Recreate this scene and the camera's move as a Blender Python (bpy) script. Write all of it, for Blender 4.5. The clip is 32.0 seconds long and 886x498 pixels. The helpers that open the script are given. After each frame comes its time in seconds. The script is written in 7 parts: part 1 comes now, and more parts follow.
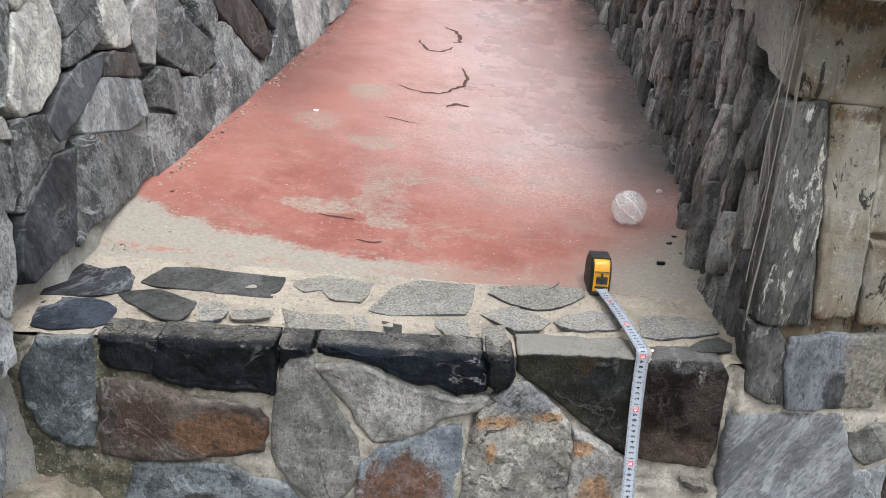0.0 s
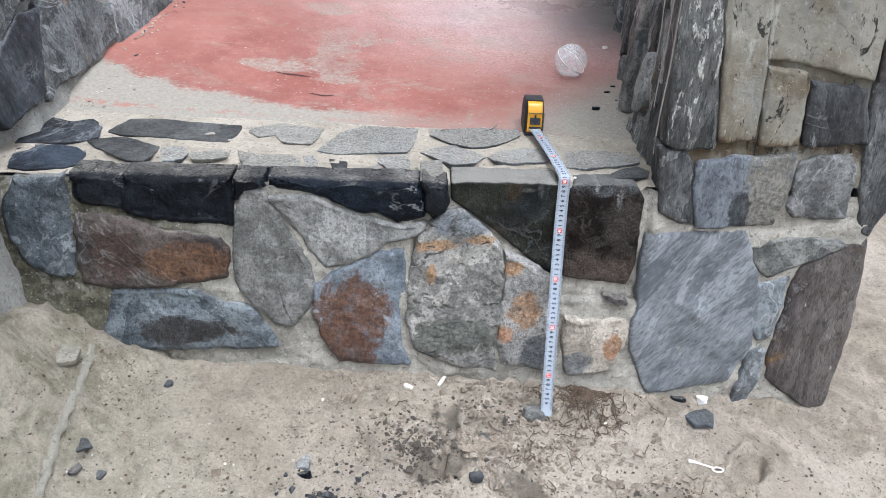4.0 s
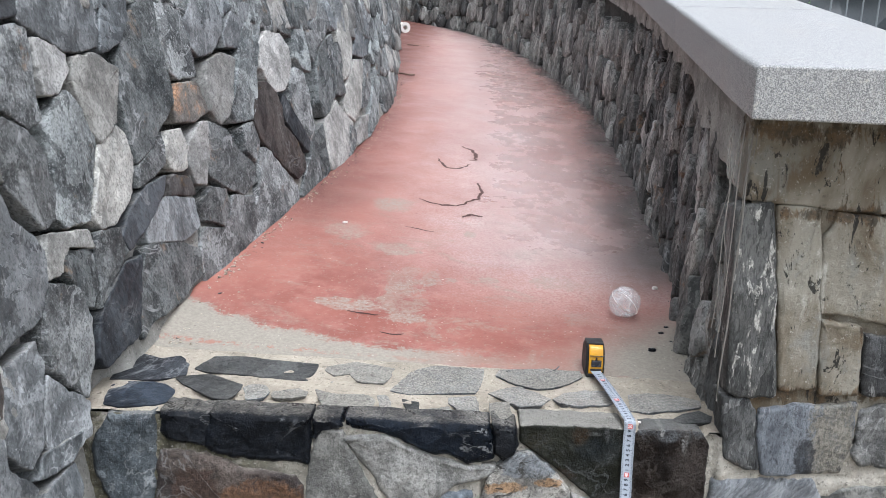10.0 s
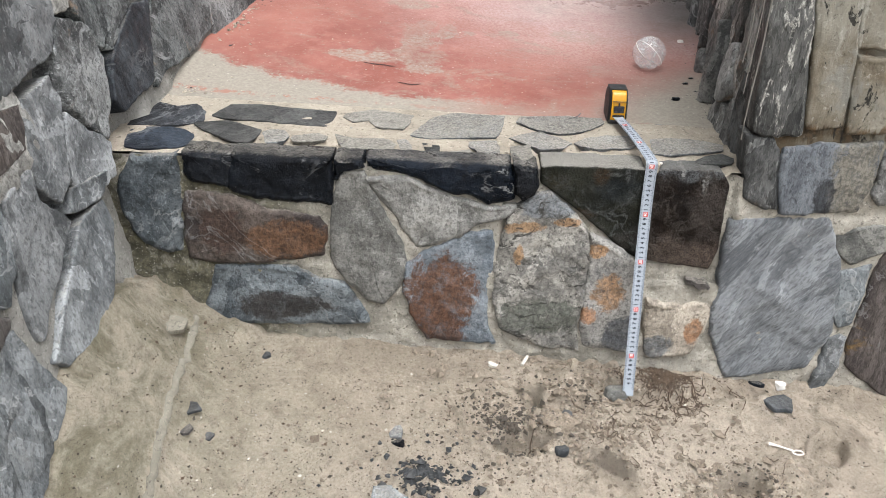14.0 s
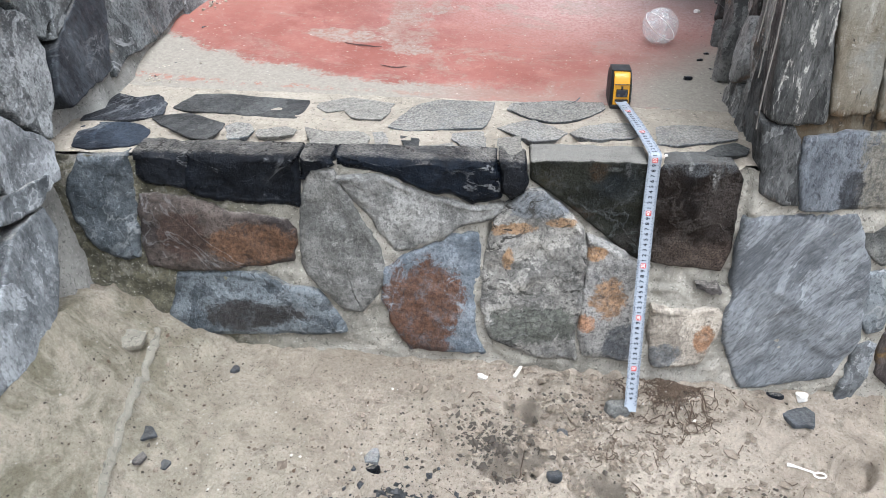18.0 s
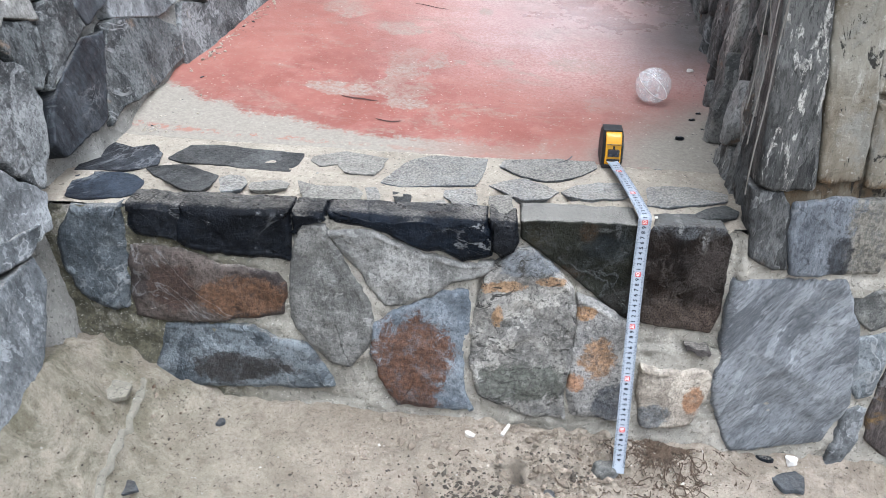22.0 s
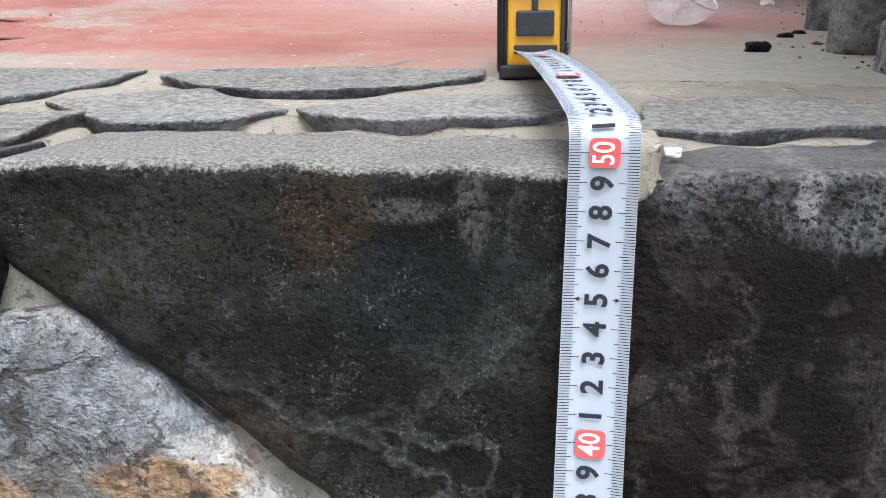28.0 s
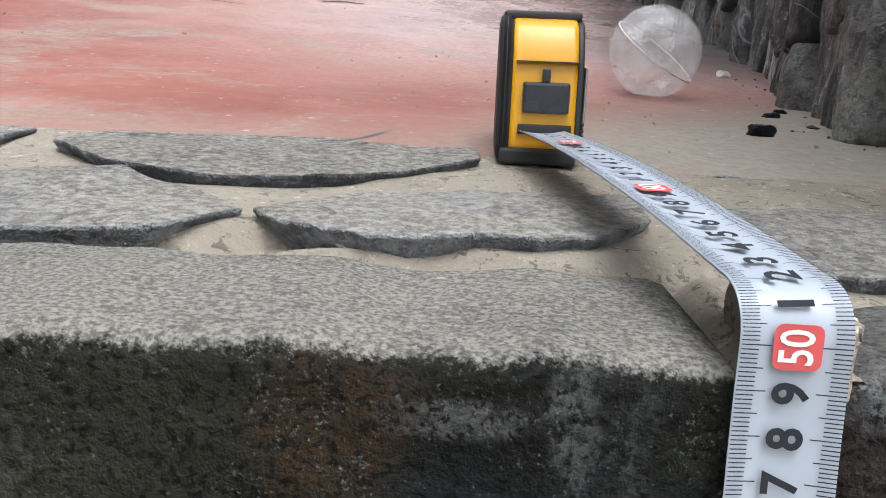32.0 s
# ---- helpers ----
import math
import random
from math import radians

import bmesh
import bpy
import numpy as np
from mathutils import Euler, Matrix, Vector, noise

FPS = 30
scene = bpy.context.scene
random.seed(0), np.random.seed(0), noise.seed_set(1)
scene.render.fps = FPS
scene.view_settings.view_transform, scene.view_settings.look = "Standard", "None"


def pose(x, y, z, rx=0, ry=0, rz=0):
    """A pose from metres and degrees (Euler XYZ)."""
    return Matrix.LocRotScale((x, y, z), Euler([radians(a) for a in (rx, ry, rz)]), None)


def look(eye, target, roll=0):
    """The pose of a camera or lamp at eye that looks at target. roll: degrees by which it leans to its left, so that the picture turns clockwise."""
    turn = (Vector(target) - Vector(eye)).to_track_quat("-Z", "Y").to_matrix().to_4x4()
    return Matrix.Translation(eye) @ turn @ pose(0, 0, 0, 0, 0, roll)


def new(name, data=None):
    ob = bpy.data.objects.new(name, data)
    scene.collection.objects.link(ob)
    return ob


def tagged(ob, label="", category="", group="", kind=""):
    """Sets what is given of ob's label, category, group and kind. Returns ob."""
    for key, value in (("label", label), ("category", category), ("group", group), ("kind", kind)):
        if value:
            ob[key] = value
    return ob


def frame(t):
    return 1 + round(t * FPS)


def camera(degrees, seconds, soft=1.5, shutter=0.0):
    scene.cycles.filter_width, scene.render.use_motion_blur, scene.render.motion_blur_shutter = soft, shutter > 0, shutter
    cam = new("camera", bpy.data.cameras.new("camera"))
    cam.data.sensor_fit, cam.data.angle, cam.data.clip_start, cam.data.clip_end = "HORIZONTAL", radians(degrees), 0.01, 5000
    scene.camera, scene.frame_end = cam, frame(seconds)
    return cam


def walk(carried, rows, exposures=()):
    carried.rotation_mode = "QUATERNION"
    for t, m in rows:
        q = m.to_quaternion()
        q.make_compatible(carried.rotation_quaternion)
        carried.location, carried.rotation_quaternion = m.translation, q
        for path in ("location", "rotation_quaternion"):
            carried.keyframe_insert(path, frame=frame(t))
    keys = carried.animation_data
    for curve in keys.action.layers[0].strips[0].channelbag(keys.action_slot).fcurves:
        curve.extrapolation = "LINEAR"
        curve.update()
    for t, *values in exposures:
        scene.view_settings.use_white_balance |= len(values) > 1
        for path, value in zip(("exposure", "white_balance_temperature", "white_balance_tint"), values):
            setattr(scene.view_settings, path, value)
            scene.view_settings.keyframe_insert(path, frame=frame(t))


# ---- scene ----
cam = camera(56.6, 32.0, soft=0.7, shutter=0.12)
ROWS = [
    (0.0, 0.0, 0.0, 0.0, -0.0, 0.0, -0.0),
    (0.5, 0.0119, -0.0113, -0.0094, -0.17, -2.28, 0.7),
    (1.0, 0.0329, -0.0282, -0.0226, -0.08, -4.66, 0.86),
    (1.5, 0.0443, -0.0456, -0.0327, 0.45, -5.57, 0.34),
    (2.0, 0.0389, -0.0564, -0.0367, 0.03, -5.47, 0.39),
    (2.5, 0.0292, -0.0664, -0.0394, -0.38, -5.11, 0.82),
    (3.0, 0.0269, -0.0626, -0.0393, -0.39, -4.99, 1.58),
    (3.5, 0.0286, -0.0518, -0.0373, -0.31, -6.86, 1.68),
    (5.5, 0.038, -0.0321, -0.0296, 1.32, -6.59, 1.4),
    (6.0, 0.0401, -0.0203, -0.0263, 2.52, -6.59, 1.55),
    (6.5, 0.0332, -0.0008, -0.0203, 2.6, -6.04, 1.83),
    (7.0, 0.0325, 0.0031, -0.0075, 2.63, -5.6, 2.0),
    (7.5, 0.0413, -0.0302, -0.0148, 2.91, -1.89, 1.61),
    (8.0, 0.0294, -0.0511, -0.0132, 2.6, 3.0, 1.59),
    (8.5, 0.0178, -0.0678, -0.0128, 2.57, 6.31, 1.45),
    (9.0, 0.0123, -0.0717, -0.0133, 2.35, 7.5, 1.14),
    (9.5, 0.0104, -0.0719, -0.0149, 2.08, 7.82, 1.04),
    (10.0, 0.0104, -0.0705, -0.0166, 1.99, 7.91, 0.77),
    (10.5, 0.0094, -0.0701, -0.0159, 2.23, 7.9, 0.68),
    (11.0, 0.01, -0.0705, -0.0173, 2.52, 7.97, 0.84),
    (11.5, 0.0118, -0.0724, -0.0173, 2.76, 8.0, 0.97),
    (12.0, 0.0108, -0.0727, -0.0168, 2.98, 7.81, 0.95),
    (12.5, 0.0064, -0.0677, -0.0311, 2.93, 2.15, 0.52),
    (13.0, 0.0048, -0.0646, -0.042, 2.95, -3.99, 0.58),
    (13.5, 0.0036, -0.0636, -0.0453, 2.84, -6.38, 0.96),
    (15.5, 0.0068, -0.0577, -0.0369, 2.47, -6.65, 1.04),
    (16.0, 0.0254, -0.0326, -0.0268, 2.71, -6.55, 0.85),
    (16.5, 0.0387, -0.0081, -0.0167, 3.05, -5.91, 0.84),
    (17.0, 0.0448, 0.0029, -0.0125, 4.89, -5.85, 0.7),
    (17.5, 0.0404, 0.0034, -0.0207, 4.91, -7.1, 1.34),
    (18.0, 0.0284, -0.0146, -0.0304, 4.77, -8.85, 1.93),
    (18.5, 0.0164, -0.0424, -0.0348, 5.02, -8.67, 2.19),
    (19.0, 0.0112, -0.0565, -0.0372, 5.09, -8.58, 2.0),
    (19.5, 0.0107, -0.0576, -0.0359, 4.94, -7.67, 1.42),
    (20.0, 0.0098, -0.0577, -0.0342, 4.96, -6.58, 1.19),
    (20.5, 0.0085, -0.0572, -0.0335, 5.06, -6.22, 1.04),
    (21.0, 0.0063, -0.0534, -0.0327, 4.78, -6.21, 0.83),
    (21.5, 0.013, -0.0392, -0.0297, 4.65, -6.03, 0.64),
    (22.0, 0.0322, -0.0137, -0.0212, 4.72, -6.13, 0.73),
    (22.5, 0.0489, 0.0136, -0.0167, 4.65, -6.71, 1.24),
    (23.0, 0.0475, 0.0399, -0.0156, 4.38, -9.74, 1.8),
    (23.5, 0.0414, 0.0822, -0.0019, 1.72, -10.93, 1.95),
    (24.0, 0.0592, 0.1196, 0.011, 1.94, -12.2, 2.26),
    (24.5, 0.0841, 0.1623, 0.0263, 2.08, -13.33, 2.21),
    (26.5, 0.091, 0.2947, -0.0202, 5.29, -10.02, 1.48),
    (27.0, 0.0905, 0.3171, -0.0586, 7.81, -3.27, 0.13),
    (27.5, 0.0929, 0.3274, -0.0645, 8.56, 2.83, 0.03),
    (28.0, 0.097, 0.3339, -0.0689, 9.39, 4.95, 1.29),
    (28.5, 0.1039, 0.3411, -0.0683, 10.11, 6.38, 2.09),
    (29.0, 0.1019, 0.3487, -0.0668, 10.46, 7.07, 1.95),
    (29.5, 0.0994, 0.3587, -0.0657, 10.67, 8.09, 1.51),
    (30.0, 0.0979, 0.364, -0.0624, 10.34, 10.34, 0.97),
    (30.5, 0.097, 0.3663, -0.0628, 9.21, 11.14, -0.07),
    (31.0, 0.0951, 0.3657, -0.0612, 8.29, 11.42, -0.56),
    (31.5, 0.0905, 0.3656, -0.0605, 7.21, 10.7, -0.94),
    (32.0, 0.0811, 0.3619, -0.0544, 2.27, 7.8, 0.43),
]
METRES, START, TILT, LEAN, TURN = 3.6, (-0.4024, -1.3248, 1.1725), -20.5, -3.5, 0.0
walk(cam, [(t, pose(*START, TILT, LEAN, TURN) @ pose(METRES * x, METRES * y, METRES * z, 90 + pitch, roll, yaw))
           for t, x, y, z, yaw, pitch, roll in ROWS], exposures=((0.0, 1.08, 6240, 10), (2.0, 1.2, 6020, 10), (3.5, 1.18, 5820, 10), (6.0, 1.26, 5700, 10), (7.0, 1.16, 5670, 10), (8.2, 1.25, 5690, 10), (10.0, 1.1, 5960, 10), (13.0, 1.15, 6560, 10), (16.0, 1.12, 5900, 10), (19.0, 1.33, 5880, 10), (24.0, 1.22, 5720, 10), (26.5, 1.16, 5850, 10), (28.0, 1.48, 5950, 10), (29.0, 1.5, 5980, 10), (30.0, 1.31, 6020, 10), (32.0, 1.2, 6160, 10)))

# ---- light: an overcast sky ----
world = bpy.data.worlds.new("overcast_sky")
scene.world = world
world.use_nodes = True
wn = world.node_tree
sky = wn.nodes.new("ShaderNodeTexSky")
sky.sky_type, sky.sun_disc = "NISHITA", False
sky.sun_elevation, sky.sun_rotation = radians(70), radians(150)
sky.air_density, sky.dust_density, sky.ozone_density = 1.0, 6.0, 1.0
grey_sky = wn.nodes.new("ShaderNodeHueSaturation")
grey_sky.inputs["Saturation"].default_value = 0.12
wn.links.new(sky.outputs[0], grey_sky.inputs["Color"])
wn.links.new(grey_sky.outputs[0], wn.nodes["Background"].inputs["Color"])
wn.nodes["Background"].inputs["Strength"].default_value = 0.145
sun = new("sun", bpy.data.lights.new("sun", "SUN"))
sun.data.energy, sun.data.angle, sun.data.color = 0.7, radians(60), (1.0, 0.985, 0.96)
sun.matrix_world = look((0.7, -1.0, 5.0), (0, 0, 0))


# ---- the plan, in formulas ----
def face_y(x, z):
    """The front of the step and of the pier beside it."""
    return 0.057 * x + 0.061 * z - 0.038


def ramp_z(x, y):
    """The tread of the step, and the ramp that climbs behind it."""
    climb = 0.062 * y if y < 0.4 else 0.0248 + 0.07 * (y - 0.4) if y < 0.7 else 0.0458 + 0.14 * (y - 0.7)
    return 0.487 - (0.022 + 0.03 * min(1.0, max(0.0, (y - 0.3) / 0.4))) * x + climb


def curve_value(x, knots):
    for (a, u), (b, v) in zip(knots, knots[1:]):
        if x <= b:
            f = min(1, max(0, (x - a) / (b - a)))
            return u + (v - u) * f
    return knots[-1][1]


SAND_FOOT = ((-1.05, 0.26), (-0.95, 0.2), (-0.8, 0.12), (-0.4, 0.075), (-0.2, 0.055), (0.23, 0.0), (0.65, -0.04), (2.0, -0.1))


WALL_BANK = ((-1.0, 0.06), (-0.75, 0.17), (-0.6, 0.245), (-0.47, 0.29), (-0.28, 0.305), (-0.17, 0.27), (-0.05, 0.22))
# scuffs and heel marks: place, half sizes, turn, depth
SAND_MARKS = ((-0.245, -0.285, 0.055, 0.03, 0.2, -0.045), (-0.215, -0.17, 0.016, 0.032, 0.4, -0.035), (-0.07, -0.32, 0.05, 0.016, -0.6, -0.05),
              (0.19, -0.33, 0.06, 0.035, 0.5, -0.04), (0.12, -0.40, 0.035, 0.03, 0.0, -0.03), (-0.33, -0.23, 0.05, 0.035, 0.0, 0.016),
              (0.05, -0.085, 0.10, 0.035, 0.0, 0.02), (-0.15, -0.13, 0.06, 0.04, 0.3, 0.02), (-0.42, -0.42, 0.08, 0.05, 0.2, 0.02), (0.30, -0.45, 0.06, 0.03, 0.9, -0.035),
              (-0.02, -0.50, 0.07, 0.04, 0.3, -0.03), (-0.6, -0.5, 0.05, 0.03, 0.7, -0.02), (-0.36, -0.12, 0.05, 0.025, 0.2, 0.012), (0.42, -0.2, 0.05, 0.03, 0.8, -0.025))


def sand_z(x, y):
    """The sand: highest in the corner at the left, falling to the right and towards the beach."""
    z = curve_value(x, SAND_FOOT) + 0.22 * max(-0.5, min(0.0, y)) + 0.04 * max(-3.0, min(0.0, y + 0.5))
    if x > 0.5 and y > 0:
        z += 0.03 * min(y, 3)
    n = noise.noise(Vector((x * 3.1, y * 3.1, 1.7))) * 0.012 + noise.noise(Vector((x * 9, y * 9, 4.2))) * 0.010
    if abs(x) < 2 and y > -1.8:
        rough = 0.5 + max(0.0, 1.2 * noise.noise(Vector((x * 4, y * 4, 8.8))) + 0.5)
        n += rough * (noise.noise(Vector((x * 27, y * 27, 7.7))) * 0.010 + noise.noise(Vector((x * 62, y * 62, 2.7))) * 0.006)
        for cx, cy, rx, ry, turn, d in SAND_MARKS:
            u, v = (x - cx) * math.cos(turn) + (y - cy) * math.sin(turn), (y - cy) * math.cos(turn) - (x - cx) * math.sin(turn)
            q = (u / rx) ** 2 + (v / ry) ** 2
            if q < 6:
                q += 0.5 * noise.noise(Vector((x * 34, y * 34, 3)))
                f = max(0.0, min(1.0, (1.25 - q) / 0.6))
                n += d * (f * f * (3 - 2 * f) - 0.4 * math.exp(-((q - 1.9) / 0.7) ** 2))
    if -1.0 < y < 0.1 and x < -0.85:
        bank = curve_value(y, WALL_BANK) - 1.5 * max(0.0, x - left_x(y, 0.3))
        z = max(z, bank) + 0.012 * math.exp(-abs(z - bank) / 0.02)
    return z + n


LEFT_LINE = ((-3.0, -0.99), (0.6, -0.9576), (2.5, -0.6555), (3.0, -0.624), (3.5, -0.589), (4.6, -0.619), (6.3, -0.70), (8.0, -0.764), (8.6, -0.9), (10.0, -1.9))


def left_x(y, z):
    """The left wall, bent beside the ramp, leans back as it rises."""
    return curve_value(y, LEFT_LINE) - 0.219 * z


RIGHT_LINE = ((0.08, 0.20), (0.33, 0.215), (0.57, 0.24), (0.93, 0.31), (1.23, 0.34), (1.61, 0.37), (2.01, 0.41), (2.74, 0.44), (3.81, 0.46), (4.77, 0.38), (5.93, 0.25), (6.84, 0.04), (7.58, -0.23), (8.08, -0.55), (8.6, -1.12), (8.9, -2.2))


def along(line, s):
    """A point on a line of (y, x) knots at s metres, and the way there."""
    for (y0, x0), (y1, x1) in zip(line, line[1:]):
        d = math.hypot(y1 - y0, x1 - x0)
        if s <= d or (y1, x1) == line[-1]:
            return x0 + (x1 - x0) * s / d, y0 + (y1 - y0) * s / d, (x1 - x0) / d, (y1 - y0) / d
        s -= d


# ---- materials ----
class Nodes:
    """Short names for building a node material."""

    def __init__(self, name):
        self.mat = bpy.data.materials.new(name)
        self.mat.use_nodes = True
        self.tree = self.mat.node_tree
        self.bsdf = self.tree.nodes["Principled BSDF"]
        self.co = self.add("ShaderNodeTexCoord").outputs["Object"]
        self.geo = self.add("ShaderNodeNewGeometry")
        self.info = self.add("ShaderNodeObjectInfo")

    def add(self, kind):
        return self.tree.nodes.new(kind)

    def put(self, socket, value):
        if isinstance(value, (int, float)):
            socket.default_value = value
        elif isinstance(value, tuple):
            socket.default_value = (*value, 1.0) if len(value) == 3 and len(socket.default_value) == 4 else value
        else:
            self.tree.links.new(value, socket)

    def noise(self, scale, detail=4.0, rough=0.55, co=None, distort=0.0):
        n = self.add("ShaderNodeTexNoise")
        self.put(n.inputs["Vector"], co or self.co)
        n.inputs["Scale"].default_value, n.inputs["Detail"].default_value = scale, detail
        n.inputs["Roughness"].default_value, n.inputs["Distortion"].default_value = rough, distort
        return n.outputs["Fac"]

    def cells(self, scale, co=None, feature="F1", out="Distance"):
        n = self.add("ShaderNodeTexVoronoi")
        n.feature = feature
        self.put(n.inputs["Vector"], co or self.co)
        n.inputs["Scale"].default_value = scale
        return n.outputs[out]

    def step(self, v, lo, hi, a=0.0, b=1.0):
        n = self.add("ShaderNodeMapRange")
        n.interpolation_type = "SMOOTHSTEP"
        for k, x in (("Value", v), ("From Min", lo), ("From Max", hi), ("To Min", a), ("To Max", b)):
            self.put(n.inputs[k], x)
        return n.outputs["Result"]

    def math(self, op, a, b=0.0):
        n = self.add("ShaderNodeMath")
        n.operation = op
        self.put(n.inputs[0], a)
        self.put(n.inputs[1], b)
        return n.outputs[0]

    def mix(self, f, a, b, mode="MIX"):
        n = self.add("ShaderNodeMix")
        n.data_type, n.blend_type = "RGBA", mode
        self.put(n.inputs[0], f)
        self.put(n.inputs[6], a)
        self.put(n.inputs[7], b)
        return n.outputs[2]

    def split(self, v):
        n = self.add("ShaderNodeSeparateXYZ")
        self.put(n.inputs[0], v)
        return n.outputs

    def stretch(self, sx, sy, sz, rx=0.0, ry=0.0, rz=0.0, offset=True):
        n = self.add("ShaderNodeMapping")
        self.put(n.inputs["Vector"], self.co)
        n.vector_type = "TEXTURE"
        n.inputs["Scale"].default_value = (1 / sx, 1 / sy, 1 / sz)
        n.inputs["Rotation"].default_value = (radians(rx), radians(ry), radians(rz))
        if offset:
            c = self.add("ShaderNodeCombineXYZ")
            for i, k in enumerate((31.0, 17.0, 53.0)):
                self.put(c.inputs[i], self.math("MULTIPLY", self.info.outputs["Random"], k))
            self.put(n.inputs["Location"], c.outputs[0])
        return n.outputs[0]

    def bump(self, height, distance, strength=1.0, under=None):
        n = self.add("ShaderNodeBump")
        n.inputs["Distance"].default_value, n.inputs["Strength"].default_value = distance, strength
        self.put(n.inputs["Height"], height)
        if under:
            self.put(n.inputs["Normal"], under)
        return n.outputs[0]

    def done(self, colour, rough, normal=None, metal=0.0):
        self.put(self.bsdf.inputs["Base Color"], colour)
        self.put(self.bsdf.inputs["Roughness"], rough)
        self.bsdf.inputs["Metallic"].default_value = metal
        if normal:
            self.put(self.bsdf.inputs["Normal"], normal)
        return self.mat




def stone_material(name, dark, light, vein=0.35, rust=0.0, rust_colour=(0.16, 0.065, 0.03), dust=0.6, rough=0.62, grain=(1, 1, 1), turn=(0, 0, 0), spread=0.35, streak=0.0, speckle=0.5, relief=1.0, gloss=0.22, stains=(), lay=0.75, ledge=0.6, pits=0.0, grit=0.0, holes=0.0, fleck=0.0):
    """Schist and greywacke: two tones, a cleavage grain, pale veins and scuffs, rust, and blown sand on what faces up."""
    n = Nodes(name)
    co = n.stretch(*grain, *turn)
    tone = n.math("ADD", n.math("MULTIPLY", n.noise(5.5, 7, 0.6, co, 0.4), 0.62), n.math("MULTIPLY", n.noise(17, 7, 0.75, co, 0.25), 0.38))
    mid = n.noise(38, 6, 0.78, co, 0.1)
    fine = n.noise(130, 4, 0.75, co)
    speck = n.noise(330, 2, 0.6)
    c = n.mix(n.step(tone, 0.39, 0.61), dark, light)
    # cleft planes, one ledge behind another, worn pale along their edges
    plane = n.math("MULTIPLY", n.noise(3.6, 6, 0.58, co, 0.5), 17.0)
    level = n.math("FLOOR", plane)
    side = n.math("FRACT", n.math("MULTIPLY", n.math("SINE", n.math("MULTIPLY", level, 12.9)), 43.7))
    c = n.mix(n.math("MULTIPLY", n.step(side, 0.45, 0.75), 0.55 * ledge), c, tuple(v * 0.55 for v in dark))
    c = n.mix(n.math("MULTIPLY", n.step(side, 0.35, 0.1), 0.4 * ledge), c, tuple(min(0.8, v * 1.25) for v in light))
    worn = n.math("MULTIPLY", n.step(n.math("FRACT", plane), 0.10, 0.03), n.step(n.noise(26, 6, 0.8), 0.45, 0.6))
    c = n.mix(n.math("MULTIPLY", worn, 0.75 * ledge), c, tuple(min(0.8, v * 1.6 + 0.01) for v in light))
    c = n.mix(n.step(mid, 0.47, 0.30, 0.0, 0.55), c, tuple(v * 0.5 for v in dark))
    c = n.mix(n.step(mid, 0.52, 0.72, 0.0, 0.5), c, tuple(min(0.8, v * 1.35 + 0.006) for v in light))
    c = n.mix(n.step(fine, 0.51, 0.38, 0.0, 0.55), c, tuple(v * 0.42 for v in dark))
    c = n.mix(n.step(n.math("ADD", n.math("MULTIPLY", fine, 0.7), n.math("MULTIPLY", speck, 0.3)), 0.55 - 0.03 * grit, 0.68 - 0.06 * grit, 0.0, 0.7 * speckle), c, tuple(min(0.8, v * 1.85 + 0.004) for v in light))
    # each stone of its own tone
    r = n.info.outputs["Random"]
    hs = n.add("ShaderNodeHueSaturation")
    n.put(hs.inputs["Value"], n.step(r, 0.0, 1.0, 1.0 - spread, 1.0 + spread))
    n.put(hs.inputs["Saturation"], n.step(n.math("FRACT", n.math("MULTIPLY", r, 7.3)), 0.0, 1.0, 0.6, 1.25))
    n.put(hs.inputs["Color"], c)
    c = hs.outputs[0]
    if rust:
        m = n.step(n.noise(7, 6, 0.7, n.stretch(1, 1, 1.3), 0.6), 0.62 - 0.35 * rust, 0.72 - 0.3 * rust)
        rc = n.mix(n.step(n.noise(110, 4, 0.7), 0.35, 0.65), tuple(v * 0.55 for v in rust_colour), tuple(v * 1.7 for v in rust_colour))
        c = n.mix(n.math("MULTIPLY", m, n.step(mid, 0.25, 0.5, 0.35, 0.95)), c, rc)
    grains = n.step(n.cells(310), 0.2, 0.08, 0.0, 0.4)
    c = n.mix(n.math("MULTIPLY", grains, speckle), c, tuple(min(0.8, v * 2.4 + 0.01) for v in light))
    for sx, sz, rx, rz, tint in stains:
        px, py, pz = n.split(n.geo.outputs["Position"])
        qx = n.math("DIVIDE", n.math("SUBTRACT", px, sx), rx)
        qz = n.math("DIVIDE", n.math("SUBTRACT", pz, sz), rz)
        far = n.math("ADD", n.math("MULTIPLY", qx, qx), n.math("MULTIPLY", qz, qz))
        far = n.math("ADD", far, n.math("MULTIPLY", n.math("SUBTRACT", n.noise(21, 9, 0.82, None, 0.5), 0.5), 4.6))
        tc = n.mix(n.step(n.noise(120, 4, 0.75), 0.35, 0.65), tuple(v * 0.6 for v in tint), tuple(v * 1.45 for v in tint))
        c = n.mix(n.math("MULTIPLY", n.step(far, 1.15, 0.65, 0.0, 0.95), n.step(mid, 0.30, 0.52, 0.4, 1.0)), c, tc)
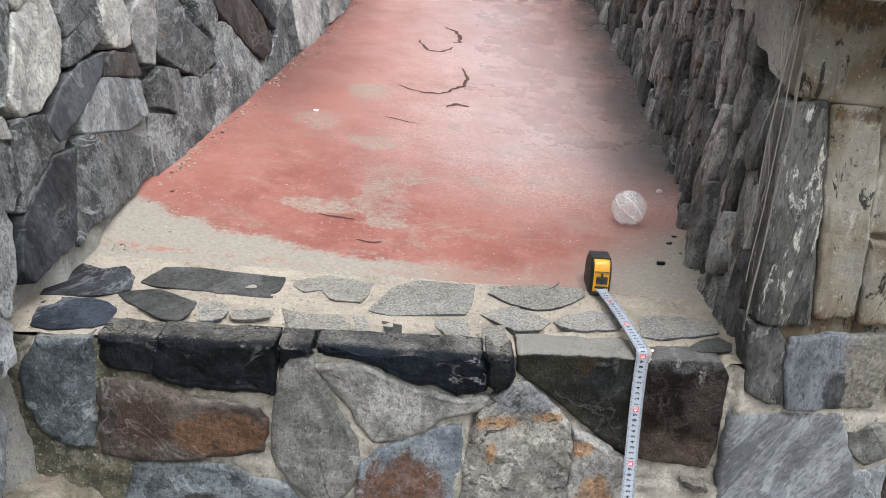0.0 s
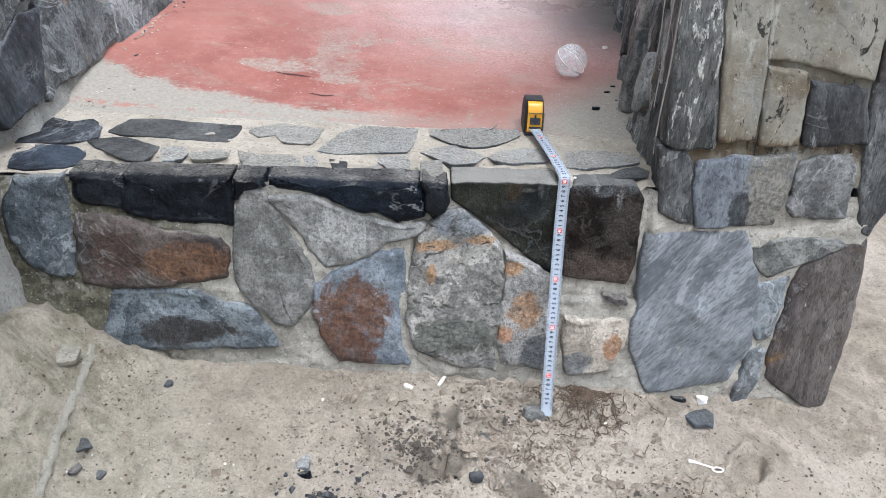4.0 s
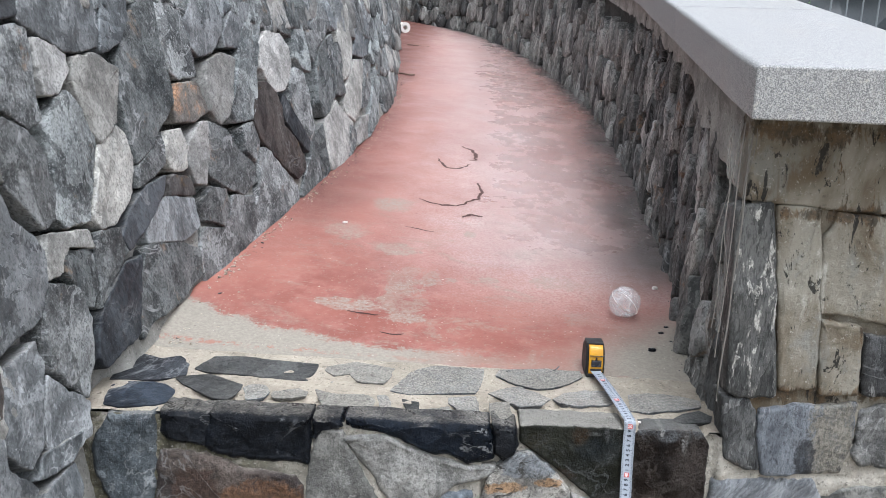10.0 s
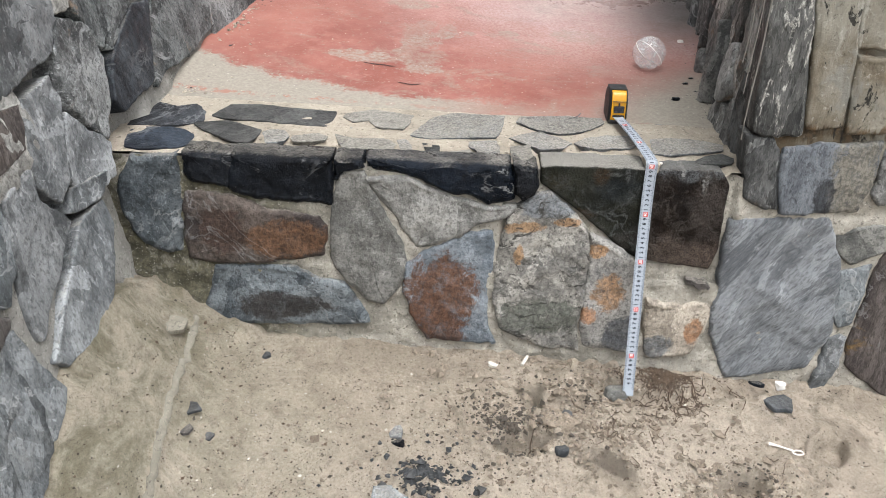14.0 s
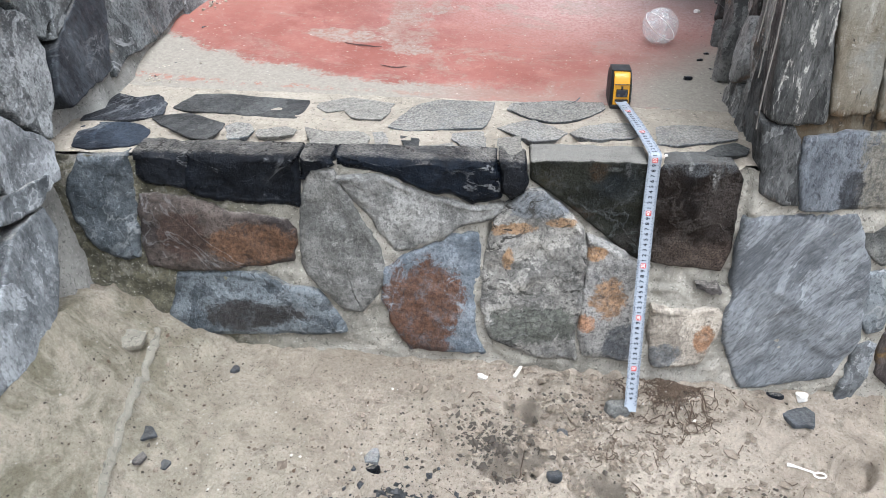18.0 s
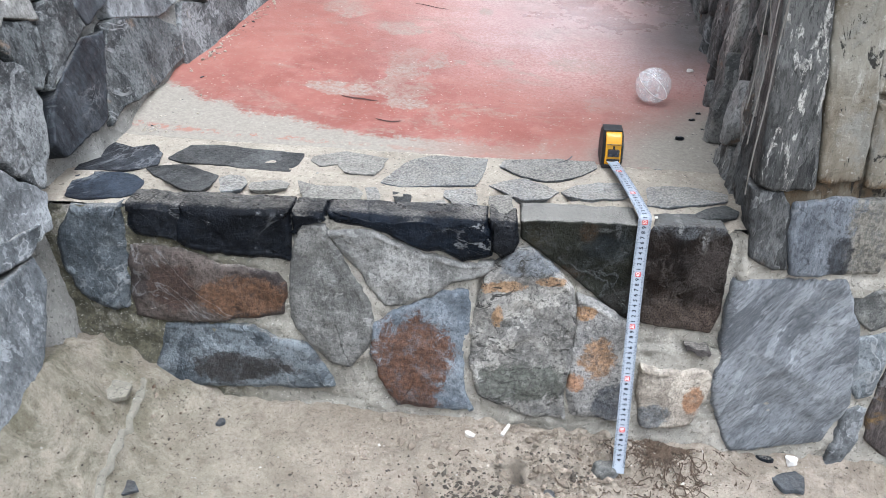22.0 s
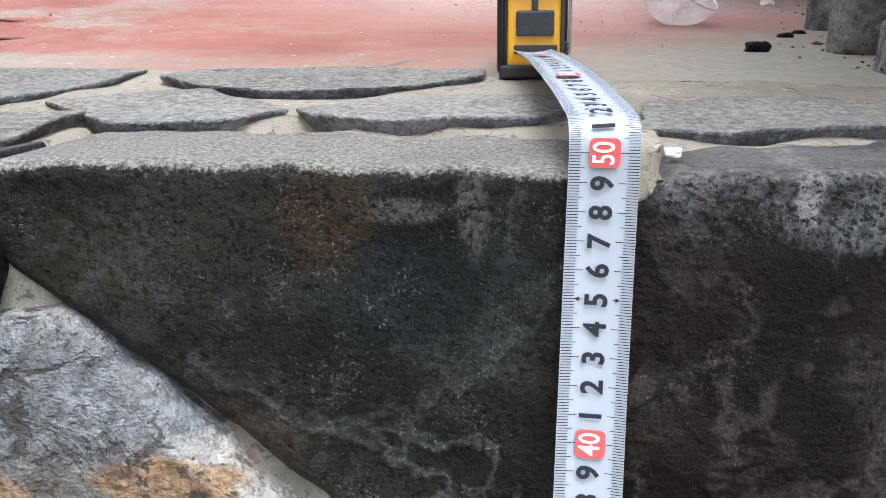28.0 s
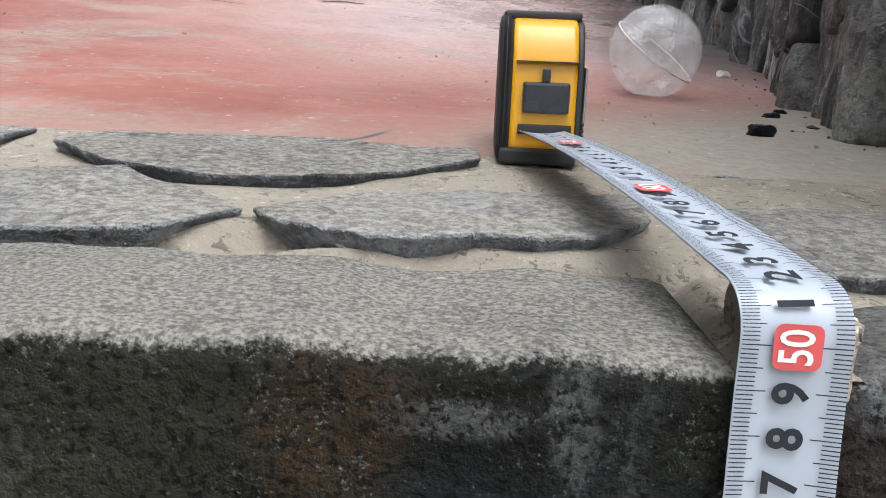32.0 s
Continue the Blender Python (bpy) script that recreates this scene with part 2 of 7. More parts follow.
    if vein:
        wob = n.noise(4, 3, 0.6, co, 0.5)
        vein_line = n.math("ABSOLUTE", n.math("SUBTRACT", n.noise(3.4, 5, 0.6, n.stretch(1, 1, 1.4, 20, 35, 15), 1.2), 0.5))
        v = n.math("MULTIPLY", n.step(vein_line, 0.014, 0.002, 0.0, 0.7), n.step(wob, 0.48, 0.6))
        scuff = n.step(n.noise(24, 8, 0.8, n.stretch(1, 1, 1, 40, 0, 30), 0.3), 0.61, 0.68)
        scuff = n.math("MULTIPLY", scuff, n.step(n.noise(3.1, 3, 0.6, n.stretch(1, 1, 1)), 0.42, 0.62))
        c = n.mix(n.math("MULTIPLY", n.math("MAXIMUM", v, n.math("MULTIPLY", scuff, 0.85)), vein), c, (0.44, 0.45, 0.455))
    if streak:
        s = n.noise(7, 7, 0.75, n.stretch(2.2, 2.2, 0.4), 0.8)
        c = n.mix(n.step(s, 0.60, 0.68, 0.0, streak), c, (0.42, 0.425, 0.42))
        c = n.mix(n.step(s, 0.44, 0.36, 0.0, streak), c, (0.03, 0.031, 0.032))
    if fleck:
        f = n.noise(34, 7, 0.74, n.stretch(1.5, 1.5, 0.38), 0.5)
        f = n.step(n.math("ADD", f, n.step(n.noise(5, 3, 0.6), 0.35, 0.65, -0.05, 0.05)), 0.555, 0.615, 0.0, fleck)
        c = n.mix(f, c, n.mix(n.step(n.noise(160, 3, 0.7), 0.4, 0.6), (0.3, 0.29, 0.265), (0.55, 0.54, 0.5)))
    up = n.split(n.geo.outputs["Normal"])[2]
    patchy = n.math("ADD", n.math("MULTIPLY", n.noise(13, 6, 0.8, n.stretch(1, 1, 1)), 0.5), n.math("MULTIPLY", n.noise(230, 4, 0.75), 0.5))
    lie = n.math("ADD", up, n.math("MULTIPLY", n.math("SUBTRACT", patchy, 0.5), 1.5))
    d = n.step(lie, lay, lay + 0.42, 0.0, dust)
    c = n.mix(d, c, n.mix(n.step(n.noise(240, 3, 0.7), 0.38, 0.62), (0.2, 0.185, 0.162), (0.47, 0.44, 0.385)))
    if pits:
        c = n.mix(n.math("MULTIPLY", n.step(n.noise(55, 5, 0.8, None, 1.0), 0.575, 0.63), pits), c, tuple(v * 0.35 for v in dark))
    b = n.bump(level, 0.0045, 0.8 * ledge)
    if holes:
        hole = n.math("MULTIPLY", n.step(n.noise(34, 5, 0.7, n.stretch(0.7, 1, 1.3), 1.4), 0.575, 0.615), n.step(n.noise(7, 4, 0.6), 0.38, 0.58))
        c = n.mix(n.math("MULTIPLY", hole, holes), c, tuple(v * 0.3 for v in dark))
        b = n.bump(hole, -0.006, 0.9, b)
    b = n.bump(n.noise(20, 8, 0.74, co, 0.12), 0.012, 0.7 * relief, b)
    b = n.bump(n.math("ADD", fine, n.math("MULTIPLY", speck, 0.6)), 0.0034 + 0.003 * grit, 0.7 * relief, b)
    n.bsdf.inputs["Specular IOR Level"].default_value = gloss
    shine = n.step(n.noise(30, 3), 0.3, 0.7, rough - 0.14, rough + 0.12)
    return n.done(c, n.math("MAXIMUM", shine, n.math("MULTIPLY", d, 0.9)), b)


def granular_material(name, dark, light, crystal, tints, crust):
    """A dark gritty stone: coarse crystals that glint, pale ridges where it is bruised, tinted patches, and blown sand on what faces up."""
    n = Nodes(name)
    x, y, z = n.split(n.geo.outputs["Position"])
    patch = n.noise(9, 6, 0.65, None, 0.1)
    c = n.mix(n.step(patch, 0.36, 0.64), dark, light)
    for (tx, tz, rx, rz, tint) in tints:
        qx = n.math("DIVIDE", n.math("SUBTRACT", x, tx), rx)
        qz = n.math("DIVIDE", n.math("SUBTRACT", z, tz), rz)
        far = n.math("ADD", n.math("ADD", n.math("MULTIPLY", qx, qx), n.math("MULTIPLY", qz, qz)), n.math("MULTIPLY", n.math("SUBTRACT", n.noise(26, 7, 0.75, None, 0.1), 0.5), 4.0))
        c = n.mix(n.math("MULTIPLY", n.step(far, 1.3, 0.2, 0.0, 0.9), n.step(n.noise(260, 4, 0.7), 0.36, 0.6, 0.3, 1.0)), c, tint)
    grain = n.noise(420, 5, 0.72)
    c = n.mix(n.step(grain, 0.50, 0.40, 0.0, 0.9), c, tuple(v * 0.2 for v in dark))
    ridge = n.math("ABSOLUTE", n.math("SUBTRACT", n.noise(9, 5, 0.6, None, 0.3), 0.5))
    ridge = n.math("MULTIPLY", n.step(ridge, 0.03, 0.0), n.step(n.noise(6, 4, 0.6), 0.42, 0.56))
    dense = n.math("ADD", n.step(n.noise(30, 6, 0.75, None, 0.3), 0.45, 0.66, 0.0, 0.09), n.math("MULTIPLY", ridge, 0.13))
    glint = n.step(n.noise(560, 4, 0.75), n.math("SUBTRACT", 0.64, dense), n.math("SUBTRACT", 0.70, dense))
    c = n.mix(n.math("MULTIPLY", glint, 0.72), c, crystal)
    bruise = n.math("MULTIPLY", n.step(n.noise(11, 7, 0.7, None, 0.1), 0.50, 0.62), n.step(n.noise(300, 4, 0.75), 0.40, 0.58))
    c = n.mix(n.math("MULTIPLY", n.math("MAXIMUM", bruise, ridge), 0.62), c, tuple(v * 0.55 for v in crystal))
    c = n.mix(n.math("MULTIPLY", n.step(n.noise(900, 2, 0.6), 0.64, 0.69), n.math("MULTIPLY", dense, 6.0)), c, tuple(min(0.8, v * 2.0) for v in crystal))
    up = n.split(n.geo.outputs["Normal"])[2]
    lie = n.math("ADD", up, n.math("ADD", n.math("MULTIPLY", n.math("SUBTRACT", n.noise(17, 6, 0.75), 0.5), 1.5), n.math("MULTIPLY", n.math("SUBTRACT", n.noise(520, 4, 0.75), 0.5), 1.3)))
    d = n.step(lie, 0.5, 0.86, 0.0, crust)
    c = n.mix(d, c, n.mix(n.step(n.noise(600, 3, 0.7), 0.36, 0.64), (0.125, 0.121, 0.11), (0.31, 0.298, 0.266)))
    b = n.bump(n.noise(14, 7, 0.66), 0.022, 0.8)
    b = n.bump(ridge, 0.005, 0.6, b)
    b = n.bump(grain, 0.0022, 0.9, b)
    n.bsdf.inputs["Specular IOR Level"].default_value = 0.12
    return n.done(c, n.math("MAXIMUM", n.step(grain, 0.3, 0.7, 0.38, 0.7), n.math("MULTIPLY", d, 0.95)), b)


M_GREY = stone_material("grey_schist", (0.171, 0.17, 0.16), (0.413, 0.408, 0.385), 0.4, speckle=0.35, pits=0.5, ledge=0.5)
M_WALL = stone_material("wall_schist", (0.054, 0.061, 0.064), (0.33, 0.35, 0.349), 1.0, 0.1, (0.2, 0.15, 0.11), dust=0.3, turn=(25, 0, 0), spread=0.36, streak=0.42, ledge=0.85, speckle=0.6, pits=0.7, grit=0.5, relief=1.4)
M_EDGE = stone_material("edge_laid_schist", (0.055, 0.056, 0.054), (0.30, 0.298, 0.285), 0.5, 0.15, (0.14, 0.095, 0.065), dust=0.2, grain=(1.2, 1.2, 0.4), turn=(12, 0, 0), spread=0.5, streak=0.35, ledge=0.8, speckle=0.45, pits=0.5, grit=0.4)
M_BLUE = stone_material("blue_grey_slate", (0.08, 0.09, 0.097), (0.27, 0.289, 0.3), 0.8, dust=0.5, speckle=0.4, spread=0.25, grain=(1.0, 1.0, 0.75), streak=0.25, ledge=0.7)
M_BLACK = stone_material("black_slate", (0.002, 0.003, 0.0052), (0.009, 0.012, 0.0175), 0.5, dust=0.5, rough=0.36, spread=0.12, lay=0.82, speckle=0.15, gloss=0.12)
M_OLIVE = granular_material("olive_black_stone", (0.0045, 0.0052, 0.0042), (0.021, 0.0215, 0.0155), (0.10, 0.108, 0.105), ((-0.06, 0.44, 0.05, 0.03, (0.011, 0.0145, 0.017)), (-0.15, 0.385, 0.05, 0.02, (0.04, 0.021, 0.009)), (-0.19, 0.46, 0.03, 0.025, (0.02, 0.016, 0.007)), (-0.02, 0.33, 0.05, 0.03, (0.05, 0.045, 0.04)), (-0.046, 0.476, 0.007, 0.022, (0.075, 0.078, 0.076)), (-0.072, 0.474, 0.02, 0.005, (0.085, 0.088, 0.084)), (-0.1, 0.47, 0.02, 0.02, (0.035, 0.02, 0.009))), 0.95)
M_BROWN = stone_material("rust_brown_stone", (0.04, 0.034, 0.033), (0.115, 0.097, 0.086), 0.3, dust=0.6, speckle=0.3, pits=0.5, spread=0.05, stains=((-0.75, 0.325, 0.095, 0.045, (0.115, 0.064, 0.038)), (-0.88, 0.34, 0.05, 0.06, (0.055, 0.036, 0.029))))
M_RUST = stone_material("iron_stained_stone", (0.119, 0.143, 0.169), (0.25, 0.278, 0.306), 0.2, dust=0.3, speckle=0.3, pits=0.5, spread=0.05, stains=((-0.43, 0.195, 0.085, 0.1, (0.1, 0.05, 0.03)), (-0.40, 0.10, 0.04, 0.02, (0.085, 0.05, 0.038))))
M_UMBER = granular_material("umber_stone", (0.0042, 0.0028, 0.0023), (0.016, 0.0105, 0.008), (0.07, 0.06, 0.052), ((0.10, 0.503, 0.13, 0.042, (0.13, 0.138, 0.145)), (0.068, 0.482, 0.006, 0.015, (0.24, 0.242, 0.235)), (0.118, 0.46, 0.008, 0.03, (0.3, 0.3, 0.29)), (0.135, 0.40, 0.05, 0.07, (0.06, 0.05, 0.045)), (0.06, 0.30, 0.08, 0.05, (0.095, 0.075, 0.062)), (0.13, 0.29, 0.06, 0.04, (0.11, 0.085, 0.07))), 0.3)
M_MOTTLED = stone_material("mottled_ochre_stone", (0.18, 0.175, 0.16), (0.50, 0.462, 0.392), 0.3, dust=0.4, rough=0.78, pits=0.8, grit=0.5, ledge=0.6, spread=0.05, speckle=0.3, relief=1.3, holes=0.9, stains=((-0.2, 0.41, 0.075, 0.03, (0.17, 0.183, 0.195)), (-0.253, 0.36, 0.045, 0.014, (0.36, 0.235, 0.14)), (-0.161, 0.373, 0.03, 0.011, (0.34, 0.22, 0.13)), (-0.261, 0.296, 0.012, 0.025, (0.33, 0.21, 0.12)), (-0.21, 0.15, 0.10, 0.045, (0.12, 0.125, 0.108))))
M_SLATE = stone_material("cleft_slate", (0.161, 0.184, 0.212), (0.328, 0.359, 0.393), 0.25, dust=0.4, grain=(0.5, 1.0, 1.7), turn=(0, -52, 0), spread=0.04, relief=1.7, speckle=0.35, grit=0.3, ledge=0.7)
M_TAN = stone_material("tan_sandstone", (0.15, 0.13, 0.112), (0.33, 0.288, 0.238), 0.25, 0.2, (0.28, 0.165, 0.10), dust=0.4, rough=0.78, pits=0.6)
M_TWOTONE = stone_material("half_mortared_slate", (0.075, 0.084, 0.097), (0.19, 0.205, 0.224), 0.3, dust=0.4, grain=(1.2, 1.2, 0.6), spread=0.05, speckle=0.4, pits=0.6, ledge=0.4, stains=((0.42, 0.48, 0.055, 0.11, (0.17, 0.16, 0.135)), (0.365, 0.44, 0.022, 0.05, (0.03, 0.032, 0.036))))
M_GREYDARK = stone_material("dull_grey_schist", (0.072, 0.0744, 0.072), (0.252, 0.252, 0.238), 0.5, dust=0.4, spread=0.1, speckle=0.4, pits=0.5, ledge=0.6)
M_CRUSTED = stone_material("lime_crusted_slate", (0.022, 0.023, 0.024), (0.075, 0.078, 0.08), 0.8, dust=0.3, grain=(1.4, 1.4, 0.6), spread=0.1, streak=0.9, speckle=0.4, pits=0.3, ledge=0.6)
M_LICHEN = stone_material("lichen_spotted_stone", (0.13, 0.133, 0.135), (0.351, 0.335, 0.305), 0.2, dust=0.4, rough=0.75, pits=0.7, grit=0.5, ledge=0.4, spread=0.05, speckle=0.3, stains=((-0.092, 0.31, 0.024, 0.018, (0.33, 0.2, 0.11)), (-0.058, 0.21, 0.036, 0.045, (0.25, 0.155, 0.09)), (-0.101, 0.155, 0.022, 0.022, (0.33, 0.185, 0.11)), (-0.02, 0.11, 0.05, 0.045, (0.085, 0.09, 0.098))))
M_SANDY = stone_material("sand_rubbed_stone", (0.264, 0.226, 0.182), (0.462, 0.407, 0.33), 0.1, dust=0.5, rough=0.88, spread=0.05, speckle=0.3, pits=0.5, ledge=0.6, stains=((0.14, 0.12, 0.02, 0.03, (0.25, 0.14, 0.08)), (0.06, 0.08, 0.04, 0.03, (0.14, 0.145, 0.148))))
M_PLASTER = stone_material("mortar_smeared_stone", (0.07, 0.065, 0.055), (0.30, 0.272, 0.225), 0.2, 0.12, (0.15, 0.105, 0.06), dust=0.3, rough=0.85, grain=(1.0, 1.0, 0.75), spread=0.22, speckle=0.2, streak=0.5, pits=0.75, ledge=0.4, stains=((0.40, 1.0, 0.03, 0.03, (0.17, 0.11, 0.06)), (0.52, 0.82, 0.05, 0.10, (0.18, 0.135, 0.085))))
M_DKBROWN = stone_material("dark_brown_stone", (0.032, 0.027, 0.027), (0.096, 0.086, 0.080), 0.3, 0.06, (0.120, 0.077, 0.032), dust=0.3, grain=(1.5, 1.5, 0.5))
M_TREAD = stone_material("worn_tread_slate", (0.085, 0.094, 0.104), (0.27, 0.285, 0.296), 0.3, dust=0.76, spread=0.22, speckle=0.5, relief=1.5, lay=0.66, grit=0.5, pits=0.5)
M_TREADPALE = stone_material("sandy_tread_stone", (0.13, 0.128, 0.118), (0.29, 0.28, 0.255), 0.2, dust=0.6, spread=0.15, speckle=0.6, relief=1.5, lay=0.62, grit=0.6, pits=0.5)
M_TREADDARK = stone_material("dark_tread_slate", (0.038, 0.040, 0.041), (0.11, 0.112, 0.108), 0.3, dust=0.3, relief=1.4, lay=0.95, spread=0.25, speckle=0.5)
M_NAVY = stone_material("navy_tread_slate", (0.008, 0.010, 0.015), (0.045, 0.054, 0.068), 0.3, dust=0.25, spread=0.15, speckle=0.4, lay=1.05)
M_DKBLUE = stone_material("dark_blue_schist", (0.0504, 0.0588, 0.066), (0.174, 0.19, 0.2), 0.45, 0.06, (0.06, 0.045, 0.038), dust=0.45, spread=0.06, speckle=0.3, pits=0.4, ledge=0.8, stains=((-0.76, 0.17, 0.10, 0.035, (0.034, 0.031, 0.03)),))
M_FLECKED = stone_material("lime_flecked_slab", (0.03, 0.031, 0.031), (0.125, 0.126, 0.122), 0.0, dust=0.2, grain=(1.4, 1.4, 0.3), spread=0.05, streak=0.4, speckle=0.3, ledge=0.9, pits=0.5, fleck=0.85)
M_PIER = stone_material("wet_dark_pier_stone", (0.022, 0.023, 0.024), (0.155, 0.158, 0.156), 0.6, 0.1, (0.10, 0.07, 0.05), dust=0.2, grain=(1.2, 1.2, 0.4), spread=0.2, streak=0.5, speckle=0.4, ledge=0.9, pits=0.5)
M_LIME = stone_material("lime_streaked_stone", (0.07, 0.07, 0.068), (0.27, 0.268, 0.26), 0.9, dust=0.2, grain=(1.6, 1.6, 0.3), spread=0.15, streak=0.85, speckle=0.5, ledge=0.5)
M_DKSLATE = stone_material("dark_wall_slate", (0.022, 0.025, 0.030), (0.075, 0.082, 0.09), 0.4, dust=0.3, grain=(1.0, 1.0, 0.5), turn=(20, 0, 0), spread=0.2, speckle=0.3)


def mortar_material(name, a, b, moss=0.0, gap_shade=None):
    n = Nodes(name)
    c = n.mix(n.step(n.noise(7, 6, 0.65), 0.3, 0.7), a, b)
    c = n.mix(n.step(n.noise(55, 4, 0.7), 0.5, 0.75, 0, 0.5), c, tuple(min(0.8, v * 1.35) for v in b))
    c = n.mix(n.step(n.cells(150), 0.24, 0.1, 0, 0.5), c, (0.24, 0.21, 0.17))
    if gap_shade:
        # mortar pale low down; above, shadow in the gaps put into its colour
        px, py, pz = n.split(n.geo.outputs["Position"])
        rise = n.math("SUBTRACT", pz, n.math("MULTIPLY", n.math("MAXIMUM", py, 0.0), 0.12))
        high_joint = n.step(n.math("ADD", rise, n.math("MULTIPLY", n.math("SUBTRACT", n.noise(6, 5, 0.7), 0.5), 0.5)), 0.62, 0.85)
        c = n.mix(high_joint, c, n.mix(n.step(n.noise(18, 6, 0.75), 0.45, 0.75), gap_shade, tuple(v * 2.6 for v in gap_shade)))
    if moss:
        x, y, z = n.split(n.geo.outputs["Position"])
        m = n.math("MULTIPLY", n.step(x, -0.6, -0.85), n.step(n.noise(11, 6, 0.75), 0.36, 0.52))
        c = n.mix(n.math("MULTIPLY", m, moss), c, n.mix(n.step(n.noise(60, 5, 0.75), 0.4, 0.6), (0.04, 0.038, 0.02), (0.125, 0.115, 0.07)))
    c = n.mix(n.step(n.noise(120, 4, 0.78, None, 0.8), 0.575, 0.62, 0, 0.75), c, tuple(v * 0.4 for v in a))
    c = n.mix(n.step(n.noise(170, 4, 0.75), 0.6, 0.66, 0, 0.6), c, tuple(min(0.8, v * 1.7) for v in b))
    b1 = n.bump(n.noise(34, 8, 0.78), 0.014, 0.9)
    b1 = n.bump(n.noise(330, 3, 0.7), 0.0012, 0.7, b1)
    return n.done(c, 0.93, b1)


M_MORTAR = mortar_material("sandy_mortar", (0.242, 0.229, 0.196), (0.495, 0.464, 0.402), 0.92)
M_WALLJOINT = mortar_material("grey_wall_mortar", (0.2, 0.195, 0.18), (0.40, 0.39, 0.36), gap_shade=(0.035, 0.034, 0.031))
M_BAND = mortar_material("pale_lime_mortar", (0.17, 0.166, 0.152), (0.42, 0.412, 0.38))


def lime_coat(name, lift):
    """Old lime coat trowelled over stone: buff and grey washes, brown run-off with painted shadow, crisp black growth,
    hairline crazing.
    """
    n = Nodes(name)
    x, y, z = n.split(n.geo.outputs["Position"])
    wash = n.noise(5.5, 5, 0.6, n.stretch(1.2, 1.2, 0.6, offset=False), 0.5)
    c = n.mix(n.step(wash, 0.34, 0.62), (0.115, 0.09, 0.057), (0.265, 0.25, 0.208))
    c = n.mix(n.step(n.noise(12, 6, 0.7, n.stretch(1, 1, 0.7, offset=False), 0.4), 0.52, 0.66, 0.0, 0.6), c, (0.2, 0.205, 0.19))
    c = n.mix(n.step(n.noise(9, 6, 0.7, n.stretch(2.0, 1, 0.5, offset=False), 0.3), 0.58, 0.68, 0.0, 0.7), c, (0.43, 0.42, 0.375))
    # brown run-off, plus the shadow below coping and bed joints, put into the colour
    run = n.noise(16, 7, 0.72, n.stretch(1.6, 1, 0.35, offset=False), 0.4)
    for level, deep in ((1.105, 0.05), (0.945, 0.03), (0.575, 0.04)):
        low = n.step(n.math("ABSOLUTE", n.math("SUBTRACT", z, level)), deep, 0.0)
        m = n.step(n.math("ADD", run, n.math("MULTIPLY", low, 0.22)), 0.60, 0.69)
        c = n.mix(n.math("MULTIPLY", m, 0.8), c, n.mix(n.step(n.noise(28, 5, 0.7), 0.4, 0.6), (0.035, 0.027, 0.018), (0.13, 0.083, 0.042)))
    # black growth in crisp upright flecks
    grow = n.noise(20, 7, 0.72, n.stretch(1.6, 1.2, 0.6, offset=False), 0.5)
    beds = n.step(n.noise(6.5, 3, 0.6), 0.42, 0.62, 0.0, 0.06)
    grow = n.step(n.math("ADD", grow, beds), 0.615, 0.65)
    c = n.mix(n.math("MULTIPLY", grow, 0.92), c, (0.016, 0.016, 0.015))
    c = n.mix(n.step(n.noise(75, 6, 0.78), 0.56, 0.64, 0.0, 0.5), c, (0.085, 0.075, 0.055))
    c = n.mix(n.step(n.noise(95, 6, 0.78), 0.58, 0.65, 0.0, 0.5), c, (0.45, 0.435, 0.39))
    c = n.mix(n.math("MULTIPLY", lift, n.step(n.noise(14, 4, 0.7), 0.4, 0.6, 0.3, 1.0)), c, (0.06, 0.052, 0.04))
    b = n.bump(n.noise(9, 8, 0.66, None, 0.4), 0.02, 0.7)
    b = n.bump(n.noise(48, 7, 0.76), 0.007, 0.8, b)
    b = n.bump(grow, -0.003, 0.6, b)
    n.bsdf.inputs["Specular IOR Level"].default_value = 0.25
    return n.done(c, n.step(wash, 0.3, 0.7, 0.7, 0.92), b)


M_SMEAR = lime_coat("old_lime_coat", 0.0)
M_PIERJOINT = lime_coat("stained_pier_mortar", 0.35)
M_SANDFILL = mortar_material("blown_sand_in_joints", (0.30, 0.262, 0.208), (0.43, 0.38, 0.31))
M_DARKJOINT = mortar_material("dark_recessed_joint", (0.028, 0.028, 0.026), (0.085, 0.082, 0.075))


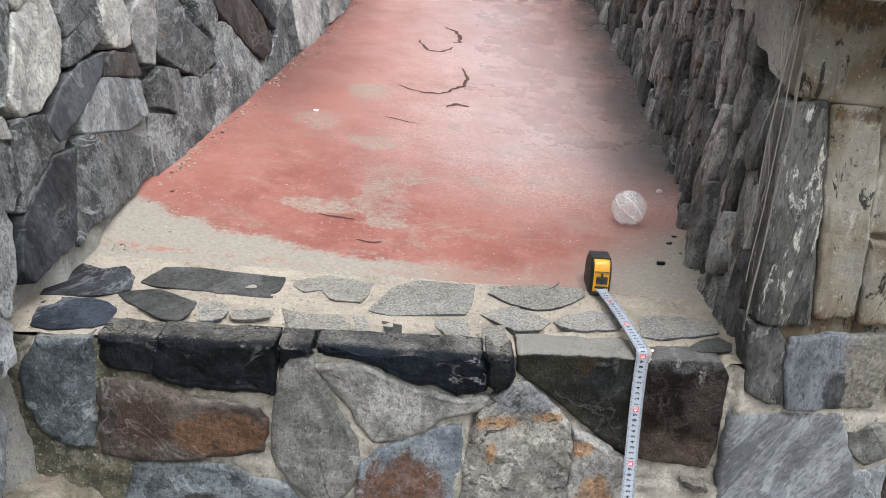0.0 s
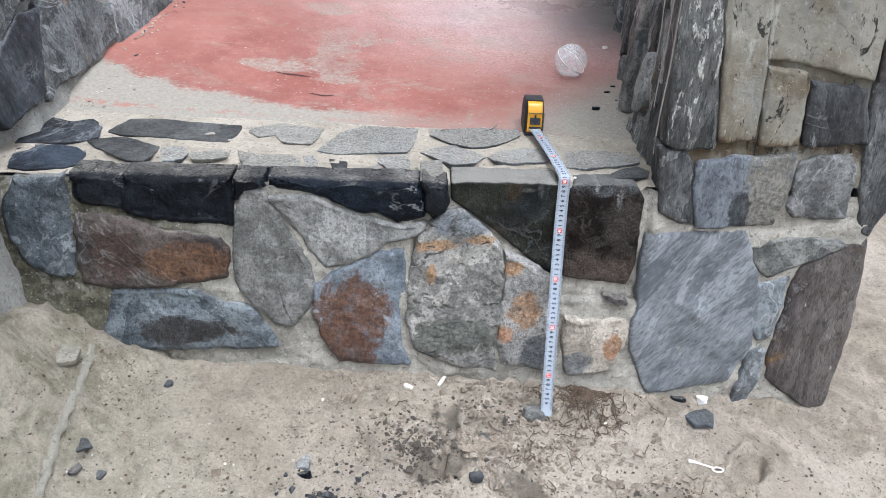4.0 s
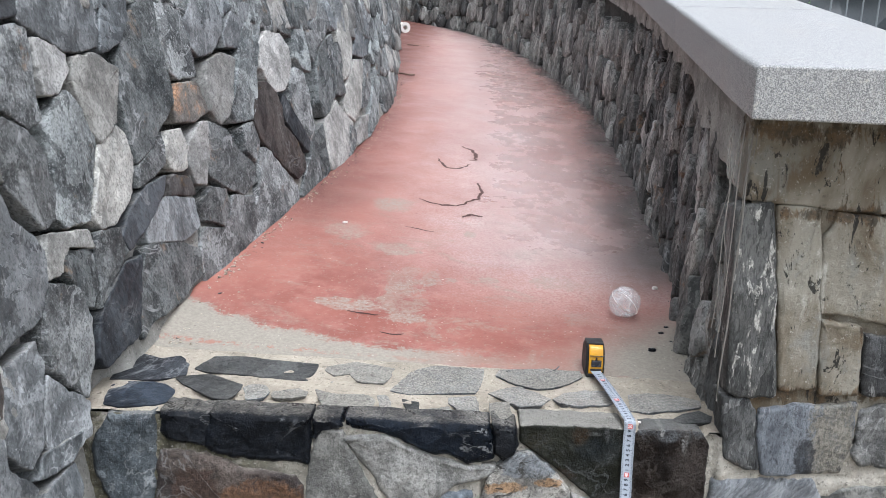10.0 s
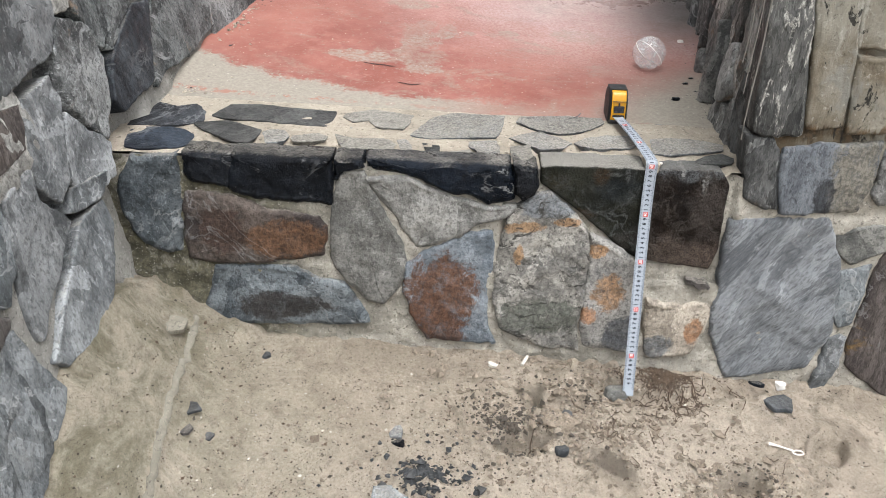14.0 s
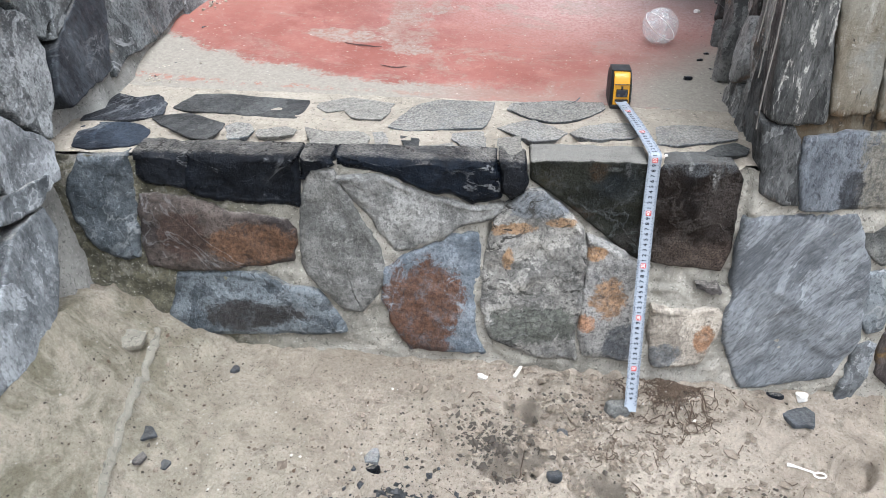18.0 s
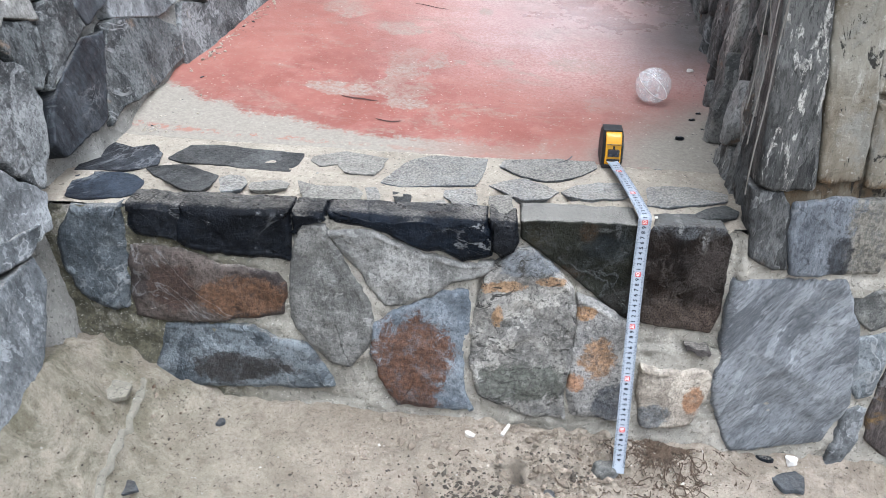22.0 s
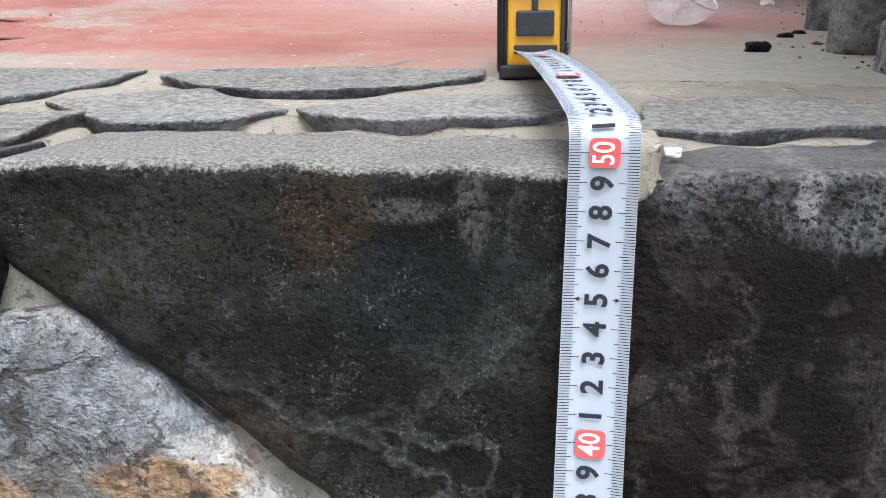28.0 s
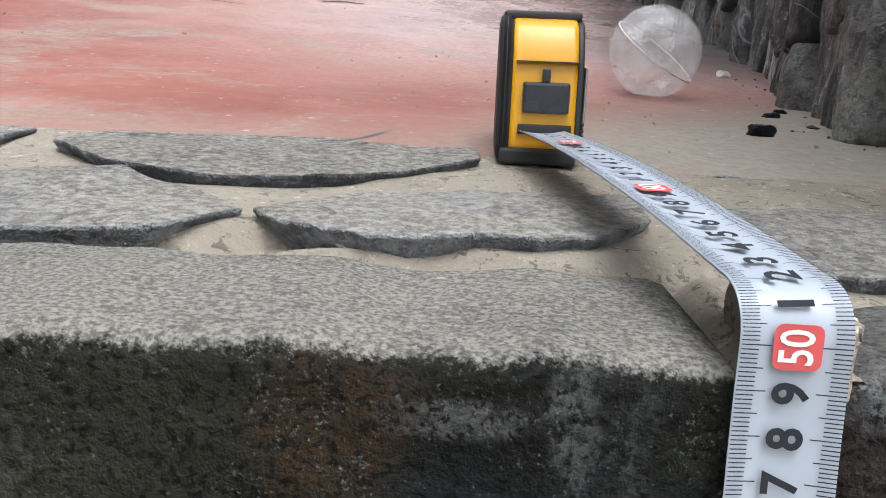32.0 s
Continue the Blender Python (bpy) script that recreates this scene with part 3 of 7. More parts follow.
def sand_material():
    """Tan beach sand, greener and mossier beside the left wall, brown and damp where it is trampled, full of small crumbs."""
    n = Nodes("beach_sand")
    x, y, z = n.split(n.geo.outputs["Position"])
    c = n.mix(n.step(n.noise(2.1, 6, 0.65), 0.3, 0.7), (0.47, 0.402, 0.322), (0.64, 0.56, 0.465))
    side = n.step(n.math("ADD", x, n.math("MULTIPLY", n.math("SUBTRACT", n.noise(3.5, 5, 0.7), 0.5), 0.9)), -0.35, -0.85)
    c = n.mix(n.math("MULTIPLY", side, 0.6), c, n.mix(n.step(n.noise(11, 6, 0.75), 0.35, 0.65), (0.38, 0.352, 0.27), (0.57, 0.522, 0.42)))
    c = n.mix(n.step(n.noise(9, 8, 0.78, None, 0.6), 0.5, 0.7, 0, 0.6), c, (0.27, 0.222, 0.168))
    c = n.mix(n.step(n.noise(31, 7, 0.8, None, 0.4), 0.53, 0.66, 0, 0.6), c, (0.24, 0.2, 0.155))
    c = n.mix(n.step(n.noise(31, 7, 0.8, None, 0.4), 0.46, 0.34, 0, 0.45), c, (0.47, 0.415, 0.34))
    damp = n.math("MULTIPLY", n.step(y, -0.45, -0.05), n.step(n.noise(5, 7, 0.75, None, 0.7), 0.42, 0.58))
    c = n.mix(n.math("MULTIPLY", damp, 0.42), c, (0.2, 0.155, 0.112))
    moss = n.math("MULTIPLY", n.step(x, -0.72, -1.0), n.step(n.noise(9, 6, 0.75, None, 0.6), 0.40, 0.6))
    c = n.mix(n.math("MULTIPLY", moss, 0.65), c, (0.15, 0.145, 0.085))
    for size, cut in ((95, 0.595), (190, 0.60)):
        crumbs = n.math("MULTIPLY", n.step(n.noise(size, 5, 0.8, None, 1.2), cut, cut + 0.035), n.step(n.noise(6, 6, 0.75), 0.36, 0.56))
        c = n.mix(n.math("MULTIPLY", crumbs, 0.9), c, (0.085, 0.068, 0.05))
    c = n.mix(n.step(n.noise(210, 3, 0.7), 0.66, 0.72, 0, 0.7), c, (0.62, 0.58, 0.5))
    c = n.mix(1.0, c, n.mix(n.step(n.noise(140, 6, 0.85), 0.34, 0.66), (0.82, 0.81, 0.79), (1.12, 1.12, 1.12)), "MULTIPLY")
    b = n.bump(n.noise(24, 9, 0.8), 0.034, 1.0)
    b = n.bump(n.noise(130, 6, 0.8), 0.008, 1.0, b)
    return n.done(c, 0.95, b)


M_SAND = sand_material()


def ramp_material():
    """Red floor paint, worn and sanded over, sealed and damp along the middle with its sky sheen painted pale, grimy
    beside the right wall.
    """
    n = Nodes("worn_red_floor_paint")
    x, y, z = n.split(n.geo.outputs["Position"])
    patch = n.noise(1.5, 5, 0.65, n.stretch(1, 0.6, 1, offset=False), 0.4)
    c = n.mix(n.step(patch, 0.3, 0.7), (0.2, 0.05, 0.032), (0.305, 0.105, 0.074))
    c = n.mix(n.step(n.noise(11, 6, 0.7), 0.45, 0.75, 0, 0.5), c, (0.36, 0.16, 0.128))
    c = n.mix(n.step(n.noise(40, 5, 0.7), 0.55, 0.8, 0, 0.45), c, (0.40, 0.24, 0.195))
    # the middle paled: sky sheen on the damp paint, put into the colour
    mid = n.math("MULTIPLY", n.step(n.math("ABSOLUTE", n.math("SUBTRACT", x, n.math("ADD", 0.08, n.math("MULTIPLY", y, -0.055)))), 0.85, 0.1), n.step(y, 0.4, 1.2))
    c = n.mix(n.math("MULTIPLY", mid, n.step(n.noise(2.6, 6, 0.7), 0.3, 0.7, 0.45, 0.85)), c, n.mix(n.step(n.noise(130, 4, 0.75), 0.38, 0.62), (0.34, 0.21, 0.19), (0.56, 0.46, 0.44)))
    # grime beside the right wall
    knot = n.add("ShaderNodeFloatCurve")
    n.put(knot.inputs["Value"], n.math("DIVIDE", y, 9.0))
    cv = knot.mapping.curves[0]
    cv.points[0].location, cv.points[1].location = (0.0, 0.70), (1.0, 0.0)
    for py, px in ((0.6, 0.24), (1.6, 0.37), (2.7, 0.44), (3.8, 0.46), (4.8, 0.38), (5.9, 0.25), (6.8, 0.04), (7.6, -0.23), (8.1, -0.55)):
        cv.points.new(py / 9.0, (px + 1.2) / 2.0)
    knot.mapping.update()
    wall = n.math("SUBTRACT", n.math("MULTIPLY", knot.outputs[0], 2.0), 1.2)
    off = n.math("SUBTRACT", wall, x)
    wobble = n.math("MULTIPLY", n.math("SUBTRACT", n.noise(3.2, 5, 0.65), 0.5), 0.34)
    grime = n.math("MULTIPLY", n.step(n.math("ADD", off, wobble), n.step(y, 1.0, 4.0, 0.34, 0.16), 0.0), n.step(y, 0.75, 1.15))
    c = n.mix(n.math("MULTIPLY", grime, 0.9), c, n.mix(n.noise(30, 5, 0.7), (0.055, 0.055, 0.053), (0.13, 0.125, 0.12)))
    # darker red along the foot of the left wall
    left_dark = n.math("MULTIPLY", n.step(n.math("ADD", n.math("SUBTRACT", x, -1.02), wobble), 0.42, 0.08), n.step(y, 0.9, 1.6))
    c = n.mix(n.math("MULTIPLY", left_dark, 0.75), c, (0.115, 0.035, 0.025))
    # sand over paint
    drift = n.step(n.noise(4.4, 8, 0.78, n.stretch(0.75, 1.6, 1, offset=False), 0.7), 0.52, 0.62)
    drift = n.math("MULTIPLY", drift, n.step(y, 2.4, 1.0))
    worn = n.noise(15, 7, 0.8, None, 0.4)
    spots = 0.0
    for sx, sy, rx, ry in ((-0.67, 0.585, 0.11, 0.06), (-0.51, 0.53, 0.10, 0.05), (-0.52, 0.66, 0.09, 0.16), (-0.75, 1.18, 0.12, 0.10), (-0.57, 1.04, 0.10, 0.08), (-0.5, 0.82, 0.12, 0.10), (-0.62, 1.5, 0.10, 0.12), (-0.39, 0.82, 0.03, 0.03), (-0.27, 0.85, 0.04, 0.03), (-0.33, 1.25, 0.03, 0.05), (-0.05, 1.13, 0.10, 0.06), (-0.05, 0.88, 0.12, 0.08), (0.0, 0.62, 0.10, 0.08)):
        qx = n.math("DIVIDE", n.math("SUBTRACT", x, sx), rx)
        qy = n.math("DIVIDE", n.math("SUBTRACT", y, sy), ry)
        far = n.math("ADD", n.math("MULTIPLY", qx, qx), n.math("MULTIPLY", qy, qy))
        spots = n.math("MAXIMUM", spots, n.step(far, 1.2, 0.1))
    spots = n.step(n.math("ADD", worn, n.math("MULTIPLY", spots, 0.245)), 0.665, 0.69)
    drift = n.math("MAXIMUM", n.math("MULTIPLY", drift, 0.6), n.math("MULTIPLY", spots, n.step(n.noise(5, 3), 0.35, 0.6, 0.45, 0.9)))
    drift = n.math("MULTIPLY", drift, n.step(n.math("ABSOLUTE", n.math("ADD", x, 0.45)), 0.6, 0.2, 0.1, 1.0))
    sandc = n.mix(n.step(n.noise(120, 5, 0.78), 0.35, 0.65), (0.225, 0.2, 0.162), (0.29, 0.26, 0.215))
    c = n.mix(n.math("MULTIPLY", drift, n.step(n.noise(60, 5, 0.75), 0.35, 0.6, 0.3, 0.9)), c, sandc)
    c = n.mix(n.step(n.noise(85, 5, 0.8), 0.59, 0.64, 0, 0.6), c, sandc)
    c = n.mix(n.step(n.noise(52, 6, 0.8, None, 0.6), 0.6, 0.65, 0, 0.5), c, (0.13, 0.045, 0.035))
    lift = n.math("MULTIPLY", n.math("POWER", n.math("MAXIMUM", n.math("SUBTRACT", -0.5, x), 0.0), 1.5), 0.42)
    right = n.math("MULTIPLY", n.math("MAXIMUM", n.math("ADD", x, 0.1), 0.0), 0.95)
    edge = n.math("ADD", 0.345, n.math("ADD", lift, right))
    ragged = n.math("ADD", n.math("MULTIPLY", n.math("SUBTRACT", n.noise(9, 6, 0.75), 0.5), 0.16), n.math("MULTIPLY", n.math("SUBTRACT", n.noise(90, 4, 0.75), 0.5), 0.09))
    m = n.step(n.math("ADD", n.math("SUBTRACT", edge, y), ragged), n.step(x, -0.3, 0.0, -0.012, -0.16), n.step(x, -0.3, 0.0, 0.022, 0.16))
    thin = n.math("MULTIPLY", n.step(n.math("ABSOLUTE", n.math("ADD", x, 0.22)), 0.3, 0.05), 0.55)
    c = n.mix(n.math("MULTIPLY", m, n.math("SUBTRACT", 1.0, thin)), c, sandc)
    c = n.mix(n.step(n.cells(36), 0.10, 0.05, 0, 0.35), c, (0.62, 0.58, 0.52))
    trace = n.math("MULTIPLY", n.step(n.math("ABSOLUTE", n.math("SUBTRACT", y, n.math("SUBTRACT", 0.29, n.math("MULTIPLY", n.math("ADD", x, 0.6), 0.05)))), 0.016, 0.004), n.step(n.noise(22, 6, 0.8), 0.5, 0.58))
    c = n.mix(n.math("MULTIPLY", trace, n.step(x, -0.55, -0.75, 0.35, 0.8)), c, (0.3, 0.11, 0.075))
    faded = n.add("ShaderNodeHueSaturation")
    faded.inputs["Saturation"].default_value, faded.inputs["Value"].default_value = 0.9, 0.935
    n.put(faded.inputs["Color"], c)
    c = faded.outputs[0]
    wet = n.math("MULTIPLY", n.step(n.math("ADD", x, wobble), -0.5, -0.05), n.math("MULTIPLY", n.step(n.noise(9, 7, 0.75), 0.3, 0.7, 0.45, 1.0), n.step(y, 0.6, 1.5, 0.0, 0.38)))
    dry = n.math("MAXIMUM", m, n.math("MULTIPLY", drift, 0.8))
    rough = n.mix(dry, n.math("SUBTRACT", n.math("ADD", n.step(n.noise(6, 4, 0.6), 0.3, 0.7, 0.42, 0.62), n.step(y, 1.1, 0.6, 0.0, 0.25)), wet), (0.93, 0.93, 0.93))
    n.put(n.bsdf.inputs["Specular IOR Level"], n.math("ADD", 0.36, n.math("MULTIPLY", wet, 2.2)))
    b = n.bump(n.noise(34, 6, 0.7), 0.003, 0.5)
    b = n.bump(n.noise(300, 3, 0.7), 0.0009, 0.6, b)
    return n.done(c, rough, b)


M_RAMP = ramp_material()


def granite_material():
    n = Nodes("speckled_granite")
    s = n.noise(400, 4, 0.7)
    c = n.mix(n.step(s, 0.4, 0.62), (0.13, 0.133, 0.135), (0.44, 0.44, 0.43))
    c = n.mix(n.step(n.cells(430), 0.36, 0.18, 0, 0.85), c, (0.075, 0.077, 0.08))
    c = n.mix(n.step(n.noise(150, 3), 0.6, 0.68, 0, 0.6), c, (0.50, 0.48, 0.43))
    side = n.step(n.noise(3, 5, 0.7, n.stretch(2, 2, 0.6)), 0.5, 0.8, 0, 0.3)
    c = n.mix(side, c, (0.30, 0.26, 0.21))
    return n.done(c, 0.5, n.bump(n.noise(300, 3, 0.7), 0.0006, 0.3))


M_GRANITE = granite_material()


def plain(name, colour, rough=0.5, metal=0.0, grain=60.0, vary=0.12, bump=0.0003):
    n = Nodes(name)
    c = n.mix(n.noise(grain, 4), tuple(v * (1 - vary) for v in colour), tuple(min(1, v * (1 + vary)) for v in colour))
    return n.done(c, n.step(n.noise(grain * 0.5, 3), 0.3, 0.7, max(0.02, rough - 0.07), rough + 0.07), n.bump(n.noise(grain * 5, 2), bump, 0.5), metal)


M_YELLOW = plain("yellow_abs_plastic", (0.62, 0.305, 0.008), 0.33, 0, 30, 0.06)
M_RUBBER = plain("black_rubber", (0.018, 0.018, 0.019), 0.6, 0, 90, 0.3)
M_LABEL = plain("black_gloss_label", (0.022, 0.024, 0.03), 0.3)
M_STEEL = plain("steel_clip", (0.35, 0.35, 0.36), 0.35, 0.9)
M_BLADE = plain("white_tape_lacquer", (0.335, 0.375, 0.43), 0.36, 0, 20, 0.05, 0.0001)
M_INK = plain("black_ink", (0.010, 0.012, 0.018), 0.9)
M_RED = plain("red_ink", (0.5, 0.075, 0.075), 0.8)
M_WHITE = plain("bone_white", (0.76, 0.74, 0.70), 0.6)
M_TWIG = plain("dry_twig", (0.085, 0.058, 0.038), 0.85, 0, 40, 0.4)
M_ROOT = plain("pale_dry_root", (0.15, 0.14, 0.125), 0.9, 0, 40, 0.35)
M_WEED = plain("damp_dark_weed", (0.055, 0.045, 0.035), 0.85, 0, 40, 0.5)
M_CHIP = stone_material("slate_chip", (0.028, 0.032, 0.037), (0.09, 0.097, 0.105), 0.2, dust=0.12)
M_CRACK = plain("open_crack", (0.05, 0.02, 0.016), 0.9)
M_LEAF = plain("hedge_leaf", (0.05, 0.10, 0.035), 0.6, 0, 8, 0.5)
M_BAR = plain("painted_railing", (0.02, 0.026, 0.03), 0.5)
M_PALEBAR = plain("weathered_railing", (0.15, 0.17, 0.185), 0.5)
M_CONCRETE = mortar_material("weathered_concrete", (0.215, 0.198, 0.16), (0.285, 0.264, 0.216))
M_CLOD = mortar_material("damp_sand_clods", (0.2, 0.162, 0.122), (0.37, 0.31, 0.245))
M_SHELL = plain("shell_white", (0.6, 0.57, 0.51), 0.7)

plastic = Nodes("clear_plastic")
plastic.put(plastic.bsdf.inputs["Base Color"], (0.9, 0.92, 0.93))
plastic.bsdf.inputs["Roughness"].default_value = 0.14
clear = plastic.add("ShaderNodeBsdfTransparent")
blend = plastic.add("ShaderNodeMixShader")
plastic.put(blend.inputs[0], plastic.step(plastic.noise(45, 4, 0.65), 0.32, 0.68, 0.07, 0.3))
plastic.put(blend.inputs[1], clear.outputs[0])
plastic.put(blend.inputs[2], plastic.bsdf.outputs[0])
plastic.put(plastic.tree.nodes["Material Output"].inputs["Surface"], blend.outputs[0])
M_CLEAR = plastic.mat


# ---- building blocks ----
def mesh_object(name, verts, faces, material, parent=None, label="", smooth=False):
    me = bpy.data.meshes.new(name)
    me.from_pydata([tuple(v) for v in verts], [], faces)
    me.validate()
    if smooth:
        me.polygons.foreach_set("use_smooth", [True] * len(me.polygons))
    me.materials.append(material)
    me.update()
    ob = new(name, me)
    if parent:
        ob.parent = parent
    if label:
        tagged(ob, label)
    return ob


def part(name, bm, material, parent, label="", smooth=False):
    me = bpy.data.meshes.new(name)
    bm.to_mesh(me)
    bm.free()
    if smooth:
        me.polygons.foreach_set("use_smooth", [True] * len(me.polygons))
    me.materials.append(material)
    ob = new(name, me)
    ob.parent = parent
    if label:
        tagged(ob, label)
    return ob


def thing(name, label, category, group="", kind="", at=(0, 0, 0)):
    e = new(name)
    e.location = at
    return tagged(e, label, category, group, kind)


def rounded(corners, points, seed, ragged, soft=0.035):
    """An outline of that many points through rounded corners, slightly ragged."""
    pts = [Vector(p) for p in corners]
    for f in (soft, 0.25):
        pts = [q for a, b in zip(pts, pts[1:] + pts[:1]) for q in (a.lerp(b, f), a.lerp(b, 1 - f))]
    lens = [(b - a).length for a, b in zip(pts, pts[1:] + pts[:1])]
    total, out, i, done = sum(lens), [], 0, 0.0
    for k in range(points):
        s = total * k / points
        while s > done + lens[i] and i < len(lens) - 1:
            done += lens[i]
            i += 1
        out.append(pts[i].lerp(pts[(i + 1) % len(pts)], (s - done) / max(1e-9, lens[i])))
    mid = sum(out, Vector((0, 0))) / points
    for k, p in enumerate(out):
        w = noise.noise(Vector((p.x * 16, p.y * 16, seed))) + 0.9 * noise.noise(Vector((p.x * 52, p.y * 52, seed + 5)))
        out[k] = p + (p - mid).normalized() * w * ragged
    return out, mid


def stone(corners, surface, proud, deep, material, parent, fine=2, relief=0.012, rough=0.006, bevel=0.006, seed=0, ragged=0.003, name="stone", label="", slope=0.3, grow=1.0, flute=0.0, under=0.0):
    """One stone of a wall: its outline on the wall's surface(u, v, out), how far it stands proud, how deep it is set, and how it is chipped into facets."""
    pts, mid = rounded(corners, (24, 40, 72, 130)[fine], seed, ragged)
    pts = [mid + (p - mid) * grow for p in pts]
    n = len(pts)
    count_in = (2, 4, 10, 24)[fine]
    inner = [1 - (k + 1) / (count_in + 1) for k in range(count_in)]
    rnd = random.Random(seed)
    size = sum((p - mid).length for p in pts) / n
    facets = []
    for k in range(5):
        a = rnd.uniform(0, 2 * math.pi)
        facets.append((Vector((math.cos(a), math.sin(a))), rnd.uniform(0.15, 1.0) * slope, rnd.uniform(0.15, 1.0) * relief))
    verts, faces = [], []

    def height(q, d):
        h = relief
        for way, steep, start in facets:
            h = min(h, start - steep * way.dot(q - mid) * (1.0 if way.dot(q - mid) > 0 else 0.25))
        h = max(h, -0.15 * relief)
        a = Vector((q.x * 9, q.y * 9, seed * 1.7))
        w = noise.noise(a) + noise.noise(a * 2.7) * 0.5 + noise.noise(a * 7.1) * 0.25
        if fine > 1:
            w += 0.5 * abs(noise.noise(a * 1.9 + Vector((3, 1, 7))))
        if flute:
            b = Vector((q.x * 30, q.y * 7, seed * 2.3))
            w += flute * (abs(noise.noise(b)) * 1.6 + abs(noise.noise(b * 2.3)) * 0.7 - 0.5)
        return h + rough * w

    inward = []
    for i, p in enumerate(pts):
        t = (pts[(i + 1) % n] - pts[i - 1]).normalized()
        w = Vector((-t.y, t.x))
        inward.append(w if w.dot(mid - p) > 0 else -w)
    rim = [height(p, 0) for p in pts]
    for p, w in zip(pts, inward):
        q = p + w * under
        verts.append(surface(q.x, q.y, -deep))
    turn_steps = (0.0, 1.0) if fine < 2 else (-1.0, 0.0, 0.4, 0.75, 1.0)
    for f in turn_steps:
        a = max(0.0, f) * math.pi / 2
        sink = 0.5 * bevel if f < 0 else 0.0
        for p, w, h in zip(pts, inward, rim):
            q = p + w * min(bevel * (1 - math.cos(a)), 0.25 * (mid - p).length)
            verts.append(surface(q.x, q.y, proud - bevel - sink + bevel * math.sin(a) + h))
    shoulder = [p + w * min(bevel, 0.25 * (mid - p).length) for p, w in zip(pts, inward)]
    for r in inner:
        for p in shoulder:
            q = mid + (p - mid) * r
            verts.append(surface(q.x, q.y, proud + height(q, 1)))
    verts.append(surface(mid.x, mid.y, proud + height(mid, 1)))
    rings = len(turn_steps) + count_in
    for k in range(rings):
        for i in range(n):
            j = (i + 1) % n
            faces.append((k * n + i, k * n + j, (k + 1) * n + j, (k + 1) * n + i))
    last = rings * n
    for i in range(n):
        faces.append((last + i, last + (i + 1) % n, len(verts) - 1))
    a, b, c = (verts[i] for i in faces[-1])
    out = surface(mid.x, mid.y, 1.0) - surface(mid.x, mid.y, 0.0)
    if (b - a).cross(c - a).dot(out) < 0:
        faces = [f[::-1] for f in faces]
    ob = mesh_object(name, verts, faces, material, parent, label, smooth=True)
    return ob


def sheet(us, vs, point):
    verts = [point(u, v) for v in vs for u in us]
    w = len(us)
    faces = [(j * w + i, j * w + i + 1, (j + 1) * w + i + 1, (j + 1) * w + i) for j in range(len(vs) - 1) for i in range(w - 1)]
    return verts, faces


def steps(a, b, n):
    return [a + (b - a) * k / n for k in range(n + 1)]


def box(bm, x0, x1, y0, y1, z0, z1, bevel=0.0, segments=2):
    made = bmesh.ops.create_cube(bm, size=1.0, matrix=Matrix.Translation(((x0 + x1) / 2, (y0 + y1) / 2, (z0 + z1) / 2)) @ Matrix.Diagonal((x1 - x0, y1 - y0, z1 - z0, 1)))
    if bevel:
        edges = list({e for v in made["verts"] for e in v.link_edges})
        bmesh.ops.bevel(bm, geom=edges, offset=bevel, segments=segments, profile=0.6, affect="EDGES")
    return bm


# ---- the large structure ----
def ground_point(x, y):
    far = max(abs(x), abs(y))
    return Vector((x, y, sand_z(x, y) if far < 6 else -0.25 - 0.01 * far))


near_x, near_y = steps(-1.3, 1.1, 400), steps(-1.0, 0.14, 190)
gx = [-900, -200, -60, -20, -8, -4, -2.5, -1.8] + near_x + steps(1.2, 2.4, 16) + [3, 4, 6, 9, 20, 60, 200, 900]
gy = [-900, -200, -60, -20, -8, -4, -2.8, -2.2, -1.8, -1.6, -1.4, -1.25, -1.1] + near_y + steps(0.2, 2.4, 16) + [3, 4, 6, 9, 14, 20, 60, 200, 900]
ground = mesh_object("ground", *sheet(gx, gy, ground_point), M_SAND, smooth=True)
tagged(ground, "pale trampled beach sand littered with chips and shell", "sand", kind="structure")


def ramp_point(x, y):
    z = ramp_z(x, y) + 0.003 * noise.noise(Vector((x * 4, y * 4, 9))) + 0.0012 * noise.noise(Vector((x * 19, y * 19, 2)))
    d = x - left_x(y, z)
    if 0.02 < y < 0.75 and d < 0.3:
        z += (0.016 if y > 0.3 else 0.003) * math.exp(-max(0.0, d) / 0.03) * (0.7 + 0.9 * noise.noise(Vector((x * 14, y * 14, 6)))) * min(1.0, (0.75 - y) / 0.3)
    if y < 0.34:
        z -= 0.002 * min(1.0, (0.34 - y) / 0.1)
        z += 0.003 * noise.noise(Vector((x * 26, y * 26, 5)))
        if -0.3 < x < 0.19:
            z -= 0.017 * math.exp(-((y - 0.09 - 0.012 * math.sin(x * 40)) / 0.010) ** 2) * max(0.0, 0.5 + noise.noise(Vector((x * 18, 2, 5))))
    if (-0.232 < x < -0.002 and y < 0.088) or (0.028 < x < 0.165 and y < 0.058) or (-0.94 < x < -0.29 and y < 0.05):
        z -= 0.008
    return Vector((x, y, z))


ry = steps(0.26, 1.6, 70) + steps(1.65, 4.0, 40) + steps(4.2, 10.5, 40)


def ramp_across(f, y):
    """From under the left wall to under the right wall."""
    x0, x1 = left_x(y, ramp_z(-0.9, y)) - 0.12, curve_value(y, RIGHT_LINE) + 0.16
    return ramp_point(x0 + (x1 - x0) * f, y)


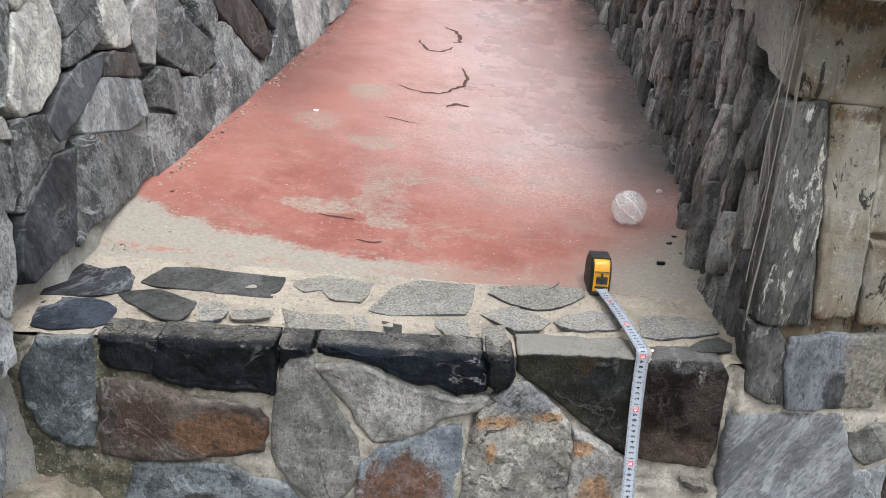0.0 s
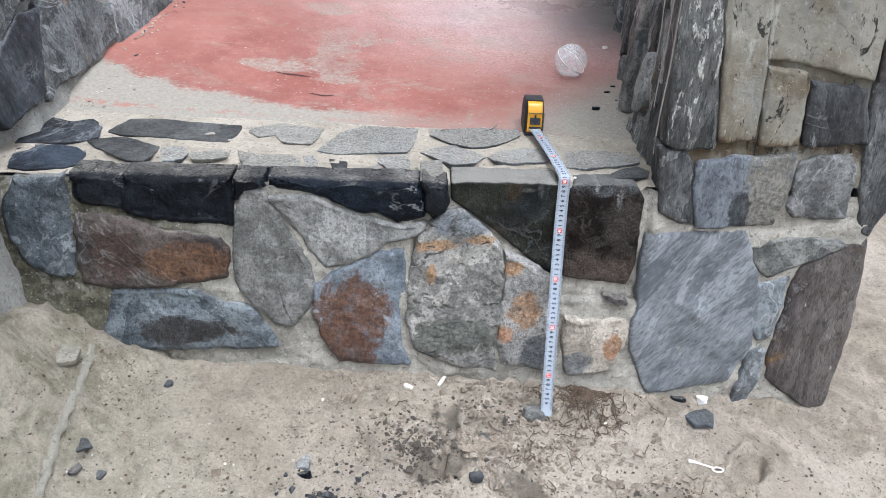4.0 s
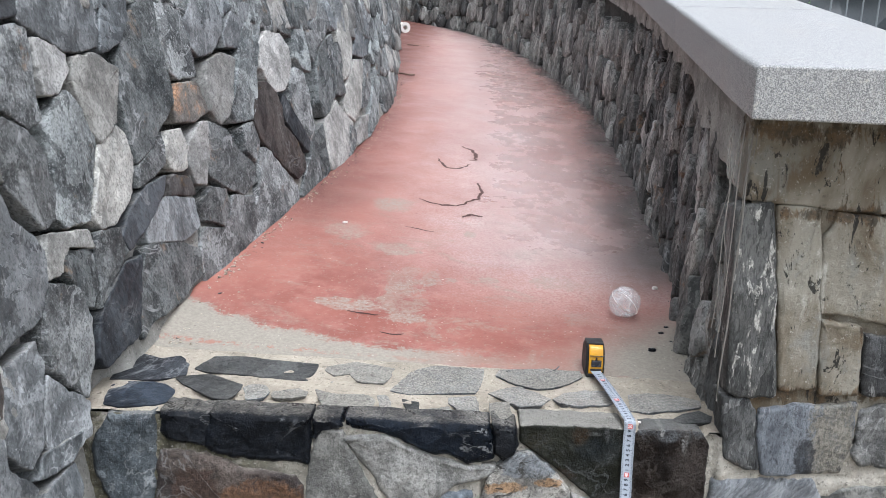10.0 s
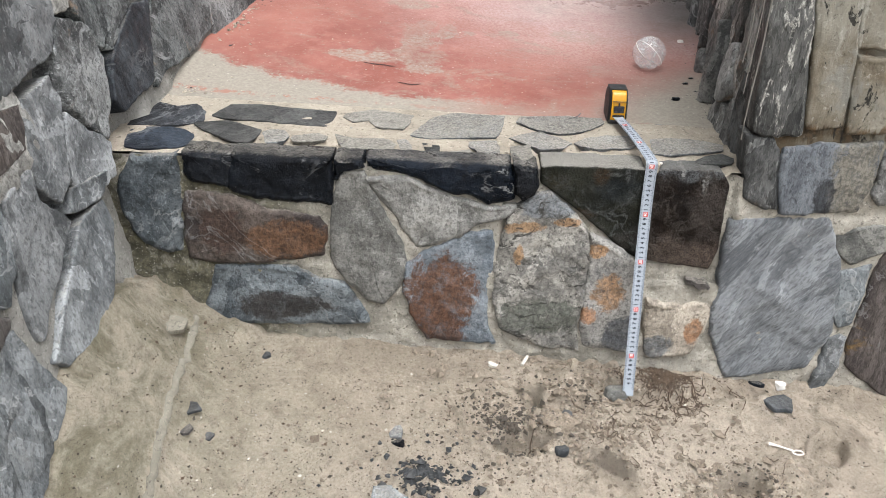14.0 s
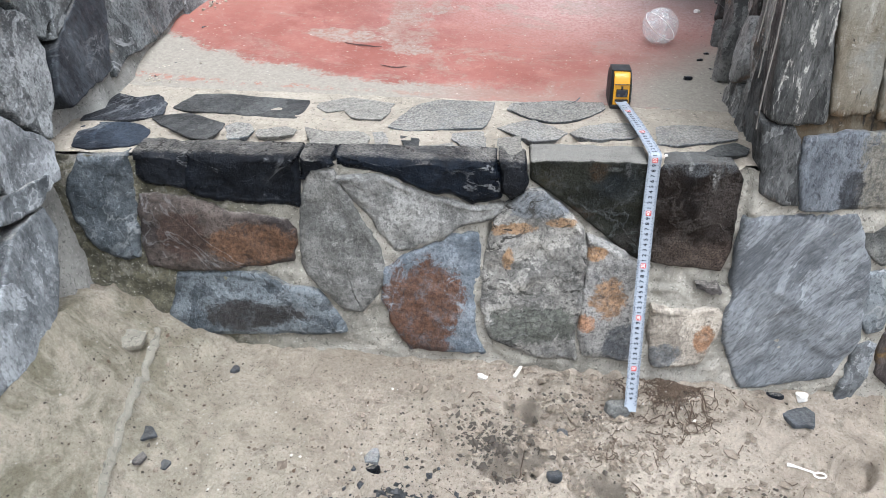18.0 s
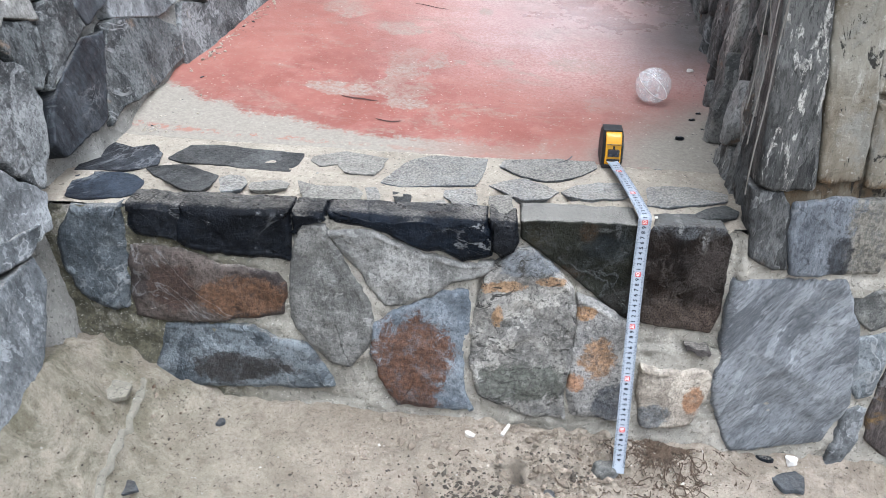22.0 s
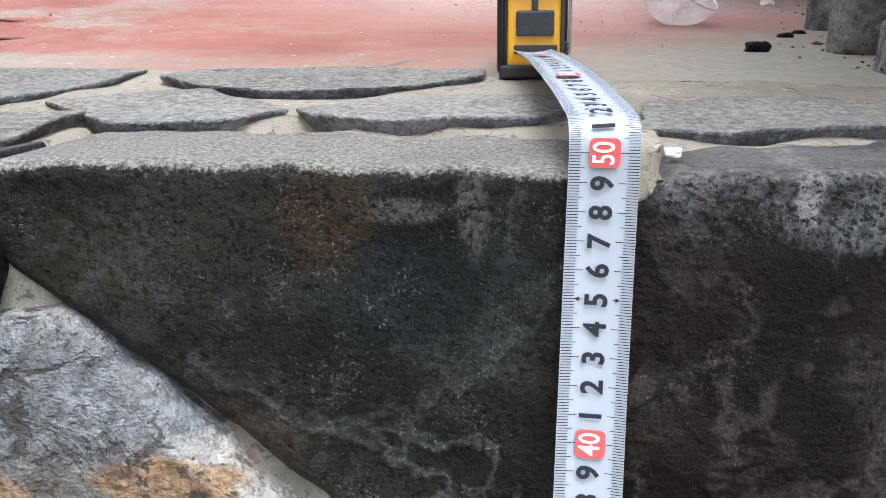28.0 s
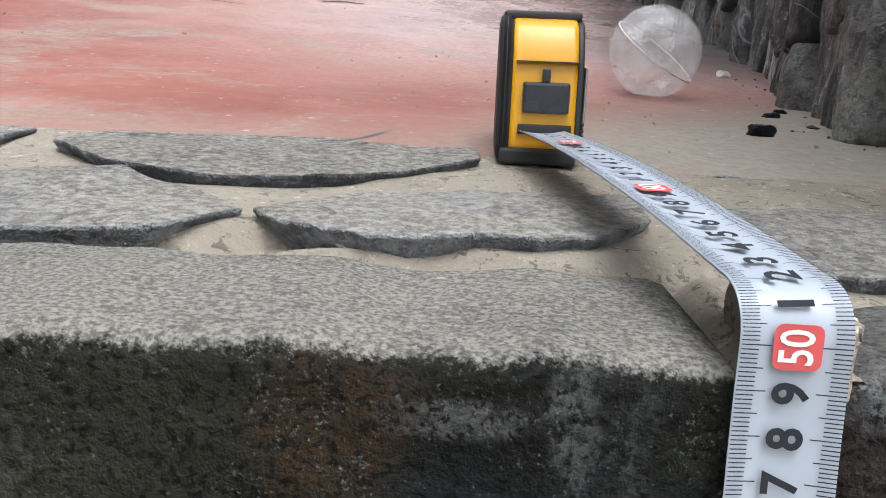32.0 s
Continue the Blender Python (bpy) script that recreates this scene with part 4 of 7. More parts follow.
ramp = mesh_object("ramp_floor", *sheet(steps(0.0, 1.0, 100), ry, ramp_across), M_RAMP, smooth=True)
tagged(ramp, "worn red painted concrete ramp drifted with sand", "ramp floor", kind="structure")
crown_top = mesh_object("step_tread", *sheet(steps(-1.2, 0.3, 150), steps(0.0, 1.0, 60),
                        lambda x, v: ramp_point(x, face_y(x, 0.49) + 0.012 + v * (0.262 - face_y(x, 0.49) - 0.012))), M_SANDFILL, smooth=True)
tagged(crown_top, "stone step tread with blown sand filling its joints", "step", kind="structure")


def face(u, v, h):
    return Vector((u, face_y(u, v) - h, v))


def tread(u, v, h):
    return Vector((u, v, ramp_z(u, v) + h))


def left(u, v, h):
    return Vector((left_x(u, v) + h * 0.976, u, v + h * 0.21))


def right(u, v, h):
    x, y, dx, dy = along(RIGHT_LINE, max(0.0, u))
    x += 0.05 * (v - 0.5 - 0.14 * u)
    return Vector((x - dy * h, y + min(0.0, u) + dx * h, v))


def mortar_point(surface, depth, amount, grain=14):
    return lambda u, v: surface(u, v, -depth + amount * (noise.noise(Vector((u * grain, v * grain, 3))) + 0.5 * noise.noise(Vector((u * grain * 3, v * grain * 3, 8)))))


front = mesh_object("wall_front", *sheet(steps(-1.2, 0.662, 320), steps(0.0, 1.0, 140), lambda x, f: mortar_point(face, 0.018 if -0.3 < x < 0.19 and f > 0.68 else 0.004, 0.008, 26)(x, -0.3 + f * (ramp_z(x, 0.0) + 0.292))), M_MORTAR, smooth=True)
tagged(front, "mortared rubble face of the step", "stone wall", kind="structure")

# the pier at the ramp's foot: front, and the returns to both sides
pier = mesh_object("wall_pier", *sheet(steps(0.205, 0.655, 50), steps(0.486, 1.16, 70), mortar_point(face, 0.004, 0.005)), M_PIERJOINT, smooth=True)
tagged(pier, "rubble stone pier at the foot of the ramp wall", "stone pier", kind="structure")


def outer(u, v, h):
    x, y, dx, dy = along(RIGHT_LINE, max(0.0, u))
    return Vector((x + 0.455 - 0.07 * min(1.0, max(0.0, u - 0.05) / 0.2) + h - 0.012 * math.sin(v * 9), y + min(0.0, u + 0.04), v))


def wall_top(u):
    return 1.145 + 0.165 * u


right_core = mesh_object("wall_right", *sheet(steps(-0.025, 10.4, 220), steps(0.0, 1.0, 26),
                         lambda u, v: mortar_point(right, 0.05, 0.008)(u, 0.40 + 0.125 * max(0, u) + v * (wall_top(max(0, u)) - 0.40 - 0.125 * max(0, u)))), M_DARKJOINT, smooth=True)
tagged(right_core, "rubble stone wall curving up beside the ramp", "stone wall", kind="structure")
right_back = mesh_object("wall_right_outer", *sheet(steps(-0.02, 10.4, 120), steps(0.0, 1.0, 16),
                         lambda u, v: mortar_point(outer, 0.02, 0.012)(u, -0.3 + v * (wall_top(max(0, u)) + 0.3))), M_PLASTER, smooth=True)
tagged(right_back, "outer face of the rubble ramp wall", "stone wall", kind="structure")


def left_body(u, v):
    p = mortar_point(left, 0.010 + 0.042 * max(0.0, min(1.0, (v * 2.1 - 0.6) / 0.2), min(1.0, (u + 0.42) / 0.1) if u < 0.1 else 0.0), 0.010)(u, 0.11 * max(0, u) + min(v, 1.0) * 2.1)
    if v > 1.0 or u < -2.6:
        p.x -= 0.45
    if v > 1.05:
        p.x, p.z = p.x - 0.1, -0.4
    return p


left_core = mesh_object("wall_left", *sheet([-2.601] + steps(-2.6, 10.0, 240), steps(0.0, 1.0, 40) + [1.02, 1.1], left_body), M_WALLJOINT, smooth=True)
tagged(left_core, "high rubble retaining wall of grey schist", "stone wall", kind="structure")

# the granite coping
wall_cap = thing("coping", "thick speckled grey granite coping on the ramp wall", "coping", kind="structure")


COPING_LINE = ((0.0, 0.195), (1.0, 0.302), (2.0, 0.405), (3.0, 0.45), (3.8, 0.455), (4.77, 0.38), (5.4, 0.32), (5.93, 0.25), (6.4, 0.155), (6.84, 0.04), (7.25, -0.1), (7.58, -0.23), (8.08, -0.55), (8.6, -1.12), (8.9, -2.2))


def cap_section(u):
    x, y, dx, dy = along(COPING_LINE, max(0.0, u + 0.08))
    y += min(0.0, u + 0.08)
    inner = 0.04 + 0.015 * min(1.0, max(0.0, u / 1.5))
    top = 1.24 + 0.165 * (u + 0.06)
    return x, y, dx, dy, inner, top


def coping_stone(u0, u1):
    verts, faces = [], []
    cut = steps(u0, u1, max(2, int((u1 - u0) / 0.15)))
    prof = ((0.0, -0.098), (0.0, -0.006), (0.006, 0.0), (0.434, 0.0), (0.44, -0.006), (0.44, -0.098))
    for u in cut:
        x, y, dx, dy, inner, top = cap_section(u)
        for o, h in prof:
            verts.append(Vector((x + (o - inner) * dy, y - (o - inner) * dx, top + h)))
    k = len(prof)
    for i in range(len(cut) - 1):
        for j in range(k):
            a, b = i * k + j, i * k + (j + 1) % k
            faces.append((a, b, b + k, a + k))
    faces.append(tuple(range(k))[::-1])
    faces.append(tuple(range((len(cut) - 1) * k, len(cut) * k)))
    ob = mesh_object("coping_stone", verts, faces, M_GRANITE, wall_cap)
    bev = ob.modifiers.new("edge", "BEVEL")
    bev.width, bev.segments, bev.limit_method = 0.006, 2, "ANGLE"


for u0, u1 in ((-0.14, 0.92), (0.925, 1.98), (1.985, 3.1), (3.105, 4.2), (4.205, 5.3), (5.305, 6.5), (6.505, 7.8), (7.805, 9.2)):
    coping_stone(u0, u1)

# what stands behind the wall, seen past the coping: a dark bank, shrubs and a railing
backdrop = mesh_object("backdrop", *sheet(steps(1.5, 30, 40), steps(-0.6, 6.0, 12), lambda u, v: Vector((u, 15 + 0.7 * math.sin(u * 0.8) + 0.25 * math.sin(v * 5 + u), v))), M_BAR)
tagged(backdrop, "dark shaded bank far behind the ramp", "backdrop", kind="structure")


def shrub(x, y, z, size, seed):
    rnd = random.Random(seed)
    bush = thing("shrub", "dense green shrub behind the ramp wall", "shrub", "shrubs behind the wall", at=(x, y, z))
    stem_v, stem_f = [], []
    for k in range(6):
        a, r = rnd.uniform(0, 6.28), rnd.uniform(0.1, 0.5) * size
        v, f = tube([Vector((0, 0, 0)), Vector((0.4 * r * math.cos(a), 0.4 * r * math.sin(a), 0.4 * size)), Vector((r * math.cos(a), r * math.sin(a), 0.85 * size))], [0.03, 0.02, 0.008], 6)
        stem_f += [tuple(i + len(stem_v) for i in q) for q in f]
        stem_v += v
    mesh_object("stems", stem_v, stem_f, M_TWIG, bush)
    verts, faces = [], []
    for k in range(1500):
        d = Vector((rnd.gauss(0, 1), rnd.gauss(0, 1), rnd.gauss(0, 0.9))).normalized() * size * (0.35 + 0.35 * rnd.random()) * (1 + 0.35 * noise.noise(Vector((k * 0.37, seed, 1))))
        c = Vector((0, 0, 0.6 * size)) + d
        m = Euler((rnd.uniform(-1, 1), rnd.uniform(-1, 1), rnd.uniform(0, 6.3))).to_matrix()
        i = len(verts)
        for p in ((-0.05, 0, 0), (0, -0.022, 0.006), (0.06, 0, -0.01), (0, 0.022, 0.006)):
            verts.append(c + m @ Vector(p) * 1.5)
        faces.append((i, i + 1, i + 2, i + 3))
    tagged(mesh_object("foliage", verts, faces, M_LEAF, bush), kind="stuff")


def tube(points, radius, n=8):
    verts, faces = [], []
    for i, p in enumerate(points):
        a, b = points[max(0, i - 1)], points[min(len(points) - 1, i + 1)]
        way = (b - a).normalized()
        side = way.cross(Vector((0, 0, 1)))
        side = side.normalized() if side.length > 1e-4 else Vector((1, 0, 0))
        up = side.cross(way)
        r = radius[i] if isinstance(radius, (list, tuple)) else radius
        for k in range(n):
            w = 2 * math.pi * k / n
            verts.append(p + side * math.cos(w) * r + up * math.sin(w) * r)
    for i in range(len(points) - 1):
        for k in range(n):
            q = (k + 1) % n
            faces.append((i * n + k, i * n + q, (i + 1) * n + q, (i + 1) * n + k))
    faces += [tuple(range(n))[::-1], tuple(range((len(points) - 1) * n, len(points) * n))]
    return verts, faces


for k, (x, y, size) in enumerate(((3.6, 12.2, 1.7), (2.8, 12.8, 1.7), (4.0, 13.0, 1.6))):
    shrub(x, y, -0.25 - 0.01 * max(x, y), size + 0.9, 60 + k)

railing = thing("railing", "grey metal railing behind the ramp wall", "railing", at=(5.2, 10.8, 0.6))
for k in range(18):
    x = 0.24 * k - 0.4
    mesh_object("baluster", *tube([Vector((x, 0.03 * k, -0.96)), Vector((x, 0.03 * k, 2.2))], 0.014, 6), M_PALEBAR, railing)
for z in (0.2, 2.17):
    mesh_object("rail", *tube([Vector((-0.6, -0.02, z)), Vector((3.9, 0.54, z))], 0.02, 6), M_PALEBAR, railing)


# ---- the stones ----
count = 0


def front_stone(material, *corners):
    """A stone of the step's face; one that reaches the edge carries its top back under the tread's sand."""
    global count
    count += 1
    at_edge = max(v for u, v in corners) > 0.485
    if at_edge:
        corners = [(u, ramp_z(u, 0.0) + 0.001 + (0.0 if material in (M_OLIVE, M_UMBER) else 0.006 * noise.noise(Vector((u * 23, count, 1)))) - (0.012 if material == M_DKBLUE else 0.0) if v > 0.485 else v) for u, v in corners]
    gritty = material in (M_OLIVE, M_UMBER)
    back = {M_OLIVE: 0.085, M_UMBER: 0.06, M_BLACK: 0.06, M_DKBLUE: 0.03}.get(material, 0.05)
    stone(corners, face, -0.008 if gritty else 0.007 if at_edge else 0.005, back, material, front, fine=3, relief=0.004 if gritty else 0.008, rough=0.011 if material == M_MOTTLED else 0.007, bevel=0.006 if gritty else 0.014 if at_edge else 0.010, seed=count, ragged=0.003 if gritty else 0.005, slope=0.1 if gritty else 0.14, grow=1.01 if gritty else 1.035 if material in (M_MOTTLED, M_LICHEN) else 1.07)


def pier_stone(material, *corners):
    global count
    count += 1
    upper = min(v for u, v in corners) > 0.57
    stone(corners, face, 0.01 if upper else 0.003, 0.05, material, pier, fine=3, relief=0.008, rough=0.005, bevel=0.008, seed=count, ragged=0.005, slope=0.08, grow=1.075, flute=0.3)


def tread_stone(material, *corners, lift=0.0015):
    global count
    count += 1
    stone(corners, tread, lift, 0.016, material, crown_top, fine=3, relief=0.002, rough=0.0018, bevel=0.001, seed=count, ragged=0.0035, slope=0.03, grow=1.02, under=0.012)


def left_stone(material, *corners):
    global count
    count += 1
    stone(corners, left, 0.002, 0.07, material, left_core, fine=3, relief=0.007, rough=0.005, bevel=0.004, seed=count, ragged=0.005, slope=0.06, grow=1.03, flute=0.3, under=0.004)


front_stone(M_DKBLUE, (-1.078, 0.449), (-1.056, 0.501), (-1.011, 0.512), (-0.968, 0.501), (-0.961, 0.45), (-0.965, 0.388), (-0.97, 0.299), (-1.018, 0.299), (-1.04, 0.312), (-1.065, 0.344), (-1.081, 0.388), (-1.087, 0.425))
front_stone(M_BLACK, (-0.947, 0.486), (-0.941, 0.503), (-0.899, 0.507), (-0.854, 0.507), (-0.852, 0.496), (-0.864, 0.438), (-0.94, 0.452), (-0.952, 0.468))
front_stone(M_BLACK, (-0.849, 0.496), (-0.827, 0.503), (-0.725, 0.501), (-0.657, 0.498), (-0.655, 0.451), (-0.659, 0.402), (-0.726, 0.408), (-0.795, 0.414), (-0.845, 0.426), (-0.858, 0.438))
front_stone(M_BLACK, (-0.647, 0.498), (-0.594, 0.499), (-0.586, 0.484), (-0.608, 0.477), (-0.631, 0.475), (-0.647, 0.456))
front_stone(M_BROWN, (-0.949, 0.423), (-0.852, 0.417), (-0.796, 0.393), (-0.693, 0.374), (-0.677, 0.349), (-0.68, 0.287), (-0.735, 0.276), (-0.89, 0.27), (-0.949, 0.283), (-0.955, 0.325))
front_stone(M_DKBLUE, (-0.898, 0.257), (-0.831, 0.261), (-0.736, 0.258), (-0.689, 0.234), (-0.642, 0.221), (-0.607, 0.18), (-0.584, 0.131), (-0.646, 0.128), (-0.745, 0.123), (-0.843, 0.127), (-0.905, 0.133), (-0.924, 0.164))
front_stone(M_GREY, (-0.644, 0.46), (-0.62, 0.474), (-0.586, 0.467), (-0.576, 0.437), (-0.542, 0.375), (-0.508, 0.314), (-0.503, 0.275), (-0.515, 0.221), (-0.546, 0.187), (-0.582, 0.187), (-0.629, 0.234), (-0.655, 0.287), (-0.655, 0.377))
front_stone(M_GREY, (-0.582, 0.461), (-0.496, 0.466), (-0.416, 0.43), (-0.393, 0.425), (-0.335, 0.406), (-0.281, 0.409), (-0.278, 0.397), (-0.3, 0.378), (-0.357, 0.366), (-0.391, 0.34), (-0.449, 0.317), (-0.479, 0.31), (-0.491, 0.333), (-0.519, 0.378), (-0.561, 0.424))
front_stone(M_BLACK, (-0.576, 0.494), (-0.495, 0.501), (-0.395, 0.499), (-0.333, 0.502), (-0.298, 0.502), (-0.286, 0.464), (-0.285, 0.422), (-0.336, 0.409), (-0.37, 0.43), (-0.416, 0.435), (-0.496, 0.469), (-0.563, 0.477))
front_stone(M_BLACK, (-0.283, 0.502), (-0.255, 0.504), (-0.238, 0.499), (-0.234, 0.456), (-0.238, 0.436), (-0.258, 0.421), (-0.278, 0.432))
front_stone(M_RUST, (-0.497, 0.266), (-0.461, 0.292), (-0.391, 0.331), (-0.322, 0.344), (-0.314, 0.263), (-0.325, 0.209), (-0.322, 0.126), (-0.302, 0.087), (-0.374, 0.09), (-0.448, 0.093), (-0.485, 0.153), (-0.5, 0.208))
front_stone(M_MOTTLED, (-0.283, 0.382), (-0.239, 0.426), (-0.206, 0.432), (-0.163, 0.395), (-0.119, 0.352), (-0.111, 0.29), (-0.113, 0.196), (-0.122, 0.127), (-0.112, 0.067), (-0.199, 0.076), (-0.288, 0.122), (-0.31, 0.195), (-0.307, 0.276), (-0.298, 0.328))
front_stone(M_LICHEN, (-0.111, 0.344), (-0.039, 0.307), (0.002, 0.262), (0.016, 0.056), (-0.103, 0.077), (-0.116, 0.141), (-0.108, 0.224), (-0.106, 0.29))
front_stone(M_SANDY, (0.027, 0.197), (0.084, 0.177), (0.155, 0.184), (0.171, 0.168), (0.163, 0.114), (0.14, 0.061), (0.046, 0.05), (0.026, 0.114))
front_stone(M_BROWN, (0.111, 0.241), (0.153, 0.241), (0.161, 0.225), (0.134, 0.224))
front_stone(M_OLIVE, (-0.226, 0.503), (-0.008, 0.503), (0.004, 0.392), (0.014, 0.277), (-0.04, 0.305), (-0.121, 0.377), (-0.176, 0.42), (-0.224, 0.452))
front_stone(M_UMBER, (0.025, 0.504), (0.15, 0.504), (0.17, 0.453), (0.169, 0.304), (0.155, 0.265), (0.095, 0.269), (0.016, 0.284), (0.006, 0.38), (0.006, 0.468), (0.017, 0.482))
front_stone(M_SLATE, (0.186, 0.372), (0.386, 0.382), (0.434, 0.28), (0.446, 0.126), (0.412, 0.032), (0.234, 0.006), (0.184, 0.116))
stone(((0.0, 0.498), (0.021, 0.498), (0.019, 0.486), (0.019, 0.477), (0.003, 0.477)), face, -0.0105, 0.05, M_SANDFILL, front, fine=1, relief=0.001, rough=0.003, bevel=0.004, seed=77, ragged=0.004, name="mortar_plug", slope=0.05)

pier_stone(M_PIER, (0.18, 0.568), (0.237, 0.563), (0.254, 0.534), (0.262, 0.463), (0.275, 0.409), (0.24, 0.412), (0.2, 0.436))
pier_stone(M_TWOTONE, (0.261, 0.541), (0.458, 0.555), (0.46, 0.481), (0.443, 0.407), (0.281, 0.403), (0.271, 0.476))
pier_stone(M_GREYDARK, (0.477, 0.541), (0.58, 0.556), (0.594, 0.528), (0.597, 0.421), (0.485, 0.424), (0.472, 0.45))
pier_stone(M_FLECKED, (0.177, 0.943), (0.248, 0.953), (0.267, 0.801), (0.289, 0.582), (0.211, 0.578), (0.189, 0.589), (0.185, 0.73))
pier_stone(M_SMEAR, (0.257, 0.95), (0.342, 0.947), (0.364, 0.734), (0.368, 0.602), (0.295, 0.591))
pier_stone(M_SMEAR, (0.386, 0.942), (0.575, 0.932), (0.582, 0.712), (0.44, 0.744), (0.37, 0.748), (0.361, 0.894))
pier_stone(M_DKBROWN, (0.588, 0.932), (0.655, 0.935), (0.66, 0.755), (0.592, 0.712))
pier_stone(M_SMEAR, (0.366, 0.732), (0.448, 0.717), (0.453, 0.704), (0.458, 0.581), (0.38, 0.579), (0.378, 0.647))
pier_stone(M_CRUSTED, (0.462, 0.702), (0.576, 0.69), (0.599, 0.586), (0.47, 0.579))
pier_stone(M_PIER, (0.59, 0.694), (0.662, 0.742), (0.69, 0.462), (0.66, 0.386), (0.632, 0.409), (0.603, 0.547))
pier_stone(M_GREYDARK, (0.413, 0.356), (0.492, 0.377), (0.594, 0.369), (0.614, 0.356), (0.565, 0.332), (0.507, 0.31), (0.461, 0.285), (0.419, 0.322))
pier_stone(M_BLUE, (0.436, 0.261), (0.506, 0.286), (0.502, 0.242), (0.496, 0.145), (0.466, 0.133), (0.444, 0.173))
pier_stone(M_DKBROWN, (0.525, 0.297), (0.659, 0.365), (0.665, 0.314), (0.67, 0.162), (0.659, -0.006), (0.652, -0.04), (0.617, -0.042), (0.508, 0.039), (0.505, 0.116), (0.517, 0.214))
pier_stone(M_BLUE, (0.445, 0.105), (0.495, 0.106), (0.485, 0.023), (0.468, -0.028), (0.433, -0.028), (0.442, 0.053))
pier_stone(M_SMEAR, (0.205, 1.13), (0.64, 1.134), (0.646, 0.955), (0.42, 0.956), (0.342, 0.962), (0.205, 0.972))

tread_stone(M_NAVY, (-1.102, 0.161), (-1.086, 0.21), (-1.041, 0.191), (-1.002, 0.212), (-0.968, 0.166), (-0.961, 0.119), (-1.017, 0.082), (-1.11, 0.072), (-1.112, 0.103), (-1.083, 0.128))
tread_stone(M_TREADDARK, (-0.949, 0.152), (-0.926, 0.221), (-0.856, 0.228), (-0.776, 0.22), (-0.682, 0.22), (-0.682, 0.165), (-0.694, 0.126), (-0.756, 0.125), (-0.833, 0.133), (-0.922, 0.139))
tread_stone(M_NAVY, (-1.076, -0.039), (-1.096, 0.044), (-1.08, 0.066), (-0.995, 0.07), (-0.959, 0.044), (-0.95, -0.006), (-0.974, -0.031), (-1.044, -0.049))
tread_stone(M_TREADDARK, (-0.975, 0.096), (-0.952, 0.111), (-0.906, 0.125), (-0.863, 0.105), (-0.826, 0.087), (-0.824, 0.044), (-0.839, 0.011), (-0.877, 0.018), (-0.921, 0.048))
tread_stone(M_TREAD, (-0.819, 0.073), (-0.804, 0.09), (-0.773, 0.087), (-0.757, 0.059), (-0.761, 0.03), (-0.799, 0.015))
tread_stone(M_TREADPALE, (-0.753, 0.063), (-0.7, 0.086), (-0.679, 0.073), (-0.681, 0.05), (-0.726, 0.034), (-0.748, 0.034))
tread_stone(M_TREADPALE, (-0.661, 0.189), (-0.657, 0.206), (-0.597, 0.239), (-0.505, 0.223), (-0.513, 0.167), (-0.523, 0.135), (-0.585, 0.137), (-0.602, 0.173), (-0.638, 0.16))
tread_stone(M_TREADPALE, (-0.68, 0.127), (-0.66, 0.145), (-0.634, 0.138), (-0.643, 0.113), (-0.672, 0.104), lift=-0.002)
tread_stone(M_TREADPALE, (-0.664, 0.09), (-0.625, 0.073), (-0.555, 0.086), (-0.533, 0.054), (-0.54, 0.009), (-0.583, 0.021), (-0.641, 0.02), lift=-0.001)
tread_stone(M_TREAD, (-0.533, 0.083), (-0.513, 0.091), (-0.498, 0.058), (-0.495, 0.022), (-0.518, 0.025), lift=-0.001)
tread_stone(M_TREAD, (-0.505, 0.106), (-0.466, 0.204), (-0.417, 0.249), (-0.34, 0.25), (-0.297, 0.248), (-0.305, 0.173), (-0.318, 0.117), (-0.387, 0.104), (-0.459, 0.091))
tread_stone(M_TREAD, (-0.375, 0.091), (-0.315, 0.106), (-0.31, 0.041), (-0.316, 0.005), (-0.35, 0.023), (-0.374, 0.062), lift=0)
tread_stone(M_TREADDARK, (-0.475, 0.071), (-0.439, 0.064), (-0.438, 0.036), (-0.461, 0.025), lift=-0.002)
tread_stone(M_TREADPALE, (-0.415, 0.038), (-0.374, 0.054), (-0.368, 0.027), (-0.408, 0.014), lift=-0.002)
tread_stone(M_TREAD, (-0.27, 0.215), (-0.257, 0.249), (-0.146, 0.271), (-0.07, 0.27), (-0.067, 0.237), (-0.103, 0.195), (-0.143, 0.169), (-0.18, 0.156), (-0.228, 0.175))
tread_stone(M_TREAD, (-0.291, 0.123), (-0.254, 0.148), (-0.216, 0.167), (-0.17, 0.133), (-0.153, 0.114), (-0.174, 0.083), (-0.222, 0.07), (-0.244, 0.084), (-0.261, 0.103))
tread_stone(M_TREADPALE, (-0.29, 0.071), (-0.244, 0.084), (-0.241, 0.026), (-0.253, 0.006), (-0.284, 0.006))
tread_stone(M_TREAD, (-0.147, 0.115), (-0.12, 0.147), (-0.07, 0.167), (-0.008, 0.174), (-0.003, 0.13), (-0.025, 0.099), (-0.103, 0.088), (-0.131, 0.096))
tread_stone(M_TREAD, (0.027, 0.162), (0.077, 0.174), (0.148, 0.166), (0.186, 0.149), (0.178, 0.12), (0.133, 0.101), (0.059, 0.079), (0.019, 0.083))
tread_stone(M_TREADDARK, (0.093, 0.047), (0.129, 0.081), (0.168, 0.099), (0.191, 0.079), (0.181, 0.051), (0.119, 0.039))
tread_stone(M_TREAD, (-0.015, 0.282), (0.09, 0.297), (0.084, 0.266), (0.009, 0.245), (-0.016, 0.249), lift=-0.0046)
